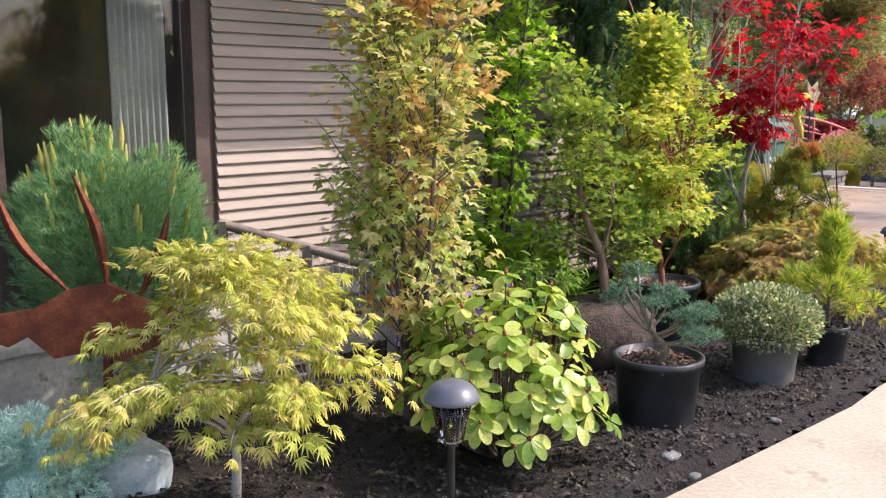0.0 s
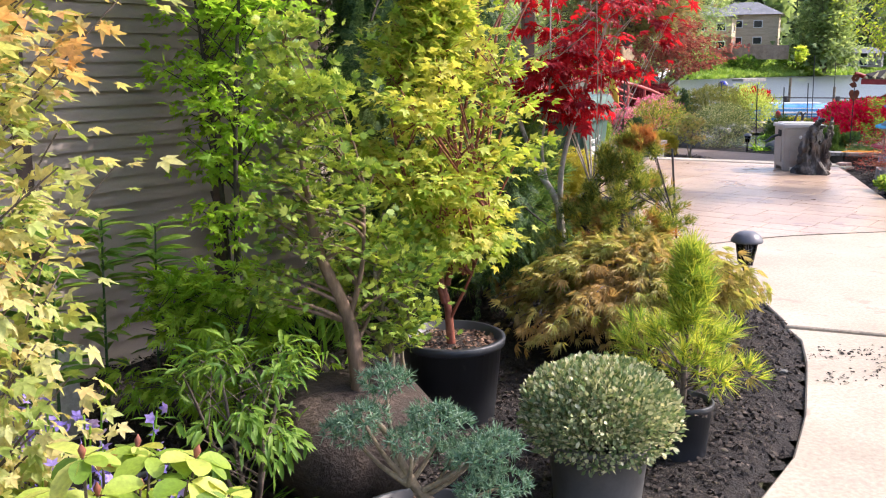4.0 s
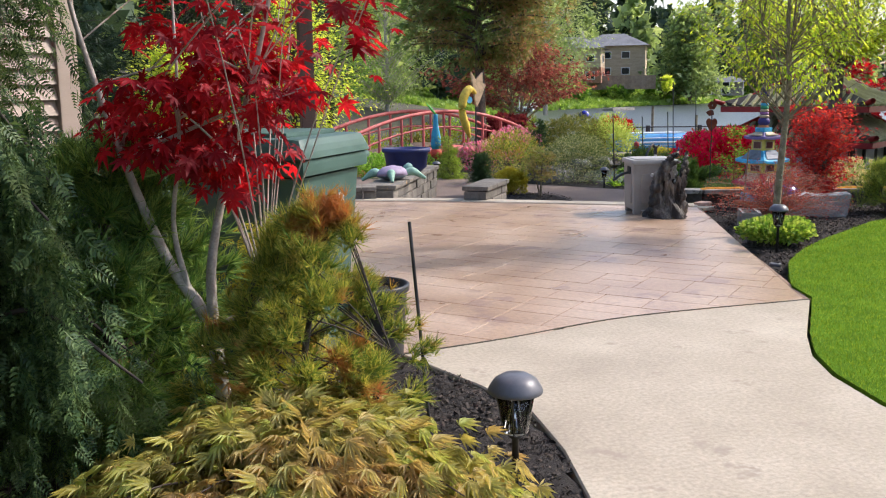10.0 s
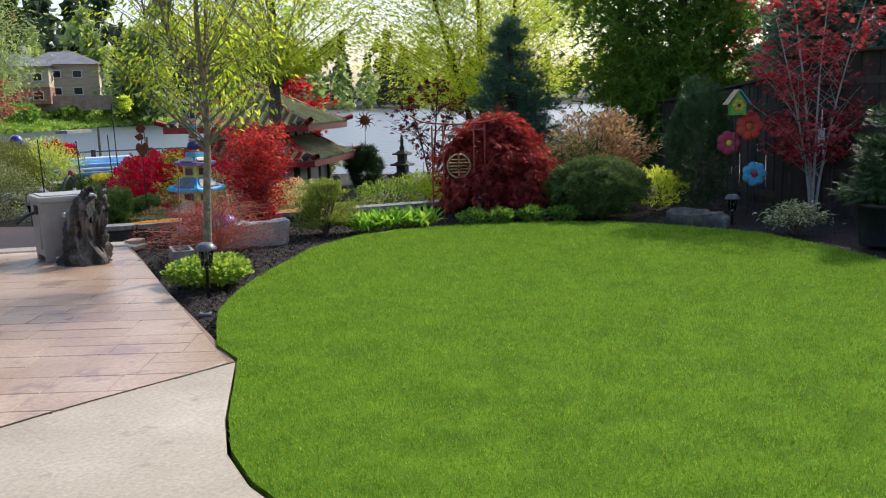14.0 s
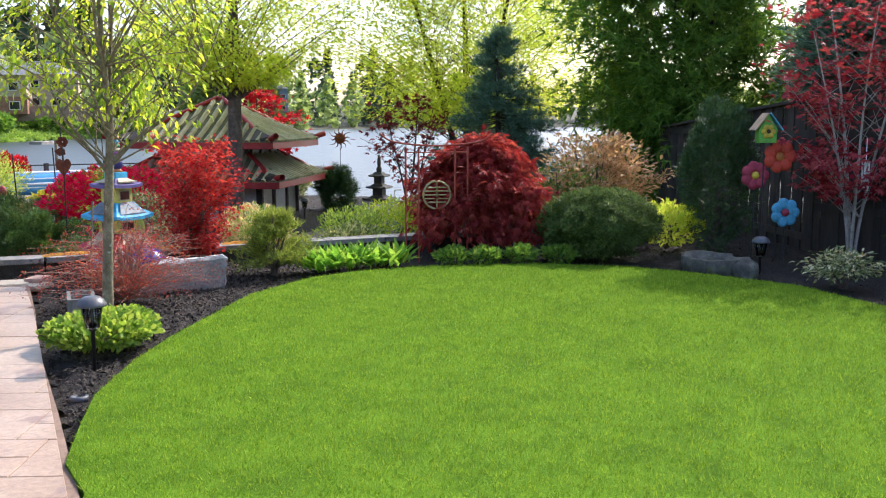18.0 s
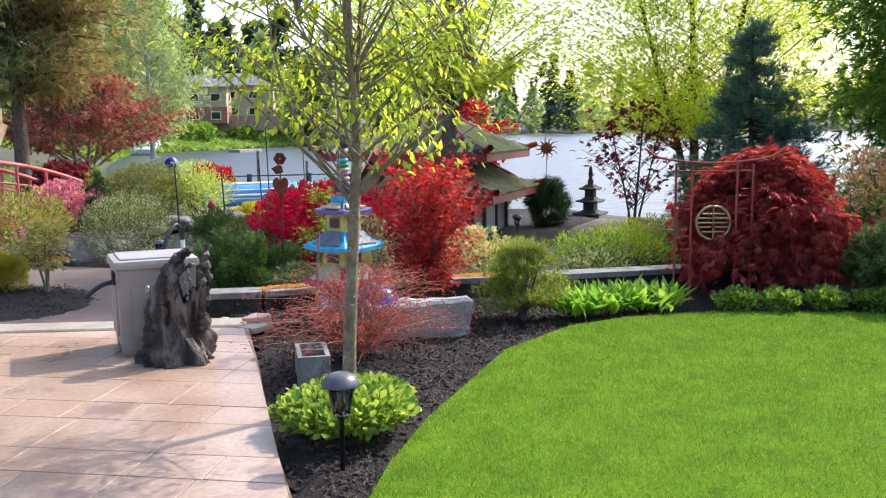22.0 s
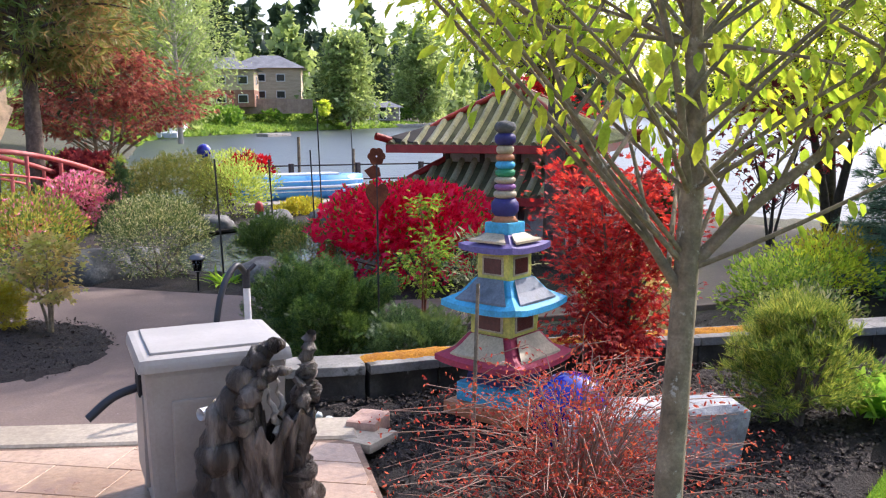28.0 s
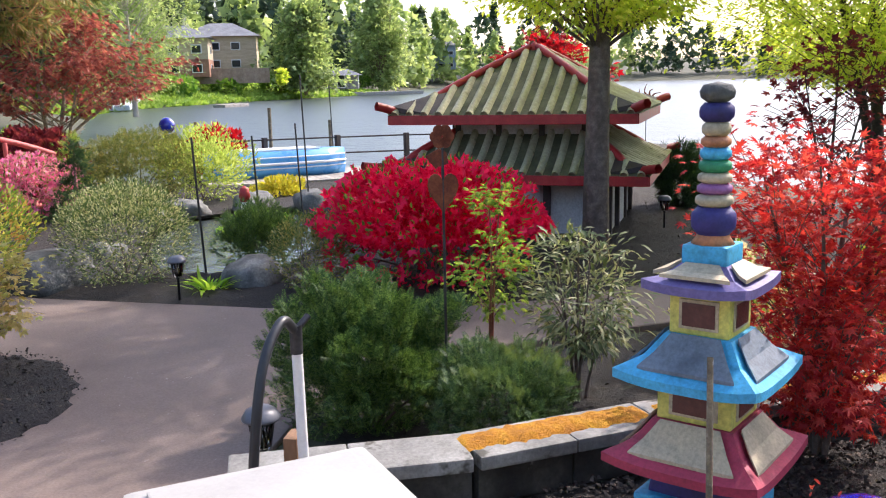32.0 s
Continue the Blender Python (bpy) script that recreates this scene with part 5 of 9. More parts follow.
barberry((9.05, 12.95, 0))
plant("scarlet_maple", "bright red upright maple by the mossy wall", "tree", (10.68, 14.2, 0), 1.34, 0.5, "maple7", L_REDB, BARK, z0=0.1, prof=lambda h: 0.5 + 0.6 * np.sin(2.6 * h), n=130, per=44, size=0.036, r0=0.018, rise=1.1, spread=0.055, flat=0.5, droop=0.4, stems=5, splay=0.25, seed=34, inner=0.3, rag=0.5)
plant("mugo_pine", "compact yellow-green mugo pine in the border", "shrub", (10.75, 13.05, 0), 0.6, 0.4, "needle2", L_MUGO, BARK, z0=0.08, prof=half, n=120, per=24, size=0.066, r0=0.016, rise=0.6, spread=0.03, droop=-0.7, seed=35, inner=0.5, stems=4, splay=0.2)
for i, (x, y) in enumerate(((11.15, 12.78), (11.4, 12.74), (11.65, 12.66), (11.9, 12.5))):
    tufted("perennial", "clump of bright green upright leaves", (x, y, 0), 85, 0.26, L_FRESH, "long", 0.09, 36 + i, 0.5, "perennials by the lawn")
plant("crimson_dome_maple", "dome of dark crimson laceleaf maple", "shrub", (13.38, 12.45, 0), 1.24, 0.84, "lace", L_DOME, BARK_DARK, z0=0.12, prof=half, n=300, per=34, size=0.09, r0=0.04, rise=0.1, arch=0.4, spread=0.06, flat=0.7, droop=0.9, seed=40, inner=0.5, low=0.3)
for i, (x, y) in enumerate(((12.5, 11.75), (12.8, 11.5), (13.05, 11.2), (12.25, 12.0))):
    shrub("coral_bells", "low blue-green mound at the lawn's edge", "plant", (x, y, 0), 0.19, 0.17, "round", L_MID, 350, 0.05, 41 + i, knobs=5, group="low mounds by the lawn")
shrub("juniper_mound", "rounded dark green conifer mound", "shrub", (13.7, 11.12, 0), 0.6, 0.7, "short", L_MOUND, 4600, 0.065, 46, knobs=24, bump=0.3)
shrub("golden_shrub", "yellow-green low shrub behind a mound", "shrub", (14.9, 10.9, 0), 0.4, 0.5, "oval", L_TREE2, 1200, 0.06, 47)
plant("tan_azalea", "azalea with dry salmon-tan leaves", "shrub", (15.4, 12.15, 0), 1.3, 0.75, "oval", L_TAN, BARK, z0=0.2, prof=dome, n=110, per=38, size=0.085, r0=0.02, rise=0.8, spread=0.09, flat=0.35, stems=5, splay=0.3, seed=48, droop=0.1)
plant("azalea", "green-leaved azalea in the border", "shrub", (14.9, 12.3, 0), 0.95, 0.6, "oval", L_MID, BARK, z0=0.15, prof=dome, n=60, per=34, size=0.06, r0=0.02, rise=0.8, spread=0.08, stems=4, splay=0.25, seed=49)
shrub("columnar_conifer", "dark columnar conifer by the fence", "shrub", (15.05, 10.35, 0), 0.4, 1.65, "spray", L_DARK, 2600, 0.1, 50, knobs=14)
plant("burgundy_maple", "red maple with pale stems before a dark fence", "tree", (15.35, 8.95, 0), 3.0, 0.95, "maple7", L_PINKR, BARK_PALE, z0=0.24, prof=lambda h: 0.6 + 0.45 * np.sin(3 * h), n=84, per=26, size=0.068, r0=0.024, rise=0.8, spread=0.09, flat=0.16, droop=0.45, stems=4, splay=0.5, seed=51, inner=0.3, branch=0.2)
nursery_pot((13.05, 7.5, 0), 0.24, 0.42, BLACKP, "black nursery pot with a conifer by the fence")
plant("potted_spruce", "dark green conifer in a black pot", "tree", (13.05, 7.5, 0.38), 0.95, 0.42, "spray", L_DARK, BARK, z0=0.05, prof=cone, n=90, per=34, size=0.09, r0=0.02, rise=0.3, spread=0.05, droop=0.1, seed=52, inner=0.35)
plant("variegated_shrub", "low shrub with pale variegated leaves", "shrub", (13.5, 8.5, 0), 0.3, 0.34, "oval", L_VAR, BARK, z0=0.3, prof=half, n=40, per=26, size=0.05, r0=0.01, rise=0.5, spread=0.05, flat=0.4, stems=4, splay=0.2, seed=53)
plant("variegated_maple", "small shrub with pale pinkish leaves", "shrub", (13.55, 6.35, 0), 0.95, 0.42, "oval", L_GREYG, BARK, z0=0.5, prof=dome, n=45, per=26, size=0.06, r0=0.012, rise=0.6, spread=0.06, flat=0.35, stems=3, splay=0.2, seed=54)
plant("blue_spruce", "dark blue-green spruce beyond the border", "tree", (16.95, 14.85, -0.5), 3.55, 1.55, "needle2", L_BLUEP, BARK_DARK, z0=0.05, prof=cone, n=340, per=40, size=0.13, r0=0.07, rise=-0.05, arch=-0.1, spread=0.06, flat=0.6, droop=0.0, seed=55, inner=0.4)
plant("spreading_maple", "large spreading tree in pale yellow-green spring leaf", "tree", (20.9, 18.5, -0.6), 8.0, 4.4, "fleck", L_TREE2, BARK_DARK, z0=0.26, prof=lambda h: 0.4 + 0.6 * np.sin(3.0 * h), n=330, per=260, size=0.09, r0=0.11, rise=0.5, arch=0.1, spread=0.42, flat=0.14, droop=0.15, stems=3, splay=1.8, seed=56, inner=0.3, branch=0.08, low=0.2, sides=5, start=0.3)
plant("lakeside_tree", "tall tree with fresh green leaves by the tea house", "tree", (14.85, 18.85, -0.4), 7.2, 2.3, "fleck", L_TREE2, BARK, z0=0.36, prof=egg, n=180, per=190, size=0.085, r0=0.15, rise=0.7, arch=0.05, spread=0.22, flat=0.3, droop=0.3, seed=57, inner=0.25, branch=0.09, low=0.3, sides=5)
plant("sparse_maple", "thin bare-branched maple with few dark red leaves", "tree", (18.5, 18.1, -0.5), 2.5, 1.0, "maple", L_BURG, BARK_DARK, z0=0.35, prof=dome, n=60, per=9, size=0.09, r0=0.03, rise=0.8, spread=0.08, stems=3, splay=0.5, seed=58, inner=0.3, branch=0.3)
plant("red_lakeside_maple", "red maple behind the tea house", "tree", (18.8, 23.0, -0.6), 2.9, 1.0, "maple", L_RED, BARK_DARK, z0=0.3, prof=dome, n=70, per=30, size=0.1, r0=0.04, rise=0.6, spread=0.12, flat=0.4, seed=59)
shrub("lakeside_pine", "dark bushy pine by the lake", "shrub", (18.9, 20.6, -0.6), 0.42, 1.05, "needle", L_DARK, 900, 0.16, 60, knobs=8, bump=0.35)
shrub("lakeside_shrub", "grey-green shrub by the lake", "shrub", (20.5, 24.0, -0.7), 0.7, 1.0, "oval", L_GREYG, 900, 0.1, 61, knobs=8, bump=0.35)
# lower border behind the wall
LOWB = ((12.75, 15.8, 0.5, 0.75, "cream", L_CREAM, L_FRESH), (13.9, 15.1, 0.5, 0.7, "gold", L_COVER, None), (14.9, 15.3, 0.55, 0.75, "gold", L_TREE, None), (15.3, 14.2, 0.55, 0.8, "green", L_FRESH, None), (13.2, 14.4, 0.4, 0.6, "gold", L_VARG, None), (16.2, 15.8, 0.5, 0.7, "gold", L_GOLD, None), (17.0, 13.2, 0.6, 0.9, "green", L_MID, None))
for i, (x, y, R, H, what, m, m2) in enumerate(LOWB):
    if what == "cream":
        shrub("cream_azalea", "azalea covered in cream flowers", "shrub", (x, y, gz(x, y)), R, H, "oval", m2, 900, 0.05, 62, extra=("petal", m, 700, 0.045))
    else:
        shrub("spirea", "loose %s shrub in the lower border" % ("yellow-leaved" if what == "gold" else "green"), "shrub", (x, y, gz(x, y)), R, H, "oval", m, 1500, 0.05, 63 + i, knobs=10, bump=0.35, group="shrubs of the lower border")

# ---- plants of the lower garden ----
shrub("crimson_azalea", "large azalea covered in crimson flowers", "shrub", (12.86, 19.25, -0.42), 1.08, 1.15, "oval", L_MID, 1500, 0.06, 80, knobs=26, bump=0.16, extra=("petal", L_AZA, 1200, 0.06))
_az = bpy.data.objects["crimson_azalea"]
r = np.random.default_rng(81)
d = unit(r.normal(size=(9000, 3)))
d[:, 2] = np.abs(d[:, 2])
cc = unit(r.normal(size=(44, 3)))
rad = 0.82 + 0.27 * np.max(np.clip(d @ cc.T, 0, 1) ** 30, axis=1)
part("blossom", foliage("blossom", d * rad[:, None] * [1.05, 1.05, 0.62] + [0, 0, 0.5], d + r.normal(0, 0.3, d.shape), d + r.normal(0, 0.5, d.shape), r.uniform(0.035, 0.055, len(d)), "petal", L_AZA), None, _az, "crimson blossom")
shrub("juniper", "feathery green juniper below the patio wall", "shrub", (10.08, 16.5, -0.42), 0.46, 0.84, "plume", L_JUNI, 6500, 0.085, 82, knobs=11, bump=0.62, lift=0.9)
shrub("juniper", "grey-green low conifer by the mossy wall", "shrub", (10.35, 15.75, -0.42), 0.36, 0.58, "plume", L_CEDAR, 3600, 0.06, 83, knobs=14, bump=0.3)
plant("pieris", "leafy shrub with pale green and cream leaves", "shrub", (11.25, 16.0, -0.42), 1.05, 0.42, "long", L_GREYG, BARK, z0=0.35, prof=dome, n=60, per=26, size=0.075, r0=0.012, rise=0.9, spread=0.06, stems=5, splay=0.2, seed=84, droop=0.4)
plant("small_green_maple", "small maple with yellow-green leaves below the wall", "tree", (10.95, 16.45, -0.42), 1.3, 0.28, "lace", L_COVER, BARK_RED, z0=0.4, prof=dome, n=26, per=22, size=0.042, r0=0.012, rise=0.9, spread=0.06, stems=2, splay=0.1, seed=85)
shrub("dwarf_rhododendron", "round shrub with cream-edged leaves beside the path", "shrub", (10.7, 21.45, -0.42), 0.62, 0.98, "oval", L_VARG, 7000, 0.034, 86, knobs=26, bump=0.25)
shrub("dark_azalea", "dark bronze small shrub before crimson flowers", "shrub", (11.85, 19.85, -0.42), 0.4, 0.7, "oval", L_BRONZ, 2400, 0.032, 87, knobs=14)
shrub("flame_azalea", "azalea with orange and yellow young leaves", "shrub", (9.35, 21.9, -0.42), 0.62, 1.05, "oval", L_CRYPT, 2600, 0.055, 88, knobs=14, bump=0.35)
shrub("flame_azalea", "golden shrub at the path bend", "shrub", (8.35, 19.35, -0.38), 0.3, 0.5, "short", L_GOLD, 900, 0.06, 89)
shrub("pink_azalea", "azalea covered in pink flowers", "shrub", (11.55, 27.1, -0.45), 0.72, 0.95, "oval", L_MID, 1500, 0.05, 90, knobs=16, extra=("petal", L_PINK, 1200, 0.05))
shrub("pink_azalea", "magenta azalea near the red bridge", "shrub", (9.9, 25.3, -0.45), 0.5, 0.75, "oval", L_MID, 900, 0.05, 91, knobs=14, extra=("petal", L_PINK, 520, 0.05))
shrub("lime_shrub", "lime-green leafy shrub by the pond", "shrub", (14.35, 26.9, -0.5), 0.8, 1.25, "oval", L_LIMES, 2600, 0.07, 92, knobs=12, bump=0.45, shell=0.5)
shrub("golden_conifer", "bronze-green round conifer by the pond", "shrub", (13.2, 27.1, -0.5), 0.9, 1.25, "plume", L_BRONZ, 3600, 0.1, 93, knobs=16, bump=0.3)
shrub("burgundy_shrub", "burgundy laceleaf maple by the pond", "shrub", (12.3, 29.4, -0.5), 0.85, 1.3, "lace", L_BURG, 2400, 0.1, 94)
shrub("red_shrub", "small red maple by the blue gazing ball", "shrub", (16.8, 31.3, -0.6), 0.8, 1.1, "maple", L_RED, 900, 0.12, 95, bump=0.4)
for i, (x, y, h, R) in enumerate(((8.5, 23.4, 1.35, 0.45), (11.9, 26.2, 1.55, 0.55), (7.3, 22.0, 0.75, 0.16), (8.0, 19.9, 0.85, 0.16), (12.6, 28.3, 1.6, 0.6))):
    plant("dwarf_conifer", "dark green dwarf conifer" + (" of column shape" if R < 0.2 else " of cone shape"), "shrub", (x, y, gz(x, y)), h, R, "needle2", L_DARK if i % 2 else L_HEM, BARK, z0=0.03, prof=cone if R > 0.2 else dome, n=70, per=26, size=0.085, r0=0.025, rise=0.1, spread=0.05, droop=0, seed=96 + i, inner=0.4, group="dwarf conifers of the lower garden")
plant("island_maple", "small crooked maple in the island bed", "tree", (8.75, 18.95, -0.36), 0.85, 0.36, "maple", L_LACEB, BARK_GREY, z0=0.35, prof=dome, n=36, per=22, size=0.05, r0=0.02, rise=0.5, spread=0.06, stems=3, splay=0.2, seed=101)
shrub("pond_pine", "small pine trained beside the pond", "shrub", (12.0, 21.05, -0.42), 0.45, 0.66, "needle2", L_JUNI, 1500, 0.08, 102, knobs=9, bump=0.5)
tufted("fern", "light green fern by the path", (11.1, 20.45, -0.4), 45, 0.32, L_LIME, "wide", 0.07, 103, 1.2)
for i, (x, y, R, H, m, lab) in enumerate(((7.2, 24.6, 0.7, 0.7, L_FRESH, "fresh green"), (8.2, 26.0, 0.7, 0.8, L_MID, "mid green"), (6.2, 26.4, 0.8, 0.7, L_BURG, "burgundy"), (13.4, 23.6, 0.45, 0.4, L_FRESH, "fresh green"), (15.6, 26.6, 0.5, 0.5, L_GOLD, "golden"),
                                        (13.0, 30.0, 0.9, 1.0, L_GOLD, "golden"), (10.3, 30.5, 1.2, 1.2, L_GOLD, "golden"), (8.0, 30.5, 1.1, 1.0, L_TREE2, "yellow-green"), (5.0, 29.5, 1.2, 1.5, L_RED, "red"), (3.0, 27.5, 1.3, 1.4, L_TAN, "orange-tan"), (9.4, 28.6, 0.9, 0.9, L_CRYPT, "orange"), (12.4, 33.0, 1.5, 1.3, L_LIME, "lime"))):
    shrub("garden_shrub", lab + " rounded shrub in the lower garden", "shrub", (x, y, gz(x, y)), R, H, "oval", m, 1500, 0.075, 110 + i, knobs=10, bump=0.35, group="shrubs of the lower garden")
plant("big_pine", "tall russet-green pine above the bridge", "tree", (11.4, 29.3, -0.5), 9.0, 2.9, "bough", L_RUSSET, BARK, z0=0.3, prof=egg, n=170, per=40, size=0.33, r0=0.19, rise=0.1, spread=0.26, flat=0.5, droop=0.1, seed=130, inner=0.25)
plant("spreading_red_maple", "spreading muted red laceleaf maple beside a pine", "tree", (13.4, 31.5, -0.6), 3.7, 2.5, "lace", L_MAUVE, BARK_GREY, z0=0.52, prof=half, n=110, per=44, size=0.11, r0=0.06, rise=0.5, spread=0.16, flat=0.3, seed=131, stems=4, splay=0.9, droop=0.5, rag=0.4)
for i, (x, y, H, R, m, lab) in enumerate(((3.5, 33.5, 8.0, 3.0, L_HAZED, "dark green conifer"), (-0.5, 33.0, 9.5, 3.2, L_HAZED, "dark green conifer"), (6.8, 34.0, 5.0, 2.2, L_TREE2, "yellow-green tree"), (3.2, 30.8, 3.6, 1.6, L_TREE2, "yellow-green tree"), (8.5, 37.0, 9.0, 2.6, L_MID, "mid green tree"), (-4, 30, 8, 3.0, L_DARK, "dark tree"), (6, 44, 12, 4.0, L_HAZED, "dark green conifer"))):
    plant("garden_tree", lab + " behind the lower garden", "tree", (x, y, -0.5), H, R, "bough" if m in (L_HAZED,) else "fleck", m, BARK_DARK, z0=0.15, prof=cone if m is L_HAZED else egg, n=110, per=36 if m is L_HAZED else 70, size=0.34 if m is L_HAZED else 0.13, r0=0.12, rise=0.2, spread=0.3, flat=0.5, seed=132 + i, group="trees behind the lower garden")
# right side
plant("bamboo_cedar", "dense dark green tree behind the fence", "tree", (20.4, 13.4, -0.5), 6.4, 1.9, "bough", L_MID, BARK_DARK, z0=0.1, prof=lambda h: 0.8 + 0.3 * np.sin(3 * h), n=300, per=46, size=0.26, r0=0.06, rise=0.6, spread=0.2, flat=0.6, seed=150, branch=0.12, stems=4, splay=0.8, droop=0.4)
plant("tall_conifer", "tall blue-green conifer behind a red maple", "tree", (18.0, 9.7, 0), 5.2, 1.1, "bough", L_BLUEP, BARK_DARK, z0=0.1, prof=lambda h: 1.05 - 0.8 * h, n=260, per=40, size=0.22, r0=0.08, rise=0.1, spread=0.13, seed=151, droop=0)
# the 13 m and 11.5 m tops are unseen, raised to shade the lawn
for i, (x, y, H, R) in enumerate(((20.5, 9.0, 7.5, 2.2), (22, 5.3, 13.0, 3.0), (20.5, 2.0, 11.5, 2.8), (23.5, 10.8, 6.5, 2.0), (21, -3, 7, 2.4))):
    plant("neighbour_tree", "dark conifer behind the fence", "tree", (x, y, 0), H, R, "bough", L_HAZED, BARK_DARK, z0=0.05, prof=cone, n=150, per=32, size=0.36, r0=0.12, rise=0.1, spread=0.28, seed=152 + i, droop=0.2, group="conifers behind the fence")

# ---- trees round the lake ----
plant("lakeside_birch", "bright green birch on the far bank", "tree", (26, 57.5, 0), 11.5, 3.0, "fleck", L_HAZE, BARK_PALE, z0=0.12, prof=egg, n=150, per=110, size=0.2, r0=0.16, rise=0.8, spread=0.6, flat=0.7, seed=160, droop=0.6)
plant("lakeside_birch", "fresh green tree on the far bank", "tree", (16.5, 60, 0), 12.5, 4.2, "fleck", L_HAZE, BARK_PALE, z0=0.1, prof=egg, n=150, per=110, size=0.2, r0=0.16, rise=0.8, spread=0.6, flat=0.7, seed=161, droop=0.6)
plant("willow", "pale green willow at the water's edge", "tree", (79, 124.5, -0.3), 13, 6.2, "dot", L_HAZE, BARK_GREY, z0=0.05, prof=lambda h: 1 - 0.75 * h, n=150, per=46, size=0.5, r0=0.25, rise=1.1, spread=0.7, flat=1.0, seed=162, droop=0.3, stems=5, splay=3)
plant("willow", "yellow-green willow at the water's edge", "tree", (113, 152, 0), 17, 6.5, "dot", L_HAZE, BARK_GREY, z0=0.05, prof=egg, n=140, per=46, size=0.6, r0=0.25, rise=1.1, spread=0.8, flat=1.0, seed=163, stems=4, splay=3)
plant("bank_shrub", "round shrub by the far house", "shrub", (71, 117.5, 1.2), 2.0, 1.0, "dot", L_TREE2, BARK, z0=0.05, prof=dome, n=30, per=20, size=0.3, r0=0.05, seed=164)


def far_woods():
    """The woods round the lake, as one mass of crowns."""
    r = np.random.default_rng(170)
    P, A, N, S = [], [], [], []
    spots = []
    for x, y, n, w, h0, h1 in ((60, 150, 26, 26, 10, 22), (95, 185, 26, 30, 12, 24), (30, 110, 16, 22, 9, 18), (5, 85, 16, 22, 8, 16), (-20, 60, 16, 20, 8, 15), (150, 215, 26, 40, 10, 20)):
        for _ in range(n):
            spots.append((x + r.normal(0, w * 0.6), y + r.normal(0, w * 0.35), r.uniform(h0, h1), r.uniform(2.6, 5)))
    mid = np.array([180.0, 40.0])
    shore = np.array(LAKE[8:15], float)
    for p, q in zip(shore, shore[1:]):          # the far shore
        for u in np.arange(0, 1, 5.5 / np.linalg.norm(q - p)):
            c = p + (q - p) * u
            c = c + (c - mid) / np.linalg.norm(c - mid) * r.uniform(3, 28)
            spots.append((c[0], c[1], r.uniform(9, 26), r.uniform(5, 9)))
    for k in range(60):
        spots.append((70 + 200 * k / 60 + r.normal(0, 8), -95 - 85 * k / 60 - r.uniform(0, 30), r.uniform(8, 16), r.uniform(4, 7)))
    for x, y, h, w in spots:
        z = gz(x, y)
        if z < LAKE_Z:
            continue
        n = 150
        u = r.uniform(0, 1, n)
        con = r.uniform() < 0.4
        rad = w * (0.55 if con else 1.0) * (1.05 - u if con else np.sin(np.pi * np.clip(u, 0.05, 0.97) ** 0.8)) * np.sqrt(r.uniform(0.2, 1, n))
        a = r.uniform(0, 2 * np.pi, n)
        P.append(np.stack([x + rad * np.cos(a), y + rad * np.sin(a), z + h * (0.03 + u * 0.97)], -1))
        S.append(r.uniform(0.7, 1.5, n) * (0.6 + h / 22))
    P, S = np.concatenate(P), np.concatenate(S)
    n = len(P)
    k = r.uniform(size=n)
    groups = np.array_split(np.arange(n), 40)
    pick = np.zeros(n, bool)
    for i, g in enumerate(groups):
        pick[g] = i % 5 in (0, 3)
    for nm, sel, m in (("far_woods", ~pick, L_HAZE), ("far_conifers", pick, L_HAZED)):
        q = P[sel]
        solo(nm, foliage(nm, q, r.normal(0, 1, q.shape), r.normal(0, 1, q.shape), S[sel], "clump", m), None, "distant woods round the lake", "woods", kind="stuff")


far_woods()

# ---- lower garden ground ----
POND = [(11.2, 21.7), (11.7, 21.05), (12.4, 21.2), (13.2, 21.9), (14.0, 23.2), (14.7, 24.6), (14.0, 25.1), (13.0, 24.9), (12.1, 24.0), (11.5, 22.8)]
FAR_BED = [(9.75, 21.2), (10.6, 20.0), (11.05, 19.35), (12, 18.35), (13.2, 17.7), (15, 17.5), (16.9, 18.3), (18.8, 19.8), (20.5, 20.6), (22, 22), (20, 27), (17, 29), (13, 31), (8, 30), (7, 25), (8.8, 23.2)]
NEAR_BED = [(8.9, 15.45), (9.15, 16.3), (10.5, 17.4), (12.4, 16.9), (14.4, 16.1), (17.0, 16.6), (20.5, 18.6), (22.5, 16), (18.7, 12.6), (16.5, 12.1), (14.6, 12.8), (13.2, 13.5), (12.2, 13.98), (11.02, 14.58), (10.2, 14.9), (9.41, 15.2)]
bed("planting_bed", FAR_BED, -0.41, "mulched bed of shrubs in the lower garden", (POND,), 0.2, chips=6000)
bed("planting_bed", NEAR_BED, -0.41, "mulched bed below the mossy wall", (), 0.16, chips=5000)
a = np.linspace(0, 2 * np.pi, 25)[:-1]
bed("planting_bed", [(8.25 + 0.98 * math.cos(t), 18.75 + 1.15 * math.sin(t)) for t in a], -0.37, "kidney-shaped mulch bed beside the path", (), 0.09, chips=3500, mound=0.05)
solo("pond", prism(POND, -0.62, -0.46), POND_WATER, "small dark garden pond", "pond", kind="structure")


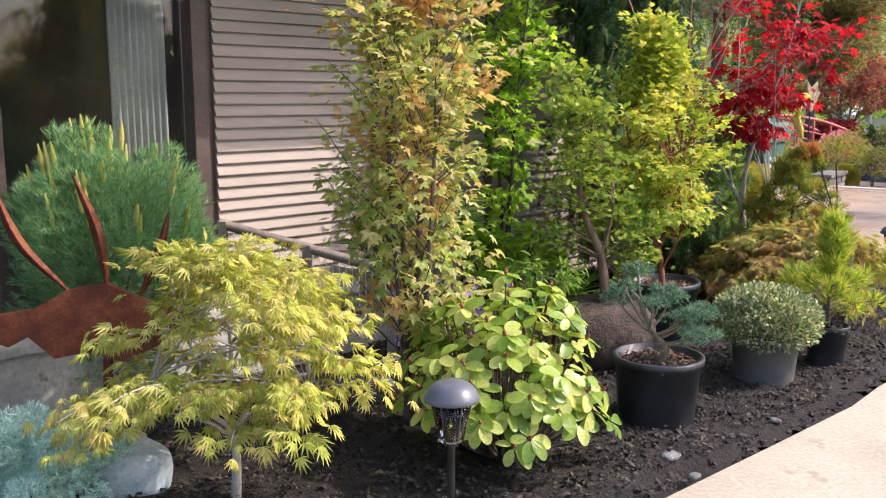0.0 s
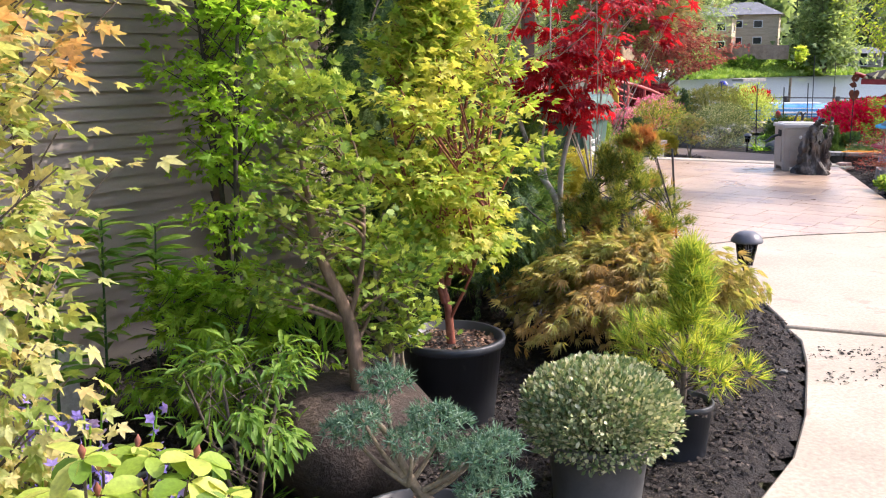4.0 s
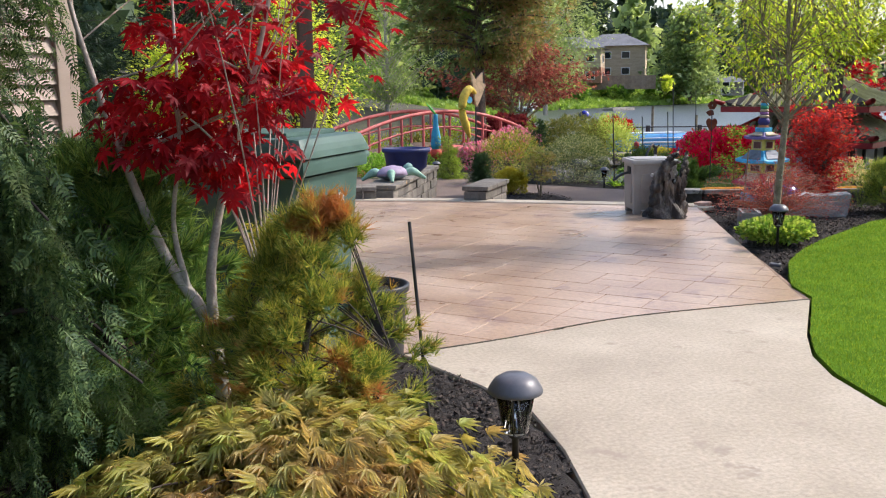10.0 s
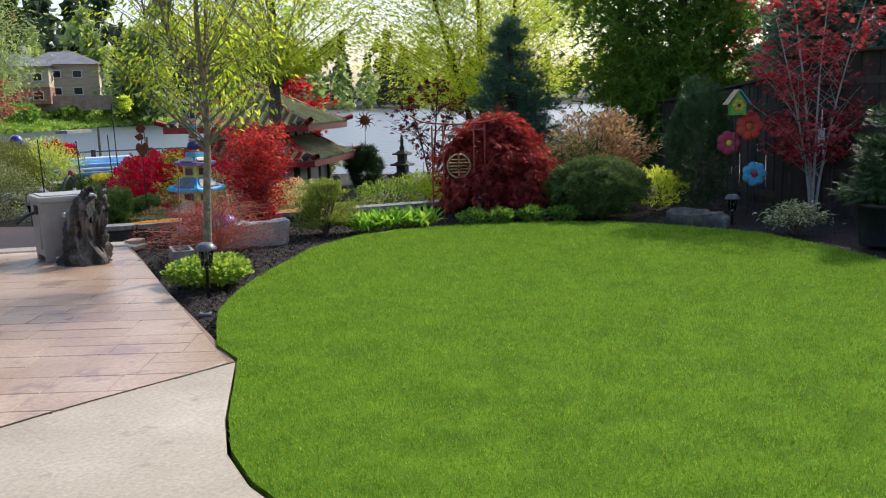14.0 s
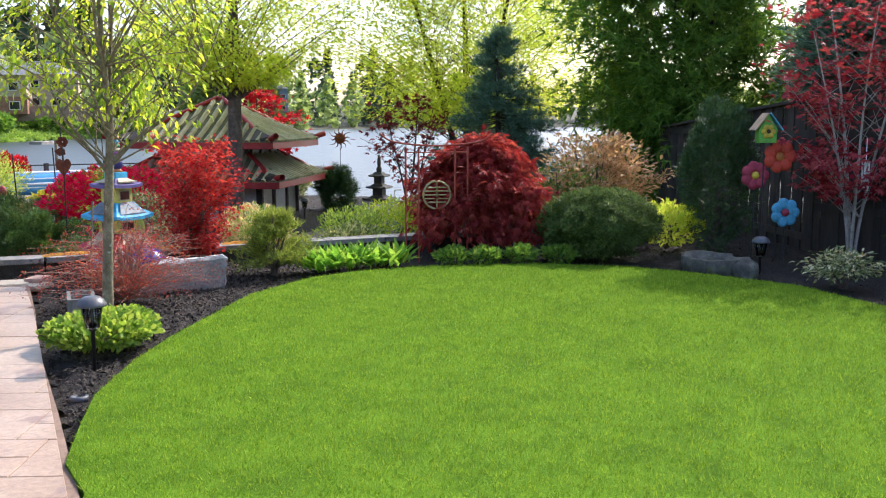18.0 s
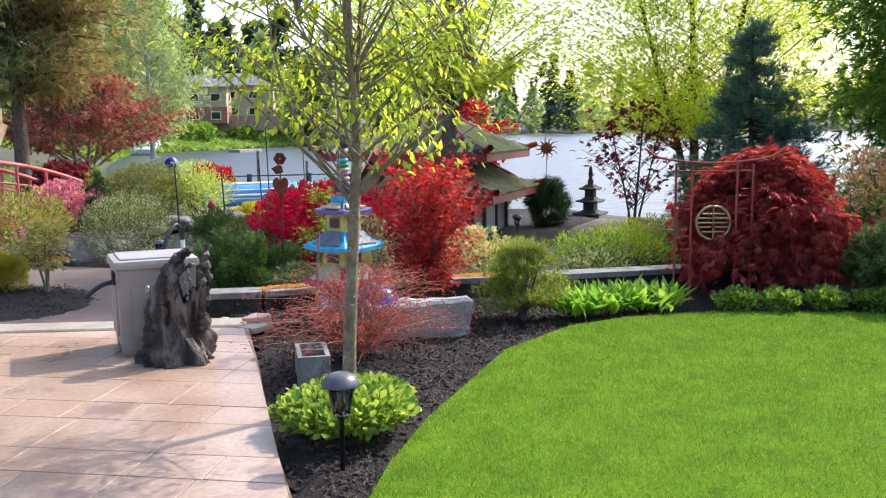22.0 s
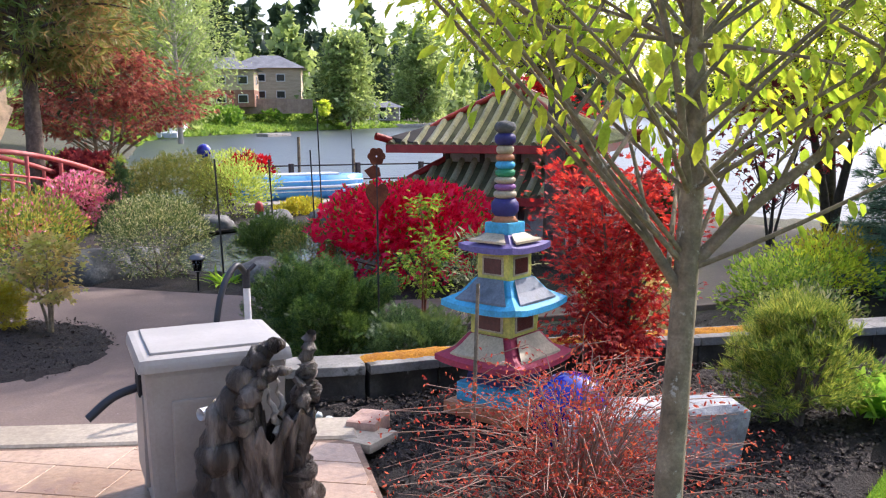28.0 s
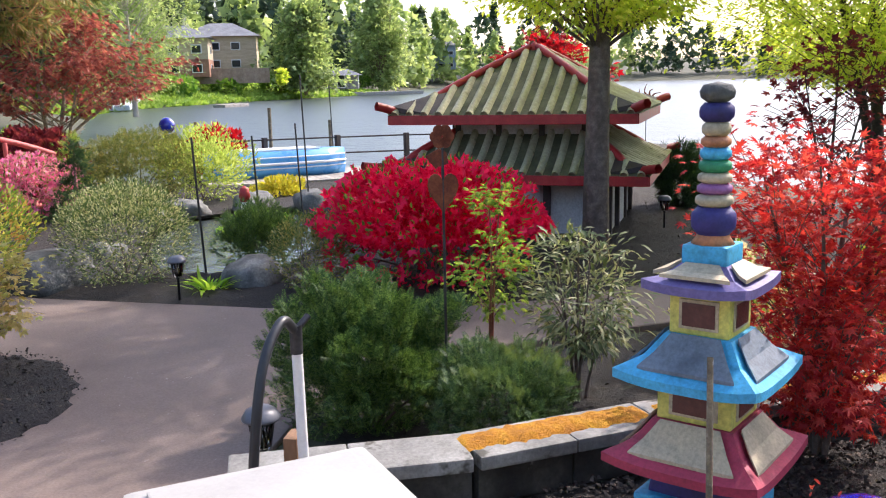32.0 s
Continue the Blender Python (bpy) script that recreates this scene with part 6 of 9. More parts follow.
def boulder(name, label, at, size, mat, seed, rz=0, rough=0.25, group="", category="rock"):
    """A stone: a rounded block pushed about by noise."""
    b = bmesh.new()
    bmesh.ops.create_icosphere(b, subdivisions=3, radius=1)
    for v in b.verts:
        d = v.co.copy()
        k = 1 + rough * noise.noise(d * 1.3 + Vector((seed, 0, 0))) + rough * 0.4 * noise.noise(d * 3.5 + Vector((0, seed, 0)))
        q = Vector([math.copysign(abs(c) ** 0.72, c) for c in d]) * k
        v.co = Vector((q.x * size[0], q.y * size[1], max(q.z, -0.35) * size[2]))
    for f in b.faces:
        f.smooth = True
    return solo(name, b, mat, label, category, (at[0], at[1], at[2] + 0.3 * size[2]), rz, group)


r = np.random.default_rng(3)
for i, (x, y, s) in enumerate(((10.05, 21.85, 0.5), (11.6, 20.5, 0.36), (13.25, 25.5, 0.36), (12.6, 25.2, 0.28), (14.3, 25.3, 0.35), (15.0, 24.6, 0.4), (15.2, 23.9, 0.3), (14.0, 22.3, 0.22), (9.6, 22.4, 0.35), (11.05, 23.0, 0.25), (14.7, 25.8, 0.3))):
    boulder("boulder", "weathered grey boulder round the pond", (x, y, -0.45), (s, s * 0.75, s * 0.6), ROCK, i, r.uniform(0, 180), group="boulders round the pond")

bird = thing("bird_ornament", "white metal bird with a red cap by the pond", "garden ornament", (12.25, 21.75, -0.5), 30)
part("leg", tubes("leg", [rod((0, 0, 0), (0, 0, 0.42), 0.01)], STEEL, 6), None, bird)
part("body", tubes("body", [(bent([(0.12, 0, 0.4), (0.0, 0, 0.44), (-0.08, 0, 0.56), (-0.05, 0, 0.74)], 6), [0.03, 0.075, 0.045, 0.028])], WHITEP, 10), None, bird)
part("cap", lathe([(0.0, 0.9), (0.05, 0.86), (0.065, 0.78), (0.05, 0.72), (0.0, 0.7)], 16, (-0.05, 0, 0)), REDP, bird)

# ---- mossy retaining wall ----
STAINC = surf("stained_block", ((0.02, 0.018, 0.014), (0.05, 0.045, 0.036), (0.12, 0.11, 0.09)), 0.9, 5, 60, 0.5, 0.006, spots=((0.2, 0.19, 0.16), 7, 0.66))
WALL = [(8.62, 15.42), (9.41, 14.97), (10.2, 14.7), (11.02, 14.38), (12.2, 13.78), (13.2, 13.3), (14.6, 12.62), (16.4, 11.9)]
wall_low = thing("retaining_wall", "grey concrete block wall with orange moss on top", "wall", kind="structure")
for i, (p, q) in enumerate(zip(WALL, WALL[1:])):
    d = math.hypot(q[0] - p[0], q[1] - p[1])
    ang = math.degrees(math.atan2(q[1] - p[1], q[0] - p[0]))
    n = max(1, round(d / 0.42))
    for k in range(n):
        u = (k + 0.5) / n
        x, y = p[0] + u * (q[0] - p[0]), p[1] + u * (q[1] - p[1])
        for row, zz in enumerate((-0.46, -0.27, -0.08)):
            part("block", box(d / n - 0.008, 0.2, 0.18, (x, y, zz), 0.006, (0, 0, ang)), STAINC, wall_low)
        part("coping", box(d / n - 0.004, 0.27, 0.055, (x, y, 0.1 - 0.025), 0.01, (0, 0, ang)), GREYC, wall_low)


def moss_strip(p, q, w):
    """A low uneven cushion of moss on the coping."""
    n, m = 40, 7
    d = Vector((q[0] - p[0], q[1] - p[1], 0))
    side = Vector((-d.y, d.x, 0)).normalized()
    V = []
    for i in range(n):
        for j in range(m):
            u, v = i / (n - 1), j / (m - 1) * 2 - 1
            c = Vector((p[0], p[1], 0)) + d * u + side * v * w * (0.85 + 0.3 * noise.noise((i * 0.7, j * 0.1, p[0])))
            edge = max(0.0, (1 - v * v) * min(1, 8 * u, 8 * (1 - u)))
            V.append((c.x, c.y, 0.128 + 0.022 * edge ** 0.5 * (1 + 0.6 * noise.noise((c.x * 25, c.y * 25, 1)))))
    F = [(i * m + j, i * m + j + 1, (i + 1) * m + j + 1, (i + 1) * m + j) for i in range(n - 1) for j in range(m - 1)]
    solo("moss", mesh_np("moss", V, F, MOSS, True), None, "orange moss on the wall's coping", "moss", group="moss on the wall")


moss_strip((9.4, 15.0), (10.2, 14.72), 0.1)
moss_strip((10.24, 14.69), (11.0, 14.4), 0.09)
moss_strip((11.1, 14.35), (11.9, 13.95), 0.07)


# ---- path lights ----
def path_light(at, h, seed=0):
    root = thing("path_light", "black path light with a domed cap and glass jar", "path light", at, 0, "path lights")
    part("stake", lathe([(0.012, 0), (0.012, h - 0.22), (0.022, h - 0.215), (0.026, h - 0.2)], 12), STEEL, root)
    part("jar", lathe([(0.034, h - 0.2), (0.042, h - 0.195), (0.064, h - 0.06), (0.061, h - 0.06), (0.039, h - 0.19), (0.0, h - 0.192)], 24), CLEAR, root)
    part("bulb", lathe([(0.018, h - 0.195), (0.024, h - 0.16), (0.014, h - 0.13), (0, h - 0.128)], 12), WHITEP, root)
    for k in range(6):
        a = k * math.pi / 3
        part("cage_bar", tubes("cage_bar", [rod((0.036 * math.cos(a), 0.036 * math.sin(a), h - 0.2), (0.068 * math.cos(a), 0.068 * math.sin(a), h - 0.055), 0.003)], STEEL, 5), None, root)
    part("cap", lathe([(0.055, h - 0.06), (0.088, h - 0.062), (0.09, h - 0.055), (0.086, h - 0.045), (0.07, h - 0.02), (0.045, h - 0.004), (0, h)], 32), LAMPCAP, root)
    return root


for x, y, z, h in ((0.02, 2.8, 0, 0.64), (3.27, 6.68, 0, 0.6), (7.77, 11.22, -0.08, 0.5), (14.05, 9.45, -0.06, 0.38), (10.7, 20.3, -0.42, 0.42), (9.12, 16.05, -0.42, 0.5), (17.0, 19.5, -0.5, 0.5), (8.0, 22.7, -0.45, 0.5)):
    path_light((x, y, z), h)
for x, y in ((7.42, 10.78), (8.9, 22.9)):
    solo("spot_light", lathe([(0.05, 0), (0.05, 0.03), (0.035, 0.035), (0.03, 0.02), (0, 0.02)], 20), LAMPCAP, "small round ground light", "ground light", (x, y, gz(x, y) + 0.06))

# ---- storage box, driftwood ----
TAUPE = surf("taupe_resin", ((0.3, 0.27, 0.238), (0.345, 0.315, 0.28), (0.39, 0.36, 0.325)), 0.5, 5, 80, 0.1, 0.002, speck=0.15)
LIDC = surf("pale_resin", ((0.33, 0.315, 0.29), (0.39, 0.375, 0.35), (0.45, 0.435, 0.41)), 0.5, 4, 80, 0.1, 0.002, spots=((0.62, 0.52, 0.3), 6, 0.72), speck=0.15)
chest = thing("hose_box", "taupe resin hose-reel box on the patio", "storage box", (8.035, 14.02, 0.0), -15)
part("body", box(0.5, 0.46, 0.56, (0, 0, 0.05), 0.025, taper=1.06), TAUPE, chest)
for sx in (-1, 1):
    for sy in (-1, 1):
        part("foot", box(0.09, 0.09, 0.07, (sx * 0.2, sy * 0.185, 0.0), 0.012), TAUPE, chest)
part("front_panel", box(0.34, 0.02, 0.36, (0, -0.238, 0.13), 0.008), TAUPE, chest)
part("side_panel", box(0.02, 0.3, 0.36, (-0.258, 0, 0.13), 0.008), TAUPE, chest)
part("side_slot", box(0.02, 0.14, 0.09, (-0.266, -0.05, 0.48), 0.006), surf("slot_dark", ((0.01, 0.01, 0.01), (0.015, 0.015, 0.015), (0.02, 0.02, 0.02)), 0.8), chest)
lid = part("lid", box(0.58, 0.54, 0.055, (0, 0, 0.605), 0.022, taper=0.97), LIDC, chest, "pale weathered lid")
part("lid_panel", box(0.47, 0.42, 0.014, (0, 0.01, 0.656), 0.006), LIDC, lid)
part("spigot", tubes("spigot", [rod((0.06, -0.24, 0.52), (0.06, -0.36, 0.5), 0.018), rod((0.06, -0.36, 0.5), (-0.02, -0.42, 0.49), 0.02), rod((-0.02, -0.42, 0.49), (-0.1, -0.46, 0.495), 0.023)], WHITEP, 12), None, chest, "white plastic crank handle")
part("hose", tubes("hose", [(bent([(-0.25, -0.02, 0.5), (-0.36, -0.03, 0.47), (-0.46, -0.05, 0.4)], 8), [0.017, 0.017])], BLACKP, 10), None, chest, "short black hose")

DRIFT = surf("driftwood", ((0.01, 0.008, 0.007), (0.05, 0.038, 0.03), (0.36, 0.32, 0.28)), 0.42, 9, 50, 1.0, 0.03, stretch=(1, 1, 0.2))

DRIFT_PALE = surf("driftwood_silver", ((0.2, 0.18, 0.16), (0.4, 0.37, 0.33), (0.6, 0.57, 0.52)), 0.5, 9, 50, 0.6, 0.02, stretch=(1, 1, 0.2))


def driftwood(at):
    """A hollow, twisted stump: a fluted, noise-carved trunk with horns."""
    b = bmesh.new()
    seg, rings = 72, 60
    grid = []
    for j in range(rings + 1):
        u = j / rings
        row = []
        for i in range(seg):
            a = 2 * math.pi * i / seg
            w = a + 1.3 * u
            rad = 0.1 * (1 - u) ** 3 + 0.155 - 0.05 * u + 0.03 * math.sin(6.5 * u + 0.6)
            f = 0.55 * noise.noise((math.cos(w) * 1.5, math.sin(w) * 1.5, u * 1.6)) + 0.28 * noise.noise((math.cos(w) * 4, math.sin(w) * 4, u * 2.2)) + 0.13 * noise.noise((math.cos(w) * 11, math.sin(w) * 11, u * 5))
            rad *= 1 + f
            tear = max(0, u - 0.35) * (0.48 * noise.noise((math.cos(w) * 1.7, math.sin(w) * 1.7, 5)) + 0.3 * noise.noise((math.cos(w) * 5, math.sin(w) * 5, 8)))
            row.append(b.verts.new((rad * math.cos(a) + 0.09 * u * u + 0.03 * math.sin(6 * u), rad * math.sin(a) * 0.8, max(0.0, 0.47 * u + 0.45 * tear))))
        grid.append(row)
    for p, q in zip(grid, grid[1:]):
        for i in range(seg):
            b.faces.new((p[i], p[(i + 1) % seg], q[(i + 1) % seg], q[i])).smooth = True
    b.faces.new(grid[0][::-1])
    low = [b.verts.new((v.co.x * 0.6 + 0.03, v.co.y * 0.55, max(v.co.z - 0.25, 0.1))) for v in grid[-1]]
    for i in range(seg):
        b.faces.new((grid[-1][i], grid[-1][(i + 1) % seg], low[(i + 1) % seg], low[i]))
    b.faces.new(low)
    root = thing("driftwood_stump", "dark twisted driftwood stump standing on the patio", "driftwood", at, -26)
    part("stump", b, DRIFT, root)
    arms = (("arm", [(-0.13, -0.02, 0.18), (-0.15, -0.02, 0.36), (-0.1, -0.02, 0.52), (-0.02, -0.02, 0.65), (0.04, -0.02, 0.72), (0.1, -0.03, 0.745)], 0.085, DRIFT),
            ("arm", [(-0.07, -0.06, 0.46), (-0.02, -0.07, 0.58), (0.05, -0.07, 0.645), (0.12, -0.08, 0.655)], 0.05, DRIFT),
            ("horn", [(0.13, 0, 0.24), (0.15, 0, 0.42), (0.19, 0, 0.56), (0.19, 0, 0.66), (0.205, 0, 0.77)], 0.075, DRIFT),
            ("horn", [(0.15, -0.03, 0.4), (0.17, -0.04, 0.54), (0.15, -0.04, 0.62)], 0.04, DRIFT),
            ("splinter", [(0.08, -0.05, 0.38), (0.06, -0.05, 0.5), (0.02, -0.04, 0.64)], 0.02, DRIFT_PALE),
            ("splinter", [(0.1, -0.02, 0.38), (0.09, -0.02, 0.52), (0.06, -0.01, 0.66)], 0.018, DRIFT_PALE),
            ("root", [(-0.13, -0.05, 0.0), (-0.2, -0.08, 0.2), (-0.2, -0.08, 0.33)], 0.07, DRIFT))
    for nm, pts, r0, mat in arms:
        line = bent(pts, 8)
        k = np.arange(len(line))
        line = line + 0.008 * np.stack([np.sin(k * 1.7), np.cos(k * 1.3), 0 * k], -1)
        part(nm, tubes(nm, [(line, r0 * (1 - 0.75 * np.linspace(0, 1, len(line)) ** 1.1) * (1 + 0.14 * np.sin(k * 0.9 + 1)))], mat, 12), None, root)


driftwood((8.0, 13.52, 0))
bpy.data.objects["driftwood_stump"].scale = (0.95, 0.95, 1.0)

# ---- painted lantern ----
def paint(name, c, dark=0.6):
    return surf(name, (tuple(v * dark for v in c), c, tuple(min(1, v * 1.15) for v in c)), 0.6, 9, 70, 0.25, 0.004, spots=(tuple(v * 0.35 for v in c), 13, 0.7))


P_BLUE, P_YEL, P_PURP, P_NAVY, P_RED, P_CREAM = paint("paint_sky_blue", (0.06, 0.42, 0.68)), paint("paint_yellow", (0.68, 0.62, 0.14)), paint("paint_purple", (0.16, 0.13, 0.32)), paint("paint_navy", (0.035, 0.03, 0.16)), paint("paint_crimson", (0.4, 0.04, 0.08)), paint("paint_sand", (0.5, 0.42, 0.28))
P_TERRA, P_GREEN, P_MAUVE, P_SLATE = paint("paint_terracotta", (0.5, 0.2, 0.09)), paint("paint_green", (0.03, 0.26, 0.12)), paint("paint_mauve", (0.3, 0.12, 0.3)), paint("paint_slate", (0.16, 0.2, 0.24))


def flared_roof(w, w2, z0, z1, th=0.03, at=(0, 0)):
    """A four-sided roof with upturned corners and a thick rim."""
    b = bmesh.new()
    n = 9
    rows = []
    for lvl, (s, z, lift) in enumerate(((w, z0, 0.02), (w, z0 + th, 0.02), ((w + w2) / 2 * 0.93, (z0 + z1) / 2 + th * 0.2, 0.004), (w2, z1, 0))):
        row = []
        for side in range(4):
            for k in range(n):
                u = k / n * 2 - 1
                p = {0: (u, -1), 1: (1, u), 2: (-u, 1), 3: (-1, -u)}[side]
                row.append(b.verts.new((at[0] + p[0] * s / 2, at[1] + p[1] * s / 2, z + lift * w * 2.2 * abs(u) ** 3)))
        rows.append(row)
    m = 4 * n
    for p, q in zip(rows, rows[1:]):
        for i in range(m):
            b.faces.new((p[i], p[(i + 1) % m], q[(i + 1) % m], q[i]))
    b.faces.new(rows[0][::-1])
    b.faces.new(rows[-1])
    bmesh.ops.recalc_face_normals(b, faces=b.faces)
    return b


def painted_lantern(at, rz):
    root = thing("garden_pagoda", "concrete pagoda lantern painted in bright colours", "garden ornament", at, rz)
    part("plinth", box(0.46, 0.46, 0.07, (0, 0, 0), 0.015), P_TERRA, root)
    part("base_block", box(0.36, 0.36, 0.1, (0, 0, 0.07), 0.012), P_BLUE, root)
    part("pedestal", box(0.29, 0.29, 0.12, (0, 0, 0.17), 0.012, taper=0.88), P_NAVY, root)
    tiers = ((0.52, 0.27, 0.27, 0.43, P_RED, P_CREAM, 0.25, 0.44, 0.56), (0.47, 0.22, 0.56, 0.72, P_BLUE, P_SLATE, 0.2, 0.73, 0.86), (0.34, 0.15, 0.86, 0.95, P_PURP, P_CREAM, 0.0, 0, 0))
    for w, w2, z0, z1, m, m2, bw, b0, b1 in tiers:
        roof = part("roof", flared_roof(w, w2, z0, z1), m, root)
        slope = math.degrees(math.atan2(z1 - z0 - 0.035, (w - w2) / 2))
        for k in range(4):
            b = bmesh.new()
            y0, y1 = -w / 2 * 0.9, -w2 / 2 * 1.12
            f0, f1 = 0.34 * w, 0.34 * w2 * 1.1
            zz0, zz1 = z0 + 0.052, z1 - 0.006
            ym, zm, fm = (y0 + y1) / 2, (zz0 + zz1) / 2 - 0.012, (f0 + f1) / 2
            vs = [b.verts.new(p) for p in ((-f0, y0, zz0), (f0, y0, zz0), (fm, ym, zm + 0.004), (-fm, ym, zm + 0.004), (f1, y1, zz1), (-f1, y1, zz1))]
            b.faces.new((vs[0], vs[1], vs[2], vs[3]))
            b.faces.new((vs[3], vs[2], vs[4], vs[5]))
            res = bmesh.ops.extrude_face_region(b, geom=list(b.faces))
            for v in res["geom"]:
                if isinstance(v, bmesh.types.BMVert):
                    v.co.z += 0.012
            b.transform(pose(0, 0, 0, 0, 0, 90 * k))
            bmesh.ops.recalc_face_normals(b, faces=b.faces)
            part("roof_panel", b, m2, roof)
        if bw:
            bodyp = part("body", box(bw, bw, b1 - b0 + 0.02, (0, 0, b0 - 0.01), 0.008), P_YEL, root)
            for k in range(4):
                part("window", box(bw * 0.55, 0.012, (b1 - b0) * 0.6, (0, 0, 0), 0.003), surf("window_dark_red", ((0.05, 0.012, 0.01), (0.1, 0.025, 0.02), (0.16, 0.05, 0.04)), 0.4), bodyp).matrix_local = pose(0, 0, b0 + 0.02, 0, 0, 90 * k) @ pose(0, -bw / 2 - 0.002, 0)
                part("window_frame", box(bw * 0.66, 0.008, (b1 - b0) * 0.76, (0, 0, 0), 0.003), P_CREAM, bodyp).matrix_local = pose(0, 0, b0 + 0.01, 0, 0, 90 * k) @ pose(0, -bw / 2 - 0.001, 0)
    part("neck", box(0.15, 0.15, 0.065, (0, 0, 0.945), 0.01), P_BLUE, root)
    part("collar", lathe([(0.07, 1.01), (0.055, 1.03), (0.05, 1.045)], 20), P_TERRA, root)
    z = 1.04
    for nm, rr, hh, m in (("ball", 0.072, 0.09, P_NAVY), ("ring", 0.06, 0.04, P_CREAM), ("ring", 0.056, 0.035, P_MAUVE), ("ring", 0.055, 0.035, P_CREAM), ("ring", 0.052, 0.04, P_GREEN), ("ring", 0.05, 0.04, P_BLUE), ("ring", 0.048, 0.035, P_TERRA), ("ring", 0.046, 0.045, P_CREAM), ("ring", 0.055, 0.06, P_NAVY)):
        part(nm, lathe([(rr * 0.72, z), (rr * 0.97, z + hh * 0.25), (rr, z + hh * 0.5), (rr * 0.97, z + hh * 0.75), (rr * 0.72, z + hh)], 22), m, root)
        z += hh
    part("finial_stone", lathe([(0.03, z), (0.052, z + 0.015), (0.056, z + 0.035), (0.045, z + 0.055), (0, z + 0.065)], 20), ROCK, root)


painted_lantern((9.725, 14.113, -0.02), 12)

spade = thing("hand_spade", "lime-green hand spade standing behind the pagoda", "spade", (10.04, 14.28, 0.0), -38)
part("blade", lathe([(0.0, 0.3), (0.03, 0.31), (0.062, 0.37), (0.07, 0.44), (0.055, 0.5), (0.02, 0.54), (0.0, 0.545)], 20, scale=(1, 0.18, 1)), paint("paint_lime", (0.5, 0.6, 0.12)), spade)
part("shaft", tubes("shaft", [rod((0, 0, 0.0), (0, 0, 0.32), 0.008), rod((0, 0, 0.53), (-0.09, 0, 0.68), 0.011)], P_SLATE, 8), None, spade)

# ---- tea house ----
ROOFC = surf("weathered_roof_ribs", ((0.26, 0.24, 0.14), (0.4, 0.37, 0.235), (0.55, 0.51, 0.36)), 0.85, 1.6, 26, 0.4, 0.01, spots=((0.17, 0.17, 0.08), 3.5, 0.6))
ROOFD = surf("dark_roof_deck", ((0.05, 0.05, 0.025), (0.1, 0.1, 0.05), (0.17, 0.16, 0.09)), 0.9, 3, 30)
PALEW = surf("pale_wall", ((0.42, 0.42, 0.42), (0.52, 0.52, 0.52), (0.6, 0.6, 0.6)), 0.7, 2, 40)
DARKW = surf("dark_timber", ((0.03, 0.022, 0.02), (0.05, 0.038, 0.034), (0.08, 0.06, 0.055)), 0.7, 4, 40)


def corrugated(a, b, c, d, pitch=0.19):
    """A slope between an eave a-b and a ridge or curb d-c: a dark deck with pale half-round ribs running down it."""
    a, b, c, d = map(Vector, (a, b, c, d))
    n = max(4, int((b - a).length / pitch))
    nor = (b - a).cross(d - a).normalized()
    side = (b - a).normalized()
    run = (d - a).dot(side) / (b - a).length
    climb = d - a - side * (d - a).dot(side)

    def sag(v):
        return nor * -0.035 * math.sin(math.pi * v)
    V = [a.lerp(b, u).lerp(d.lerp(c, u), v) + sag(v) for u in (0.0, 1.0) for v in (0.0, 0.33, 0.66, 1.0)]
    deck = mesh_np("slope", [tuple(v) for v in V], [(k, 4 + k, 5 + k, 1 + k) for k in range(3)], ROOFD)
    ribs = []
    for i in range(n):
        u = (i + 0.5) / n
        top = min(1.0, min(u, 1 - u) / max(run, 1e-4))
        R, F = [], []
        for k in range(5):
            v = top * k / 4
            mid = a.lerp(b, u) + climb * v + sag(v) + nor * 0.004
            R += [tuple(mid + side * w + nor * h) for w, h in ((-0.05, 0.0), (-0.033, 0.04), (0.0, 0.055), (0.033, 0.04), (0.05, 0.0))]
        F = [(k * 5 + m, k * 5 + m + 1, k * 5 + m + 6, k * 5 + m + 5) for k in range(4) for m in range(4)] + [(0, 1, 3, 4)]
        ribs.append(mesh_np("rib", R, F, ROOFC))
    return deck, ribs


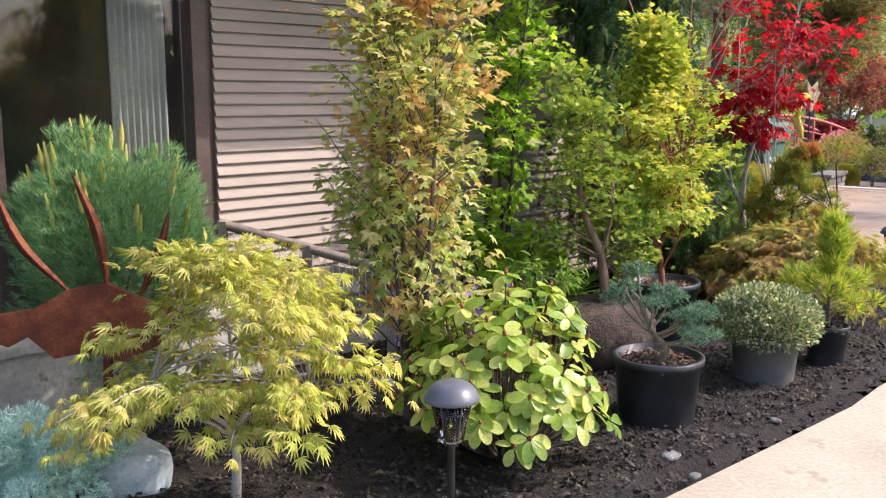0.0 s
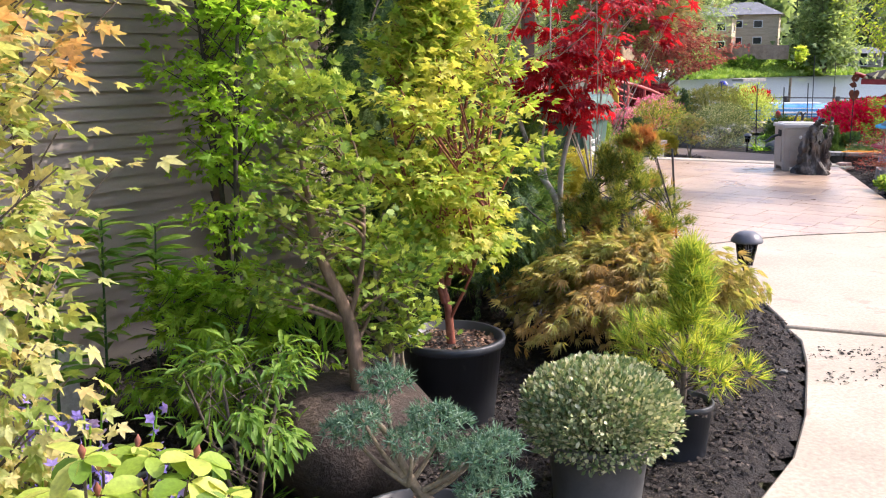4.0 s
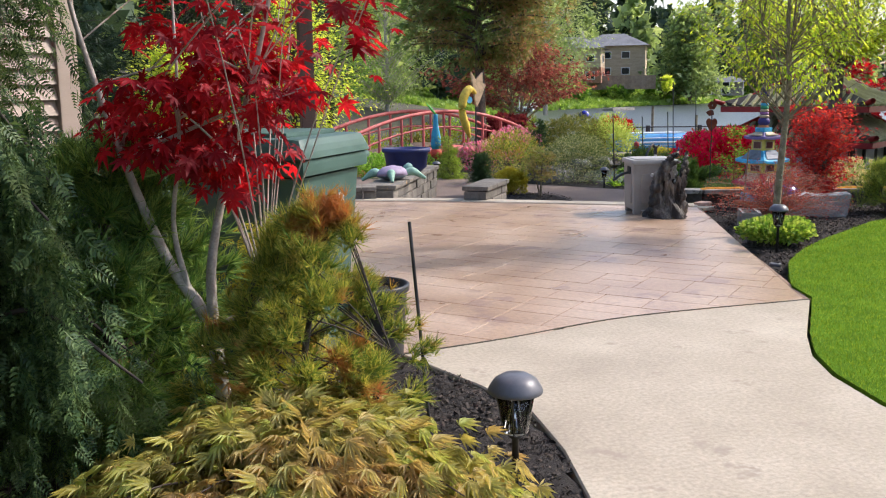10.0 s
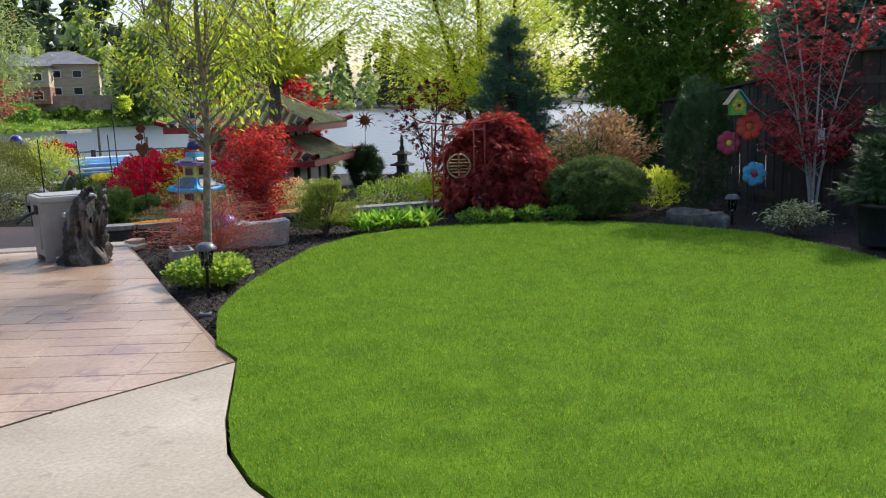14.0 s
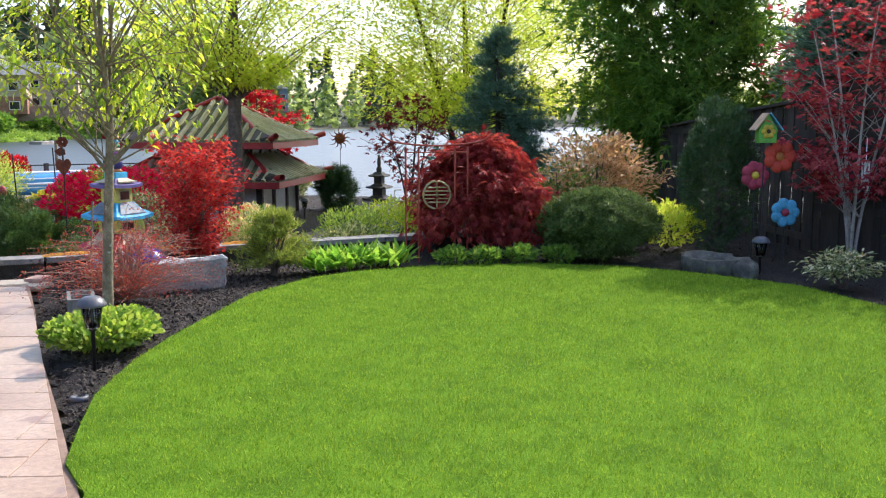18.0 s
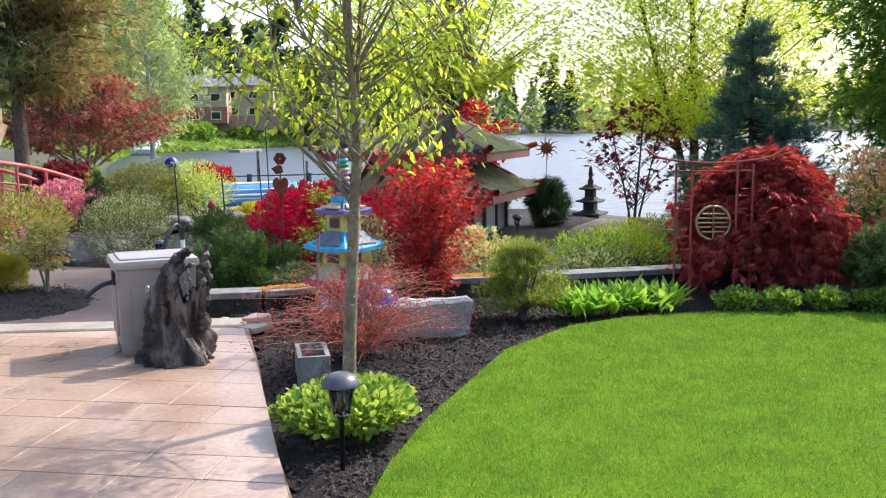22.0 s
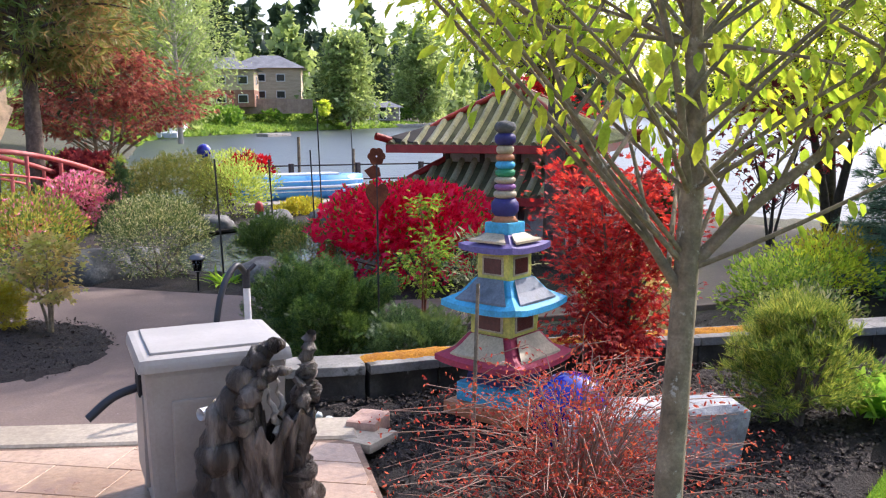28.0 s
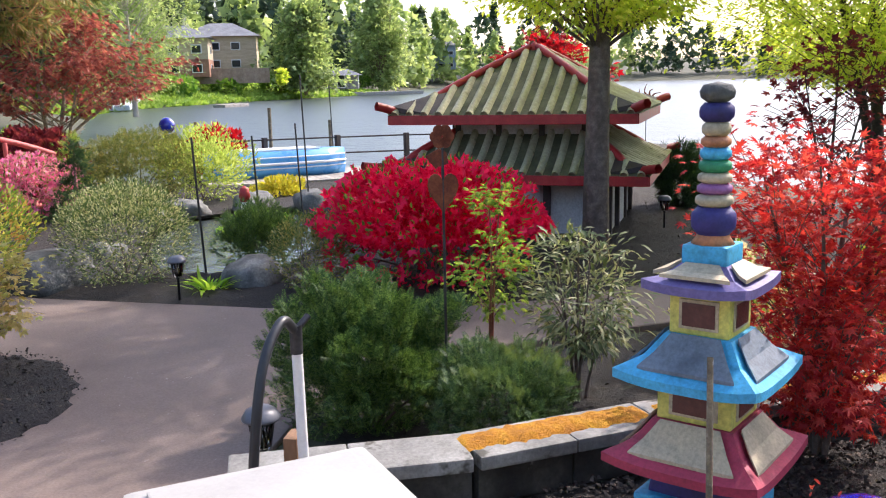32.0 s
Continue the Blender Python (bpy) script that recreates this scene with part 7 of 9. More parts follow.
def tea_house(at, rz):
    root = thing("tea_house", "two-tiered red tea house with weathered ribbed roofs", "tea house", at, rz)
    zb = 0.0
    walls = part("wall", box(2.3, 2.3, 1.0, (0, 0, zb), 0.01), PALEW, root)
    part("upper_wall", box(1.75, 1.75, 0.5, (0, 0, 1.25), 0.01), PALEW, root)
    for k in range(4):
        m = pose(0, 0, 0, 0, 0, 90 * k)
        for x in (-1.14, -0.4, 0.4, 1.14):
            part("post", box(0.09, 0.09, 1.0, (0, 0, 0), 0.008), DARKW, walls).matrix_local = m @ pose(x, -1.16, 0)
        part("door_panel", box(0.62, 0.03, 0.8, (0, 0, 0), 0.01), surf("grey_blue_panel", ((0.42, 0.45, 0.5), (0.5, 0.53, 0.58), (0.56, 0.6, 0.64)), 0.6), walls).matrix_local = m @ pose(0, -1.165, 0.06)
        for x in (-0.82, -0.28, 0.28, 0.82):
            part("upper_post", box(0.07, 0.05, 0.42, (0, 0, 0), 0.006), DARKW, root).matrix_local = m @ pose(x, -0.885, 1.28)
    for e, t, z0, z1, lift in ((3.3, 1.7, 0.85, 1.32, 0.1), (3.0, 0.1, 1.56, 2.38, 0.12)):
        rf = part("roof", flared_roof(e, t, z0 - 0.03, z1 - 0.03, 0.06), DARKW, root)
        h, k2 = e / 2 + 0.05, t / 2
        for k in range(4):
            m = pose(0, 0, 0, 0, 0, 90 * k)
            deck, ribs = corrugated((-h, -h, z0 + 0.045), (h, -h, z0 + 0.045), (k2, -k2, z1 + 0.035), (-k2, -k2, z1 + 0.035))
            part("slope", deck, None, rf).matrix_local = m
            for rib in ribs:
                part("rib", rib, None, rf).matrix_local = m
            part("eave_board", box(e + 0.06, 0.06, 0.12, (0, 0, 0), 0.008), REDP, rf).matrix_local = m @ pose(0, -e / 2 - 0.02, z0 - 0.07)
            line = bent([(-h - 0.1, -h - 0.1, z0 + 0.05 + lift), (-h * 0.85, -h * 0.85, z0 + 0.1), (-(h + k2) / 2, -(h + k2) / 2, (z0 + z1) / 2 + 0.03), (-k2, -k2, z1 + 0.07)], 5)
            part("hip_ridge", tubes("hip_ridge", [(line, np.linspace(0.06, 0.045, 5))], REDP, 6), None, rf).matrix_local = m
    part("finial", lathe([(0.09, 2.36), (0.07, 2.44), (0.03, 2.5), (0, 2.52)], 12), REDP, root)


tea_house((16.38, 21.2, -0.52), 31.5)


# ---- red bridge ----
def bridge(p, q):
    root = thing("arched_bridge", "red arched garden bridge with curved rails", "bridge")
    p, q = np.array(p, float), np.array(q, float)
    d = q - p
    L = np.linalg.norm(d)
    t, s = d / L, np.array([-d[1], d[0]]) / L
    RB = surf("faded_red_paint", ((0.42, 0.06, 0.06), (0.55, 0.12, 0.11), (0.6, 0.22, 0.2)), 0.6, 3, 50)
    PL = surf("bridge_planks", ((0.2, 0.13, 0.08), (0.3, 0.2, 0.13), (0.36, 0.26, 0.18)), 0.8, 5, 50, vary=0.15)

    def at(u, side, z):
        xy = p + d * u + s * side
        return (xy[0], xy[1], z + 0.75 * 4 * u * (1 - u) * 0.75)
    n = 40
    for k in range(n):
        u = (k + 0.5) / n
        a, b = at(u - 0.45 / n, 0, -0.42), at(u + 0.45 / n, 0, -0.42)
        tilt = math.degrees(math.atan2(b[2] - a[2], L / n * 0.9))
        ob = part("plank", box(L / n * 0.92, 1.15, 0.04, (0, 0, 0), 0.004), PL, root)
        c = at(u, 0, -0.42)
        ob.matrix_local = pose(c[0], c[1], c[2], 0, 0, math.degrees(math.atan2(t[1], t[0]))) @ pose(0, 0, 0, 0, -tilt, 0)
    us = np.linspace(0, 1, 17)
    for side in (-0.6, 0.6):
        part("beam", tubes("beam", [([at(u, side, -0.52) for u in us], [0.1, 0.1])], RB, 4), None, root)
        part("top_rail", tubes("top_rail", [([at(u, side, 0.44) for u in us], [0.045, 0.045])], RB, 8), None, root)
        part("mid_rail", tubes("mid_rail", [([at(u, side, 0.05) for u in us], [0.025, 0.025])], RB, 6), None, root)
        for u in np.linspace(0.04, 0.96, 9):
            part("baluster", tubes("baluster", [rod(at(u, side, -0.5), at(u, side, 0.44), 0.035)], RB, 6), None, root)


bridge((6.3, 25.6), (12.0, 28.7))

# ---- ornaments on poles ----
YELLOWP, TANP = paint("paint_gold", (0.7, 0.5, 0.06)), paint("paint_tan", (0.6, 0.42, 0.26))
SKYP = paint("paint_light_blue", (0.1, 0.4, 0.62))


def flat_shape(pts, th, m=None):
    """A flat plate cut to an outline in the x-z plane."""
    b = bmesh.new()
    fr = [b.verts.new((x, -th / 2, z)) for x, z in pts]
    bk = [b.verts.new((x, th / 2, z)) for x, z in pts]
    b.faces.new(fr)
    b.faces.new(bk[::-1])
    n = len(pts)
    for i in range(n):
        b.faces.new((fr[i], bk[i], bk[(i + 1) % n], fr[(i + 1) % n]))
    bmesh.ops.recalc_face_normals(b, faces=b.faces)
    bmesh.ops.triangulate(b, faces=[f for f in b.faces if len(f.verts) > 4])
    return b


orn = thing("crescent_ornament", "yellow crescent and tan mask ornament on a steel pole", "garden ornament", (9.85, 25.35, gz(9.85, 25.35)), 20)
part("pole", tubes("pole", [rod((0, 0, 0), (0, 0, 1.75), 0.02)], STEEL, 8), None, orn)
part("crescent", tubes("crescent", [(bent([(0.0, 0, 2.1), (-0.2, 0, 2.2), (-0.38, 0, 2.0), (-0.42, 0, 1.65), (-0.3, 0, 1.3), (-0.2, 0, 1.05)], 6), [0.04, 0.1, 0.11, 0.09, 0.1, 0.03])], YELLOWP, 8), None, orn)
part("mask", flat_shape([(-0.1, 2.3), (-0.16, 2.62), (0.0, 2.42), (0.08, 2.5), (0.2, 2.6), (0.2, 2.35), (0.3, 2.3), (0.2, 2.1), (0.1, 1.9), (0.02, 1.78), (-0.05, 2.0)], 0.05), TANP, orn)
part("disc", lathe([(0.08, 0), (0.09, 0.02), (0.08, 0.04)], 16, (-0.22, 0, 1.95), rot=(90, 0, 0)), SKYP, orn)

bot = thing("bottle_ornament", "tall blue glass bottle ornament with a red base", "garden ornament", (8.45, 24.15, gz(8.45, 24.15)))
part("post", tubes("post", [rod((0, 0, 0), (0, 0, 0.62), 0.03)], DARKW, 8), None, bot)
part("base_ball", lathe([(0.03, 0.6), (0.12, 0.66), (0.14, 0.74), (0.1, 0.82), (0.08, 0.84)], 20), paint("glaze_red", (0.6, 0.06, 0.03)), bot)
part("bottle", lathe([(0.1, 0.82), (0.12, 0.95), (0.1, 1.15), (0.06, 1.35), (0.045, 1.55), (0.05, 1.6)], 20), paint("glaze_blue", (0.03, 0.3, 0.48)), bot)
part("leaf", tubes("leaf", [(bent([(0.02, 0, 1.58), (-0.1, 0, 1.72), (-0.22, 0, 1.86)], 5), [0.02, 0.035, 0.008])], paint("glaze_green", (0.1, 0.5, 0.08)), 6), None, bot)

gaz = thing("gazing_ball", "cobalt blue glass gazing ball on a stand", "garden ornament", (15.65, 31.2, -0.7))
part("stand", lathe([(0.12, 0), (0.06, 0.1), (0.05, 1.1), (0.1, 1.2)], 14), STEEL, gaz)
BLUEG, _n, _l, _b = nodes_of("cobalt_glass")
_b.inputs["Base Color"].default_value, _b.inputs["Roughness"].default_value, _b.inputs["Coat Weight"].default_value = (0.01, 0.02, 0.32, 1), 0.08, 1.0
part("ball", lathe([(0.17 * math.sin(t), 1.38 - 0.17 * math.cos(t)) for t in np.linspace(0.02, math.pi - 0.001, 16)], 28), BLUEG, gaz)

gb = solo("glass_globe", lathe([(0.2 * math.sin(t), 0.19 - 0.2 * math.cos(t)) for t in np.linspace(0.02, math.pi - 0.001, 20)], 36), BLUEG, "cobalt blue glass globe lying in the bed", "garden ornament", (9.62, 13.52, -0.05))

heart = thing("heart_stake", "rusty steel heart and flower on a garden stake", "garden ornament", (10.25, 16.05, -0.42), -32)
part("pole", tubes("pole", [rod((0, 0, 0), (0, 0, 1.6), 0.008)], STEEL, 6), None, heart)
hp = [(0.095 * math.sin(t) ** 3 * 0.85, 1.38 + 0.0075 * (13 * math.cos(t) - 5 * math.cos(2 * t) - 2 * math.cos(3 * t) - math.cos(4 * t))) for t in np.linspace(0, 2 * np.pi, 33)[:-1]]
part("heart", flat_shape(hp[::-1], 0.012), RUST, heart)
for k in range(6):
    a = k * math.pi / 3
    part("petal", flat_shape([(0.03 * math.cos(t) + 0.035 * math.cos(a), 1.66 + 0.03 * math.sin(t) + 0.035 * math.sin(a)) for t in np.linspace(0, 2 * np.pi, 12)[:-1]], 0.01), RUST, heart)
part("bird", flat_shape([(-0.09, 1.56), (-0.02, 1.6), (0.02, 1.58), (0.03, 1.52), (-0.04, 1.5)], 0.01), RUST, heart)


def sun_stake(at):
    root = thing("sun_stake", "rusty steel sun on a tall thin stake by the lake", "garden ornament", at, -42)
    part("pole", tubes("pole", [rod((0, 0, 0), (0, 0, 1.95), 0.008)], STEEL, 6), None, root)
    part("disc", lathe([(0.13, -0.01), (0.14, 0.01), (0.1, 0.03), (0, 0.04)], 20, (0, 0, 1.95), rot=(90, 0, 0)), RUST, root)
    for k in range(12):
        a = 2 * math.pi * k / 12
        L = 0.32 if k % 2 else 0.26
        pts = [(0.12 * math.cos(a), 0, 1.95 + 0.12 * math.sin(a)), (0.2 * math.cos(a + 0.2), 0, 1.95 + 0.2 * math.sin(a + 0.2)), (L * math.cos(a), 0, 1.95 + L * math.sin(a))]
        part("ray", tubes("ray", [(bent(pts, 4), [0.022, 0.015, 0.004])], RUST, 6), None, root)


sun_stake((21.8, 23.4, -0.92))


def stone_lantern(at):
    root = thing("stone_lantern", "dark stone pagoda lantern by the lake", "garden ornament", at, 20)
    SL = surf("dark_stone", ((0.02, 0.02, 0.02), (0.045, 0.045, 0.045), (0.08, 0.08, 0.075)), 0.85, 6, 50, 0.4, 0.01)
    part("base", box(0.5, 0.5, 0.25, (0, 0, 0), 0.02), SL, root)
    z = 0.25
    for w in (0.62, 0.5, 0.4):
        part("body", box(w * 0.5, w * 0.5, 0.2, (0, 0, z), 0.01), SL, root)
        part("roof", flared_roof(w, w * 0.4, z + 0.18, z + 0.3), SL, root)
        z += 0.28
    part("spire", lathe([(0.06, z), (0.07, z + 0.1), (0.04, z + 0.15), (0.05, z + 0.25), (0.03, z + 0.4), (0, z + 0.45)], 14), SL, root)


stone_lantern((21.2, 21.46, -0.85))


# ---- trellis with a longevity sign ----
def trellis(at, rz):
    root = thing("trellis", "red iron trellis with a round gilt fretwork sign", "trellis", at, rz)
    RI = surf("red_iron", ((0.3, 0.03, 0.02), (0.4, 0.06, 0.04), (0.46, 0.12, 0.08)), 0.6, 8, 60)
    GI = surf("gilt_iron", ((0.3, 0.24, 0.1), (0.42, 0.35, 0.17), (0.5, 0.44, 0.25)), 0.5, 8, 60, metal=0.4)
    for x in (-0.34, -0.2, 0.2, 0.34):
        part("upright", tubes("upright", [rod((x, 0, 0), (x, 0, 1.26), 0.011)], RI, 6), None, root)
    part("top_bar", tubes("top_bar", [(bent([(-0.62, 0, 1.4), (-0.45, 0, 1.31), (0, 0, 1.27), (0.45, 0, 1.31), (0.62, 0, 1.4)], 6), [0.011, 0.011])], RI, 6), None, root)
    part("cross_bar", tubes("cross_bar", [rod((-0.34, 0, 1.2), (0.34, 0, 1.2), 0.007)], RI, 6), None, root)
    a = np.linspace(0, 2 * np.pi, 33)
    part("ring", tubes("ring", [(np.stack([0.15 * np.cos(a), 0 * a, 0.74 + 0.15 * np.sin(a)], -1), [0.011, 0.011])], GI, 8), None, root)
    for z, w in ((0.66, 0.1), (0.7, 0.13), (0.74, 0.14), (0.78, 0.13), (0.82, 0.1)):
        part("fret_bar", tubes("fret_bar", [rod((-w, 0, z), (w, 0, z), 0.008)], GI, 5), None, root)
    part("fret_stem", tubes("fret_stem", [rod((0, 0, 0.6), (0, 0, 0.88), 0.008)], GI, 5), None, root)
    for sx in (-1, 1):
        for z in (0.5, 0.62, 0.86, 0.98):
            line = [(sx * 0.2, 0, z), (sx * 0.3, 0, z), (sx * 0.3, 0, z + 0.06), (sx * 0.24, 0, z + 0.06)]
            part("fret_hook", tubes("fret_hook", [(np.array(line), [0.007, 0.007])], RI, 5), None, root)
        line = [(sx * 0.34, 0, 0.68), (sx * 0.46, 0, 0.68), (sx * 0.46, 0, 0.8), (sx * 0.39, 0, 0.8)]
        part("fret_hook", tubes("fret_hook", [(np.array(line), [0.007, 0.007])], GI, 5), None, root)


trellis((12.55, 12.46, -0.06), -40)

# ---- rocks and small things of the border ----
DARKROCK = surf("dark_mossy_rock", ((0.04, 0.042, 0.035), (0.09, 0.09, 0.075), (0.2, 0.2, 0.17)), 0.85, 6, 40, 0.7, 0.015, spots=((0.1, 0.13, 0.04), 7, 0.6))
PALEROCK = surf("pale_split_rock", ((0.26, 0.27, 0.27), (0.4, 0.41, 0.4), (0.58, 0.57, 0.53)), 0.8, 5, 40, 0.7, 0.012, spots=((0.3, 0.36, 0.39), 4, 0.56))


def slab_rock(at, rz):
    """A long split rock with a sloping flat top and a broken blue-grey end."""
    b = bmesh.new()
    bmesh.ops.create_cube(b, size=1.0)
    bmesh.ops.bevel(b, geom=list(b.edges), offset=0.06, segments=1, affect="EDGES")
    bmesh.ops.triangulate(b, faces=b.faces)
    bmesh.ops.subdivide_edges(b, edges=b.edges, cuts=5, use_grid_fill=True)
    for v in b.verts:
        c = v.co
        top = 0.22 + 0.04 * c.x if c.z > 0 else 0.12
        k = 1 + 0.25 * c.x
        q = Vector((c.x * 0.8 + 0.05 * c.z, c.y * 0.36 * k + 0.03 * math.sin(4 * c.x), c.z * 2 * top - 0.05 * c.y * c.x))
        v.co = q + 0.022 * Vector((noise.noise(q * 9), noise.noise(q * 9 + Vector((5, 0, 0))), noise.noise(q * 7 + Vector((0, 9, 0))))) + 0.05 * Vector((0, noise.noise(q * 3), noise.noise(q * 3 + Vector((3, 3, 3)))))
    solo("slab_rock", b, PALEROCK, "long pale flat-topped split rock in the border", "rock", at, rz)


slab_rock((9.8, 13.24, 0.0), -37)
cinder = thing("cinder_block", "grey hollow concrete block in the mulch", "concrete block", (8.5, 12.66, -0.05), 62)
for nm, sx, sy, x, y in (("wall", 0.4, 0.03, 0, -0.085), ("wall", 0.4, 0.03, 0, 0.085), ("web", 0.03, 0.14, -0.185, 0), ("web", 0.03, 0.14, 0, 0), ("web", 0.03, 0.14, 0.185, 0)):
    part(nm, box(sx, sy, 0.2, (x, y, 0), 0.004), GREYC, cinder)
PEB = surf("pale_pebbles", ((0.35, 0.42, 0.42), (0.5, 0.55, 0.53), (0.7, 0.7, 0.66)), 0.6, 8, 60, island=0.3)
r = np.random.default_rng(14)
for i in range(46):
    x, y = 8.78 + r.normal(0, 0.12), 14.55 + r.normal(0, 0.16)
    boulder("pebble", "smooth pale blue-grey pebble", (x, y, -0.06), (r.uniform(0.025, 0.05), r.uniform(0.02, 0.04), r.uniform(0.015, 0.03)), PEB, i, r.uniform(0, 180), 0.1, "pebbles by the patio", "pebble")
solo("paver", box(0.22, 0.16, 0.1, (0, 0, 0), 0.02), surf("brick_stone", ((0.36, 0.22, 0.17), (0.46, 0.3, 0.24), (0.55, 0.38, 0.3)), 0.8, 8, 50), "broken pinkish stone paver", "stone", (9.02, 14.35, -0.06), 35)
solo("paver", box(0.24, 0.2, 0.05, (0, 0, 0), 0.02), CONC, "small pale paver at the patio corner", "stone", (8.93, 14.22, -0.05), 20)
solo("stake", tubes("stake", [rod((0, 0, -0.05), (0.12, 0.1, 0.75), 0.011, 0.009)], BARK_GREY, 7), None, "thin wooden stake leaning in the bed", "stake", (9.2, 13.75, 0))
solo("stake", tubes("stake", [rod((0, 0, -0.05), (0.02, 0.02, 0.5), 0.012, 0.01)], BARK_GREY, 7), None, "short bamboo stake among bronze leaves", "stake", (2.62, 5.9, 0))
solo("stake", tubes("stake", [rod((0, 0, -0.05), (-0.06, 0.1, 1.0), 0.007)], STEEL, 6), None, "thin dark rod standing by the conifer", "stake", (3.2, 7.35, 0))
CHECK = surf("checked_cloth", ((0.15, 0.18, 0.5), (0.6, 0.65, 0.75), (0.75, 0.78, 0.82)), 0.7, 60, 90)
solo("rope", tubes("rope", [(bent([(0, 0, 0), (0.02, 0.02, 0.16), (-0.02, 0, 0.3), (-0.1, 0.05, 0.38)], 6), [0.02, 0.018, 0.014])], CHECK, 8), None, "blue and white braided rope hung in the shrub", "rope", (9.2, 13.0, 0.0))
# boards of the white standpipe
pipe = thing("standpipe", "white plastic standpipe with a black hose on a wooden post", "standpipe", (8.75, 15.12, -0.42), 40)
part("post", box(0.1, 0.05, 0.72, (0.04, 0.03, 0), 0.006), surf("post_wood", ((0.16, 0.08, 0.04), (0.24, 0.13, 0.07), (0.3, 0.18, 0.1)), 0.8, 5, 50, stretch=(1, 1, 0.2)), pipe)
part("pipe", tubes("pipe", [rod((0, -0.02, 0.3), (-0.03, -0.02, 1.1), 0.019)], WHITEP, 12), None, pipe)
part("coupling", lathe([(0.024, 0.5), (0.027, 0.52), (0.027, 0.6), (0.024, 0.62)], 14, (-0.005, -0.02, 0)), GREYP, pipe)
part("valve", tubes("valve", [rod((-0.03, -0.02, 1.04), (-0.03, -0.02, 1.14), 0.023), rod((-0.03, -0.02, 1.12), (0.02, -0.05, 1.16), 0.012)], STEEL, 8), None, pipe)
part("hose", tubes("hose", [(bent([(-0.03, -0.02, 1.12), (-0.12, 0.0, 1.17), (-0.25, 0.03, 1.02), (-0.34, 0.05, 0.6), (-0.4, 0.05, 0.05)], 8), [0.017, 0.017])], BLACKP, 10), None, pipe)

# ---- metal flowers, birdhouse ----
def metal_flower(at, r0, m, mc, h, rz, group="metal flowers"):
    root = thing("metal_flower", "painted metal flower on a garden stake", "garden ornament", at, rz, group)
    part("stem", tubes("stem", [rod((0, 0.01, 0), (0, 0.01, h), 0.007)], STEEL, 6), None, root)
    for k in range(7):
        a = 2 * math.pi * k / 7
        part("petal", lathe([(r0 * 0.42, -0.004), (r0 * 0.42, 0.004), (r0 * 0.2, 0.016), (0, 0.012)], 14, (r0 * 0.62 * math.cos(a), 0, h + r0 * 0.62 * math.sin(a)), rot=(90, 0, 0)), m, root)
    part("centre", lathe([(r0 * 0.28, 0), (r0 * 0.26, 0.02), (0, 0.035)], 14, (0, 0, h), rot=(90, 0, 0)), mc, root)


metal_flower((14.62, 9.42, 0), 0.15, SKYP, P_RED, 0.52, -48)
metal_flower((14.6, 9.75, 0), 0.15, P_RED, YELLOWP, 0.9, -48)
metal_flower((14.75, 9.55, 0), 0.17, paint("paint_scarlet", (0.6, 0.06, 0.03)), paint("paint_orange", (0.6, 0.2, 0.05)), 1.1, -48)
bh = thing("birdhouse", "green birdhouse with a yellow flower on a pole", "birdhouse", (14.62, 9.66, 0.3), -48)
bh.scale = (0.75, 0.75, 0.75)
part("pole", tubes("pole", [rod((0, 0.05, -0.45), (0, 0.05, 1.3), 0.014)], DARKW, 8), None, bh)
GRN = paint("paint_leaf_green", (0.15, 0.42, 0.06))
part("house", flat_shape([(-0.12, 1.26), (0.12, 1.26), (0.13, 1.45), (0.0, 1.66), (-0.13, 1.45)], 0.16), GRN, bh)
for sx in (-1, 1):
    part("roof_board", box(0.3, 0.24, 0.015, (sx * 0.1, 0, 1.55), 0.003, (0, sx * 52, 0)), TANP if sx < 0 else SKYP, bh)
for k in range(6):
    a = 2 * math.pi * k / 6
    part("petal", lathe([(0.04, -0.004), (0.04, 0.004), (0, 0.012)], 12, (0.065 * math.cos(a), -0.09, 1.42 + 0.065 * math.sin(a)), rot=(90, 0, 0)), YELLOWP, bh)
part("entrance", lathe([(0.03, 0), (0.028, 0.012), (0, 0.014)], 14, (0, -0.09, 1.42), rot=(90, 0, 0)), DARKW, bh)
basin = thing("stone_basin", "low rough stone basin by the lawn", "stone basin", (13.72, 9.85, -0.08), 30)
part("rim", lathe([(0.34, 0), (0.4, 0.1), (0.38, 0.2), (0.3, 0.2), (0.26, 0.13), (0, 0.12)], 26, wobble=0.3, scale=(1, 0.7, 1)), DARKROCK, basin)
boulder("boulder", "dark rough rock beside a stone basin", (13.72, 9.5, -0.06), (0.17, 0.15, 0.15), DARKROCK, 71, 20)
WB = thing("wind_chime", "silver wind chime hanging in a red maple", "wind chime", (15.0, 8.75, 1.05))
for k in range(4):
    part("tube", tubes("tube", [rod((0.03 * math.cos(k * 1.6), 0.03 * math.sin(k * 1.6), -0.2 - 0.03 * k), (0.03 * math.cos(k * 1.6), 0.03 * math.sin(k * 1.6), 0.0), 0.01)], WHITEP, 6), None, WB)
part("disc", lathe([(0.045, 0), (0.045, 0.015), (0.005, 0.02), (0.004, 0.25)], 12), WHITEP, WB)


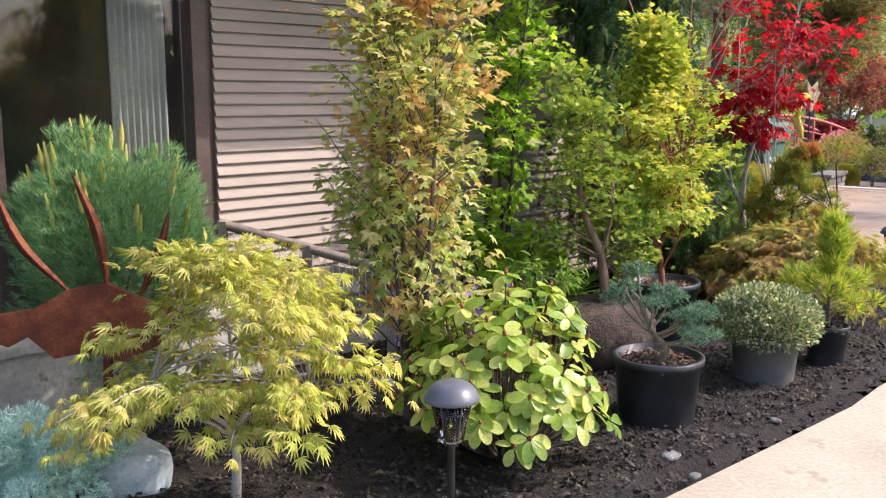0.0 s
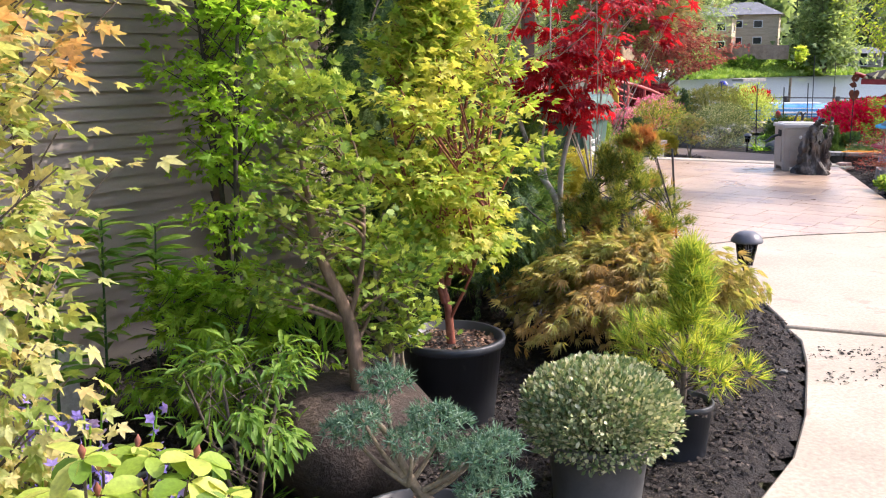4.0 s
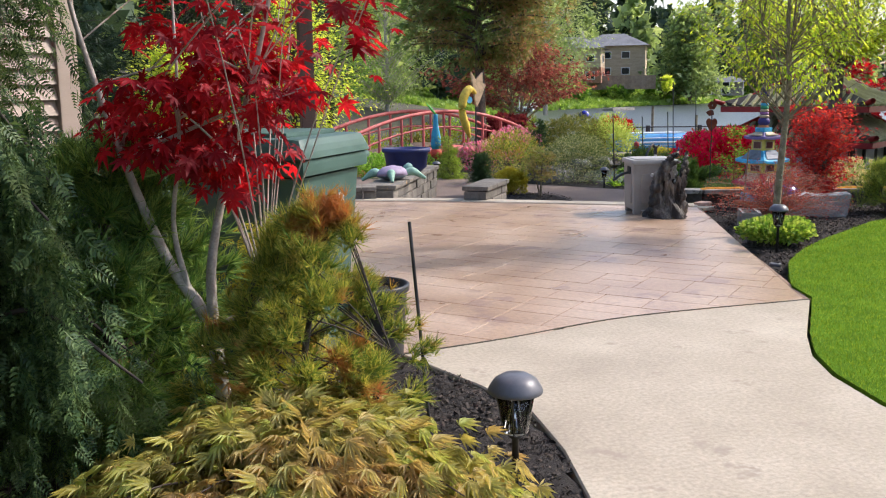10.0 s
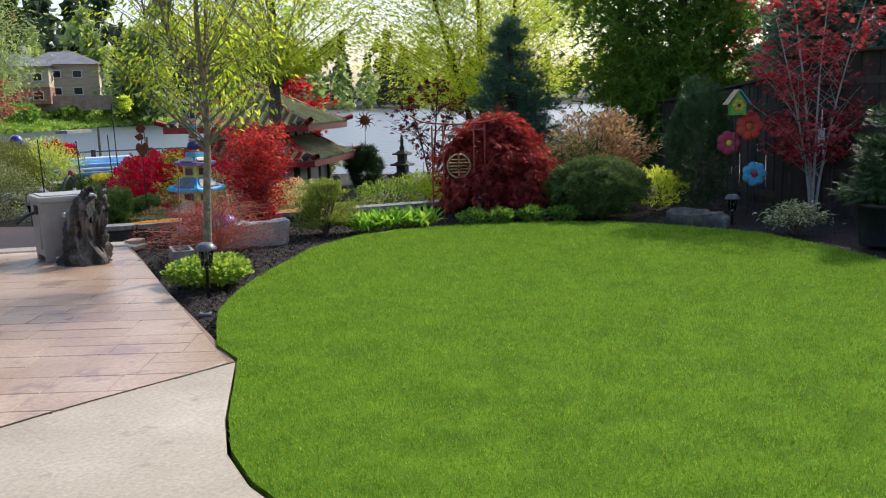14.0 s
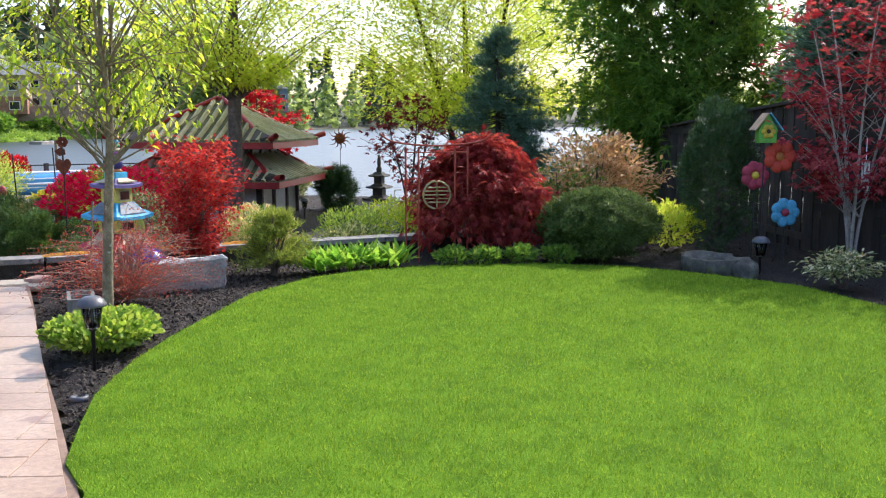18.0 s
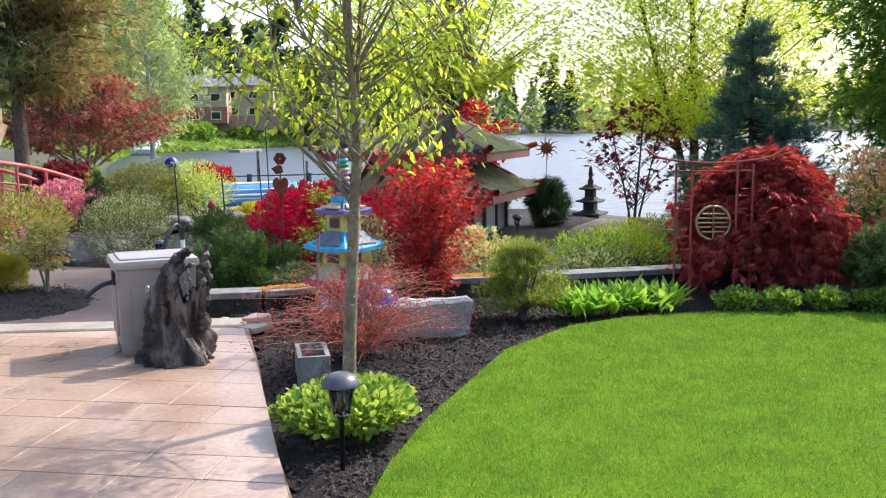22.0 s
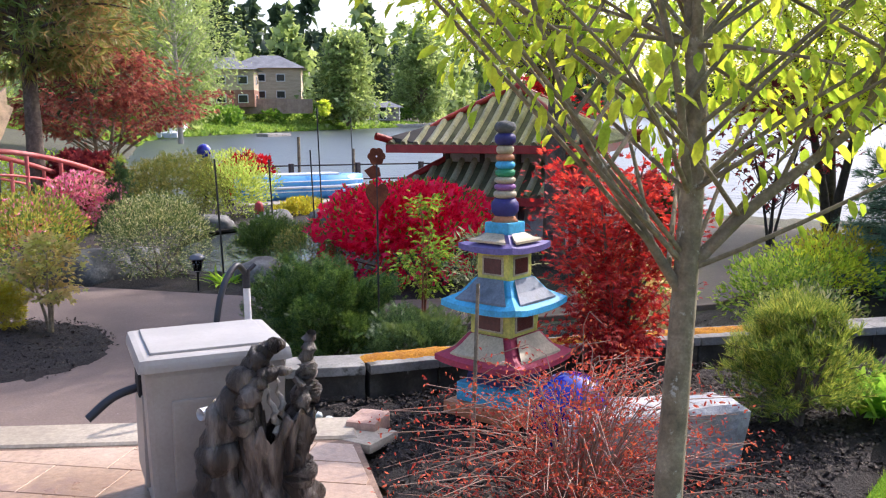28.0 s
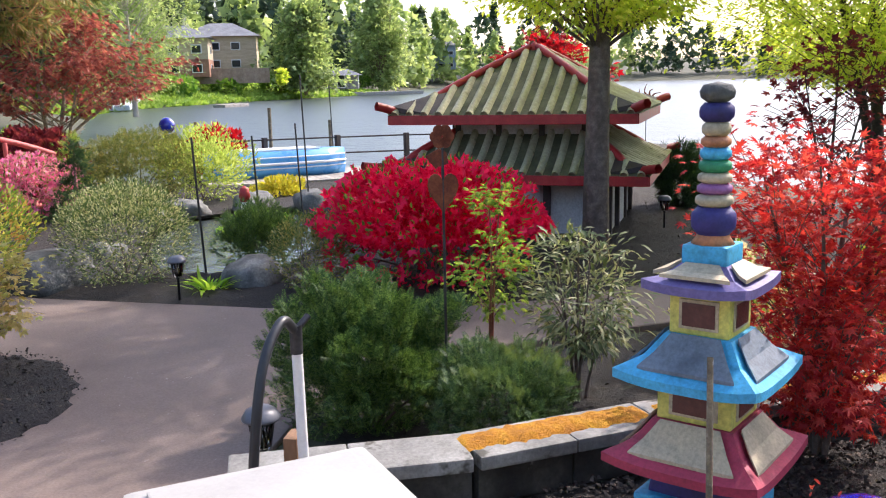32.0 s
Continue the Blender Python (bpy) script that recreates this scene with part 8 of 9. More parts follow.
# ---- fence ----
def fence(p, q, top0, top1, base, post_every=2.4, cap=True):
    root = thing("fence", "dark stained board fence with a capping rail", "fence")
    p, q = Vector((*p, 0)), Vector((*q, 0))
    d = q - p
    ang = math.degrees(math.atan2(d.y, d.x))
    n = int(d.length / 0.132)
    for k in range(n):
        c = p + d * ((k + 0.5) / n)
        top = top0 + (top1 - top0) * (k + 0.5) / n
        off = 0.012 if k % 2 else -0.012
        ob = part("board", box(0.138, 0.02, top - base, (0, 0, 0), 0.003), FENCE, root)
        ob.matrix_local = pose(c.x, c.y, base, 0, 0, ang) @ pose(0, off, 0)
    for k in range(int(d.length / post_every) + 2):
        u = min(1.0, k * post_every / d.length)
        c = p + d * u
        part("post", box(0.1, 0.1, top0 + (top1 - top0) * u - base + 0.02, (c.x, c.y, base), 0.006, (0, 0, ang)), FENCE, root)
    for z in (0.25, 0.8):
        c = p + d * 0.5
        part("rail", box(d.length, 0.05, 0.09, (c.x, c.y, base + (top0 - base) * z), 0.004, (0, 0, ang)), FENCE, root)
    if cap:
        c = p + d * 0.5
        tilt = math.degrees(math.atan2(top1 - top0, d.length))
        ob = part("capping", box(d.length + 0.1, 0.16, 0.035, (0, 0, 0), 0.004), FENCE, root)
        ob.matrix_local = pose(c.x, c.y, (top0 + top1) / 2, 0, 0, ang) @ pose(0, 0, 0, 0, -tilt, 0)


fence((13.0, 2.2), (16.05, 9.6), 2.02, 1.98, -0.1)
# unseen stretch, added to darken what the glass door reflects
fence((9.9, -5.3), (13.0, 2.2), 2.02, 2.02, -0.1)
fence((16.1, 9.65), (19.0, 12.95), 1.72, 1.36, -0.5)
shed = thing("garden_shed", "dark shed roof showing over the fence", "shed", (17.4, 4.2, 0), 67)
part("wall", box(3.6, 2.4, 2.2, (0, 0, 0), 0.01), FENCE, shed)
part("roof", box(4.2, 3.0, 0.09, (0, 0, 2.25), 0.01, (7, 0, 0)), surf("shed_roofing", ((0.05, 0.05, 0.05), (0.08, 0.08, 0.08), (0.11, 0.11, 0.11)), 0.9, 4, 60), shed)

# ---- wheeled bins and the porch clutter ----
BIN = surf("bin_green", ((0.045, 0.1, 0.085), (0.06, 0.125, 0.105), (0.08, 0.155, 0.13)), 0.5, 4, 70, 0.1, 0.002, speck=0.15)


def text_part(words, size, parent, m, mat):
    c = bpy.data.curves.new("lettering", "FONT")
    c.body, c.size, c.align_x, c.extrude = words, size, "CENTER", 0.001
    tmp = new("lettering_curve", c)
    me = bpy.data.meshes.new_from_object(tmp.evaluated_get(bpy.context.evaluated_depsgraph_get()))
    bpy.data.objects.remove(tmp)
    me.materials.clear()
    ob = part("lettering", me, mat, parent, "white printed lettering")
    ob.matrix_local = m


def wheeled_bin(at, rz, words=False):
    root = thing("wheeled_bin", "large dark green wheeled refuse bin with closed lid", "wheeled bin", at, rz, "wheeled bins")
    root.scale = (1, 1, 1.14)
    b = bmesh.new()
    for z, sx, sy in ((0.08, 0.56, 0.58), (1.0, 0.7, 0.78)):
        for x, y in ((-1, -1), (1, -1), (1, 1), (-1, 1)):
            b.verts.new((x * sx / 2, y * sy / 2, z))
    v = list(b.verts)
    for f in ((3, 2, 1, 0), (4, 5, 6, 7), (0, 1, 5, 4), (1, 2, 6, 5), (2, 3, 7, 6), (3, 0, 4, 7)):
        b.faces.new([v[i] for i in f])
    bmesh.ops.bevel(b, geom=list(b.edges), offset=0.04, segments=3, affect="EDGES")
    part("body", b, BIN, root)
    part("rim", box(0.76, 0.84, 0.07, (0, 0, 0.97), 0.02), BIN, root)
    lid = part("lid", box(0.8, 0.9, 0.09, (0, -0.01, 1.04), 0.035, taper=0.9), BIN, root)
    part("lid_rib", box(0.5, 0.6, 0.025, (0, -0.02, 1.125), 0.01), BIN, lid)
    part("handle", tubes("handle", [(bent([(-0.3, 0.42, 1.0), (-0.3, 0.52, 1.02), (0.3, 0.52, 1.02), (0.3, 0.42, 1.0)], 5), [0.018, 0.018])], BIN, 8), None, root)
    for sx in (-1, 1):
        part("wheel", lathe([(0.02, -0.03), (0.12, -0.03), (0.13, 0), (0.12, 0.03), (0.02, 0.03)], 20, (sx * 0.3, 0.3, 0.13), rot=(0, 90, 0)), BLACKP, root)
    if words:
        m = pose(0.348, -0.02, 0.82, 0, 0, 90) @ pose(0, 0, 0, 86, 0, 0)
        text_part("Property Of", 0.062, root, m, WHITEP)
        for dz, w, h in ((-0.085, 0.19, 0.06), (-0.13, 0.1, 0.018), (-0.165, 0.22, 0.022)):
            ob = part("print_bar", box(0.003, w, h, (0, 0, 0)), WHITEP, root, "white printed block")
            ob.matrix_local = pose(0.336 + dz * 0.07 + 0.006, -0.02, 0.82 + dz)


wheeled_bin((2.8, 8.9, 0), -34, True)
wheeled_bin((2.0, 9.5, 0), -20)
tbl = thing("porch_table", "rough wooden porch table with clutter on it", "table", (1.3, 9.55, 0), 45)
WOODO = surf("orange_wood", ((0.22, 0.1, 0.04), (0.34, 0.17, 0.07), (0.42, 0.23, 0.1)), 0.7, 4, 40, stretch=(0.3, 1, 1))
part("tabletop", box(1.3, 0.6, 0.05, (0, 0, 0.72), 0.01), WOODO, tbl)
for sx in (-1, 1):
    for sy in (-1, 1):
        part("leg", box(0.07, 0.07, 0.72, (sx * 0.58, sy * 0.24, 0), 0.006), WOODO, tbl)
solo("cardboard_box", box(0.5, 0.4, 0.42, (0, 0, 0), 0.008), surf("cardboard", ((0.28, 0.16, 0.08), (0.36, 0.21, 0.11), (0.42, 0.26, 0.15)), 0.8, 3, 40), "brown cardboard box on the porch", "box", (1.75, 9.05, 0), 30)
BLUEPL = surf("blue_plastic", ((0.01, 0.05, 0.45), (0.015, 0.07, 0.58), (0.03, 0.1, 0.65)), 0.35, 4, 70, 0.05, speck=0.15)
ch = thing("blue_chair", "bright blue plastic chair on the porch", "chair", (1.95, 9.9, 0), 30)
part("seat", box(0.48, 0.46, 0.05, (0, 0, 0.62), 0.02), BLUEPL, ch)
for x, h, t in ((-0.16, 0.55, -8), (0.16, 0.5, 12)):
    part("back_slat", flat_shape([(x - 0.13, 0.66), (x + 0.13, 0.66), (x + 0.12, 0.66 + h * 0.7), (x + 0.02, 0.66 + h), (x - 0.1, 0.66 + h * 0.72)], 0.03), BLUEPL, ch)
for sx in (-1, 1):
    for sy in (-1, 1):
        part("leg", box(0.05, 0.05, 0.62, (sx * 0.2, sy * 0.19, 0), 0.008), BLUEPL, ch)
for x, y, rr, h, c, nm in ((1.45, 9.3, 0.09, 0.34, (0.55, 0.04, 0.03), "red"), (1.1, 9.25, 0.08, 0.42, (0.14, 0.03, 0.2), "purple"), (0.95, 9.05, 0.11, 0.24, (0.4, 0.14, 0.06), "brown"), (1.55, 9.6, 0.1, 0.3, (0.6, 0.1, 0.03), "orange")):
    solo("vase", lathe([(rr * 0.6, 0), (rr, h * 0.4), (rr * 0.8, h * 0.75), (rr * 0.45, h * 0.9), (rr * 0.55, h), (rr * 0.4, h), (rr * 0.3, h * 0.9)], 20), paint("glaze_" + nm, c), nm + " glazed vase on a porch table", "vase", (x, y, 0.77), 0, "vases on the porch")
nursery_pot((3.36, 9.08, 0), 0.21, 0.42, BLACKP, "empty black nursery pot at the patio corner")
# porch behind the corner of the house
porch = thing("porch", "dark sheltered porch of the house", "porch", kind="structure")
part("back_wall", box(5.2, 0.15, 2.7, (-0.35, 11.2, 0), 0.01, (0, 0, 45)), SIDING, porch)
part("side_wall", box(2.4, 0.15, 2.7, (0.95, 9.55, 0), 0.01, (0, 0, 135)), BROWNT, porch)
part("post", box(0.13, 0.13, 2.7, (3.62, 12.6, 0), 0.01), BROWNT, porch)
part("roof", prism([(2.0, 8.9), (3.7, 10.9), (4.1, 13.1), (1.5, 15.5), (-3, 11)], 2.62, 2.8), BROWNT, porch)

# ---- stone walls by the steps ----
STONE = surf("wall_stone", ((0.1, 0.09, 0.075), (0.18, 0.165, 0.14), (0.28, 0.26, 0.225)), 0.85, 4, 40, 0.6, 0.012, spots=((0.4, 0.25, 0.1), 6, 0.64), vary=0.2)


def stone_wall(p, q, z0, z1, th, label, cap=0.06):
    root = thing("stone_wall", label, "wall", kind="structure")
    p, q = Vector((*p, 0)), Vector((*q, 0))
    d = q - p
    ang = math.degrees(math.atan2(d.y, d.x))
    rq = random.Random(int(p.x * 100))
    rows = max(2, round((z1 - cap - z0) / 0.14))
    for j in range(rows):
        u = 0.0
        h = (z1 - cap - z0) / rows
        while u < d.length - 0.05:
            w = min(rq.uniform(0.22, 0.5), d.length - u)
            c = p + d.normalized() * (u + w / 2)
            part("stone", box(w - 0.012, th + rq.uniform(-0.03, 0.02), h - 0.01, (c.x, c.y, z0 + j * h), 0.015, (0, 0, ang)), STONE, root)
            u += w
    u = 0.0
    while u < d.length - 0.05:
        w = min(rq.uniform(0.5, 0.9), d.length - u)
        c = p + d.normalized() * (u + w / 2)
        part("cap_stone", box(w - 0.008, th + 0.08, cap, (c.x, c.y, z1 - cap), 0.012, (0, 0, ang)), STONE, root)
        u += w


stone_wall((5.35, 17.0), (7.05, 20.3), -0.5, 0.17, 0.42, "stacked stone wall with flat caps beside the steps")
stone_wall((3.6, 17.35), (5.3, 16.95), -0.4, 0.18, 0.42, "low stone wall at the patio's end")
stone_wall((6.46, 15.98), (7.16, 16.95), -0.5, 0.2, 0.3, "short stone wall on the near side of the steps")
steps = thing("steps", "two pale concrete steps down to the lower path", "steps", kind="structure")
for k in range(2):
    part("step", box(1.1, 0.35, 0.2 - 0.13 * k + 0.2, (5.75 + 0.17 * k, 16.72 + 0.3 * k, -0.42), 0.012, (0, 0, -33)), CONC, steps)
turtle = thing("turtle_ornament", "painted metal turtle on the stone wall", "garden ornament", (5.75, 17.75, 0.17), 35)
part("shell", lathe([(0.24, 0.08), (0.22, 0.14), (0.14, 0.2), (0, 0.23)], 22, scale=(1.2, 0.9, 1)), paint("paint_lilac", (0.35, 0.28, 0.4)), turtle)
part("belly", lathe([(0.1, 0), (0.2, 0.05), (0.24, 0.08)], 22, scale=(1.2, 0.9, 1)), P_SLATE, turtle)
for x, y in ((0.26, 0.2), (0.26, -0.2), (-0.24, 0.18), (-0.24, -0.18)):
    part("flipper", tubes("flipper", [(bent([(x * 0.6, y * 0.6, 0.1), (x, y, 0.12), (x * 1.5, y * 1.7, 0.012)], 5), [0.05, 0.07, 0.02])], paint("paint_mint", (0.25, 0.45, 0.35)), 8), None, turtle)
part("head", lathe([(0.02, -0.09), (0.07, -0.03), (0.07, 0.04), (0, 0.09)], 14, (0.38, 0, 0.16), rot=(0, 70, 0)), paint("paint_mint_dark", (0.15, 0.3, 0.25)), turtle)
cob = paint("glaze_cobalt", (0.015, 0.025, 0.12))
solo("blue_pot", lathe([(0.24, 0), (0.34, 0.08), (0.37, 0.32), (0.41, 0.34), (0.41, 0.4), (0.35, 0.4), (0.33, 0.3), (0, 0.3)], 28), cob, "wide cobalt glazed planter on the stone wall", "plant pot", (6.35, 19.1, 0.17))
solo("striped_pot", lathe([(0.2, 0), (0.24, 0.05), (0.25, 0.12), (0.27, 0.14), (0.27, 0.22), (0.29, 0.24), (0.29, 0.32), (0.3, 0.34), (0.3, 0.42), (0.25, 0.42), (0.24, 0.34), (0, 0.34)], 28), surf("olive_glaze", ((0.2, 0.17, 0.08), (0.34, 0.29, 0.15), (0.46, 0.4, 0.22)), 0.4, 5, 60, stretch=(0.2, 0.2, 6)), "ribbed olive glazed pot at the patio's end", "plant pot", (4.72, 17.08, 0.18))
shrub("pot_plant", "bright green plant in a glazed pot", "plant", (4.72, 17.08, 0.5), 0.2, 0.3, "oval", L_LIME, 400, 0.06, 201)

# ---- dock ----
DOCKW = surf("dock_timber", ((0.25, 0.22, 0.19), (0.36, 0.33, 0.29), (0.46, 0.42, 0.37)), 0.85, 4, 40, 0.4, 0.01, vary=0.15)
dock = thing("dock", "weathered timber dock at the lake's edge", "dock", (17.9, 28.7, -0.45), -20)
for k in range(34):
    part("plank", box(0.135, 2.4, 0.05, (-2.4 + 0.145 * k, 0, 0.03), 0.004), DOCKW, dock)
part("frame", box(5.0, 2.3, 0.15, (0, 0, -0.12), 0.01), DARKW, dock)
PB = surf("blue_gloss", ((0.05, 0.24, 0.6), (0.08, 0.33, 0.7), (0.12, 0.42, 0.76)), 0.3, 2, 60, 0.05, speck=0.15)
PW = surf("white_gloss", ((0.6, 0.66, 0.72), (0.7, 0.74, 0.78), (0.76, 0.8, 0.82)), 0.3, 2, 60, 0.05, speck=0.15)


def hull(scale, z, m, stripes, parent_at, rz, label):
    root = thing("paddle_boat", label, "boat", parent_at, rz)
    prof = [(-1.0, 0.25), (-0.8, 0.42), (-0.4, 0.5), (0.2, 0.5), (0.7, 0.44), (1.0, 0.22)]
    b = bmesh.new()
    rows = []
    for x, w in prof:
        w *= scale[1]
        row = [b.verts.new((x * scale[0], s * w, z + zz * scale[2])) for s, zz in ((-1, 0.25), (-0.75, 0.0), (0.75, 0.0), (1, 0.25), (1, 0.6), (0.8, 0.95), (-0.8, 0.95), (-1, 0.6))]
        rows.append(row)
    for p, q in zip(rows, rows[1:]):
        for i in range(8):
            b.faces.new((p[i], p[(i + 1) % 8], q[(i + 1) % 8], q[i])).smooth = True
    b.faces.new(rows[0])
    b.faces.new(rows[-1][::-1])
    bmesh.ops.recalc_face_normals(b, faces=b.faces)
    part("hull", b, m, root)
    for zz, w in stripes:
        line = [(x * scale[0], -hw * scale[1] * 1.012, z + zz * scale[2]) for x, hw in prof]
        part("stripe", tubes("stripe", [(np.array(line), [w, w])], PW, 4), None, root)
    part("deck_pad", box(scale[0] * 1.2, scale[1] * 0.6, 0.05, (0, 0, z + 0.93 * scale[2]), 0.02), PW, root)


hull((1.45, 0.95, 0.55), 0, PB, ((0.34, 0.014), (0.5, 0.03), (0.74, 0.014)), (17.0, 29.1, -0.37), -14, "bright blue boat with white stripes on the dock")
rail = thing("dock_rail", "dark post and wire rail along the shore", "railing")
RP = [(12.6, 31.6), (14.2, 31.2), (15.9, 30.7), (17.4, 30.2), (18.9, 29.6), (20.3, 28.9), (21.6, 27.6)]
for x, y in RP:
    part("post", box(0.1, 0.1, 1.1, (x, y, -0.75), 0.008), DARKW, rail)
for p, q in zip(RP, RP[1:]):
    for z in (0.3, -0.05):
        part("rail", tubes("rail", [rod((*p, z), (*q, z), 0.02)], DARKW, 6), None, rail)
for x, y, h in ((16.5, 31.6, 1.5), (20.0, 31.5, 1.4), (22.4, 30.0, 1.3), (19.2, 33.0, 1.7), (23.5, 27.0, 1.2)):
    solo("mooring_post", tubes("mooring_post", [rod((0, 0, -1.5), (0, 0, h), 0.045)], BARK_GREY, 8), None, "thin weathered mooring pole in the water", "pole", (x, y, -0.8), 0, "mooring poles")
for x, y, h in ((18.6, 29.3, 2.1), (11.5, 21.35, 1.55), (12.9, 22.6, 1.5), (14.4, 24.0, 1.6), (14.9, 24.6, 2.3)):
    solo("iron_stake", tubes("iron_stake", [rod((0, 0, -0.05), (-0.06, 0.02, h), 0.012)], STEEL, 6), None, "tall thin dark iron garden stake", "stake", (x, y, gz(x, y)), 0, "iron garden stakes")

# ---- far bank ----
SHING = surf("grey_shingles", ((0.13, 0.14, 0.16), (0.19, 0.2, 0.22), (0.26, 0.27, 0.29)), 0.9, 0.8, 8, 0.3, 0.05)
SIDE2 = surf("tan_siding", ((0.44, 0.34, 0.22), (0.54, 0.43, 0.29), (0.62, 0.5, 0.35)), 0.8, 0.7, 8, stretch=(1, 1, 5))
BRICK2 = surf("red_brick", ((0.26, 0.12, 0.08), (0.34, 0.17, 0.11), (0.4, 0.22, 0.15)), 0.85, 2, 12)
DKGL, _n, _l, _b = nodes_of("dark_window")
_b.inputs["Base Color"].default_value, _b.inputs["Roughness"].default_value = (0.02, 0.025, 0.03, 1), 0.08


def far_house(at, rz, w, d, h, roof_h, label, m, lower=None):
    root = thing("lake_house", label, "house", at, rz)
    wl = part("wall", box(w, d, h, (0, 0, 0)), m, root)
    if lower:
        part("lower_wall", box(w + 0.1, d + 0.1, h * 0.45, (0, 0, 0)), lower, root)
    b = bmesh.new()
    o = 0.7
    e = [b.verts.new(p) for p in ((-w / 2 - o, -d / 2 - o, h), (w / 2 + o, -d / 2 - o, h), (w / 2 + o, d / 2 + o, h), (-w / 2 - o, d / 2 + o, h))]
    k = [b.verts.new(p) for p in ((-w / 2 + d / 2.4, 0, h + roof_h), (w / 2 - d / 2.4, 0, h + roof_h))]
    for f in ((e[0], e[1], k[1], k[0]), (e[1], e[2], k[1]), (e[2], e[3], k[0], k[1]), (e[3], e[0], k[0]), (e[3], e[2], e[1], e[0])):
        b.faces.new(f)
    part("roof", b, SHING, root)
    for z in (h * 0.6, h * 0.1):
        for x in np.arange(-w / 2 + 1.5, w / 2 - 0.8, 2.8):
            win = part("window", box(1.3, 0.12, 1.1, (x, -d / 2 - 0.06, z)), WHITEP, root)
            part("pane", box(1.1, 0.1, 0.9, (x, -d / 2 - 0.1, z + 0.1)), DKGL, win)
        win = part("window", box(0.12, 1.3, 1.1, (w / 2 + 0.06, 0, z)), WHITEP, root)
        part("pane", box(0.1, 1.1, 0.9, (w / 2 + 0.1, 0, z + 0.1)), DKGL, win)
    return root


far_house((61, 126.6, 2.4), -32, 8.5, 7, 4.8, 1.7, "tan two-storey house with a grey hipped roof", SIDE2, BRICK2)
far_house((72.5, 136, 3.2), -32, 10, 8, 4.8, 2.0, "brown house with a grey roof behind trees", SIDE2)
far_house((178, 214, 4), -42, 14, 9, 6.5, 2.5, "blue-grey house on the far shore", surf("blue_siding", ((0.2, 0.25, 0.33), (0.26, 0.32, 0.4), (0.32, 0.38, 0.46)), 0.8, 0.7, 8))
far_house((95, 140, 0.2), -38, 7, 4, 2.2, 1.0, "low grey boat shed by the willow", GREYC)
bf = thing("bank_fence", "brown board fence below the far house", "fence")
for k in range(26):
    u = k / 26
    part("board", box(0.62, 0.06, 1.9, (60.0 + 11 * u, 125.0 - 4.7 * u, 1.5), 0, (0, 0, -23)), surf("fence_tan", ((0.2, 0.14, 0.1), (0.28, 0.2, 0.15), (0.34, 0.26, 0.2)), 0.85, 2, 20, vary=0.15) if k == 0 else bpy.data.materials["fence_tan"], bf)
solo("boat_ramp", box(3.6, 2.2, 0.5, (0, 0, 0), 0.1, (0, -14, 0)), PW, "white upturned boat on the far bank", "boat", (41.5, 97, -0.3), 50)
solo("flag_pole", tubes("flag_pole", [rod((0, 0, -0.5), (0, 0, 5.2), 0.06)], WHITEP, 8), None, "white flag pole on the far bank", "pole", (38.5, 92, 0))
solo("float", box(3.6, 1.6, 0.4, (0, 0, 0), 0.05), DOCKW, "small grey swimming float on the lake", "float", (53, 98, -0.95), 20)
solo("far_pier", box(13, 2.0, 0.5, (0, 0, 0), 0.05), DOCKW, "long low pier on the far shore", "pier", (99, 133, -0.8), -30)
GRF = leafmat("bank_grass", ((0.17, 0.29, 0.05), (0.23, 0.37, 0.07), (0.29, 0.42, 0.09)), 0.3)
bank = [(x, y) for x, y in LAKE[14:20]][::-1]
r = np.random.default_rng(77)
X, Y = r.uniform(20, 110, 60000), r.uniform(80, 150, 60000)
s = gap_to(X, Y, LAKE, True)
kk = ~inside(X, Y, LAKE) & (s < 16)
P = np.stack([X[kk], Y[kk], ground_z(X[kk], Y[kk])], -1)
solo("bank_lawn", foliage("bank_lawn", P, r.normal(0, 0.5, P.shape) + [0, 0, 0.6], r.normal(0, 1, P.shape) + [0, 0, 1.5], r.uniform(0.3, 0.65, len(P)), "clump", GRF), None, "green lawn on the far bank", "grass", kind="stuff")
for i in range(30):
    u = i / 30
    j = 14 + int(u * 5)
    v = u * 5 - int(u * 5)
    x, y = LAKE[j][0] + v * (LAKE[j + 1][0] - LAKE[j][0]), LAKE[j][1] + v * (LAKE[j + 1][1] - LAKE[j][1])
    if i % 3 == 0:
        shrub("bank_bush", "green bush on the far lake bank", "shrub", (x - 3 - 2 * r.uniform(), y + 3, gz(x - 4, y + 3)), 1.8 + r.uniform(), 2.0 + r.uniform(), "clump", (L_MID, L_HAZE, L_FRESH)[i % 3], 220, 0.5, 300 + i, group="bushes on the far bank")

# ---- window, stairwell, sculpture by the house ----
win = thing("patio_door", "large sliding glass door with a pale curtain", "glass door", (0, 6.9, 0), 45)
part("jamb", box(0.09, 0.16, 2.5, (-2.08, 0, 0.1), 0.006), BROWNT, win)
part("sill", box(2.6, 0.2, 0.08, (-3.4, -0.02, 0.1), 0.006), BROWNT, win)
part("head_rail", box(2.6, 0.16, 0.1, (-3.4, 0, 2.4), 0.006), BROWNT, win)
pane = part("pane", box(2.5, 0.012, 2.24, (-3.38, 0.03, 0.17)), CLEAR, win)
pane.visible_shadow = False
part("stile", box(0.07, 0.06, 2.3, (-3.2, 0.02, 0.14), 0.006), BROWNT, win)
b = bmesh.new()
CUR = surf("pale_curtain", ((0.55, 0.55, 0.46), (0.64, 0.64, 0.55), (0.7, 0.7, 0.62)), 0.9, 3, 60)
vs = []
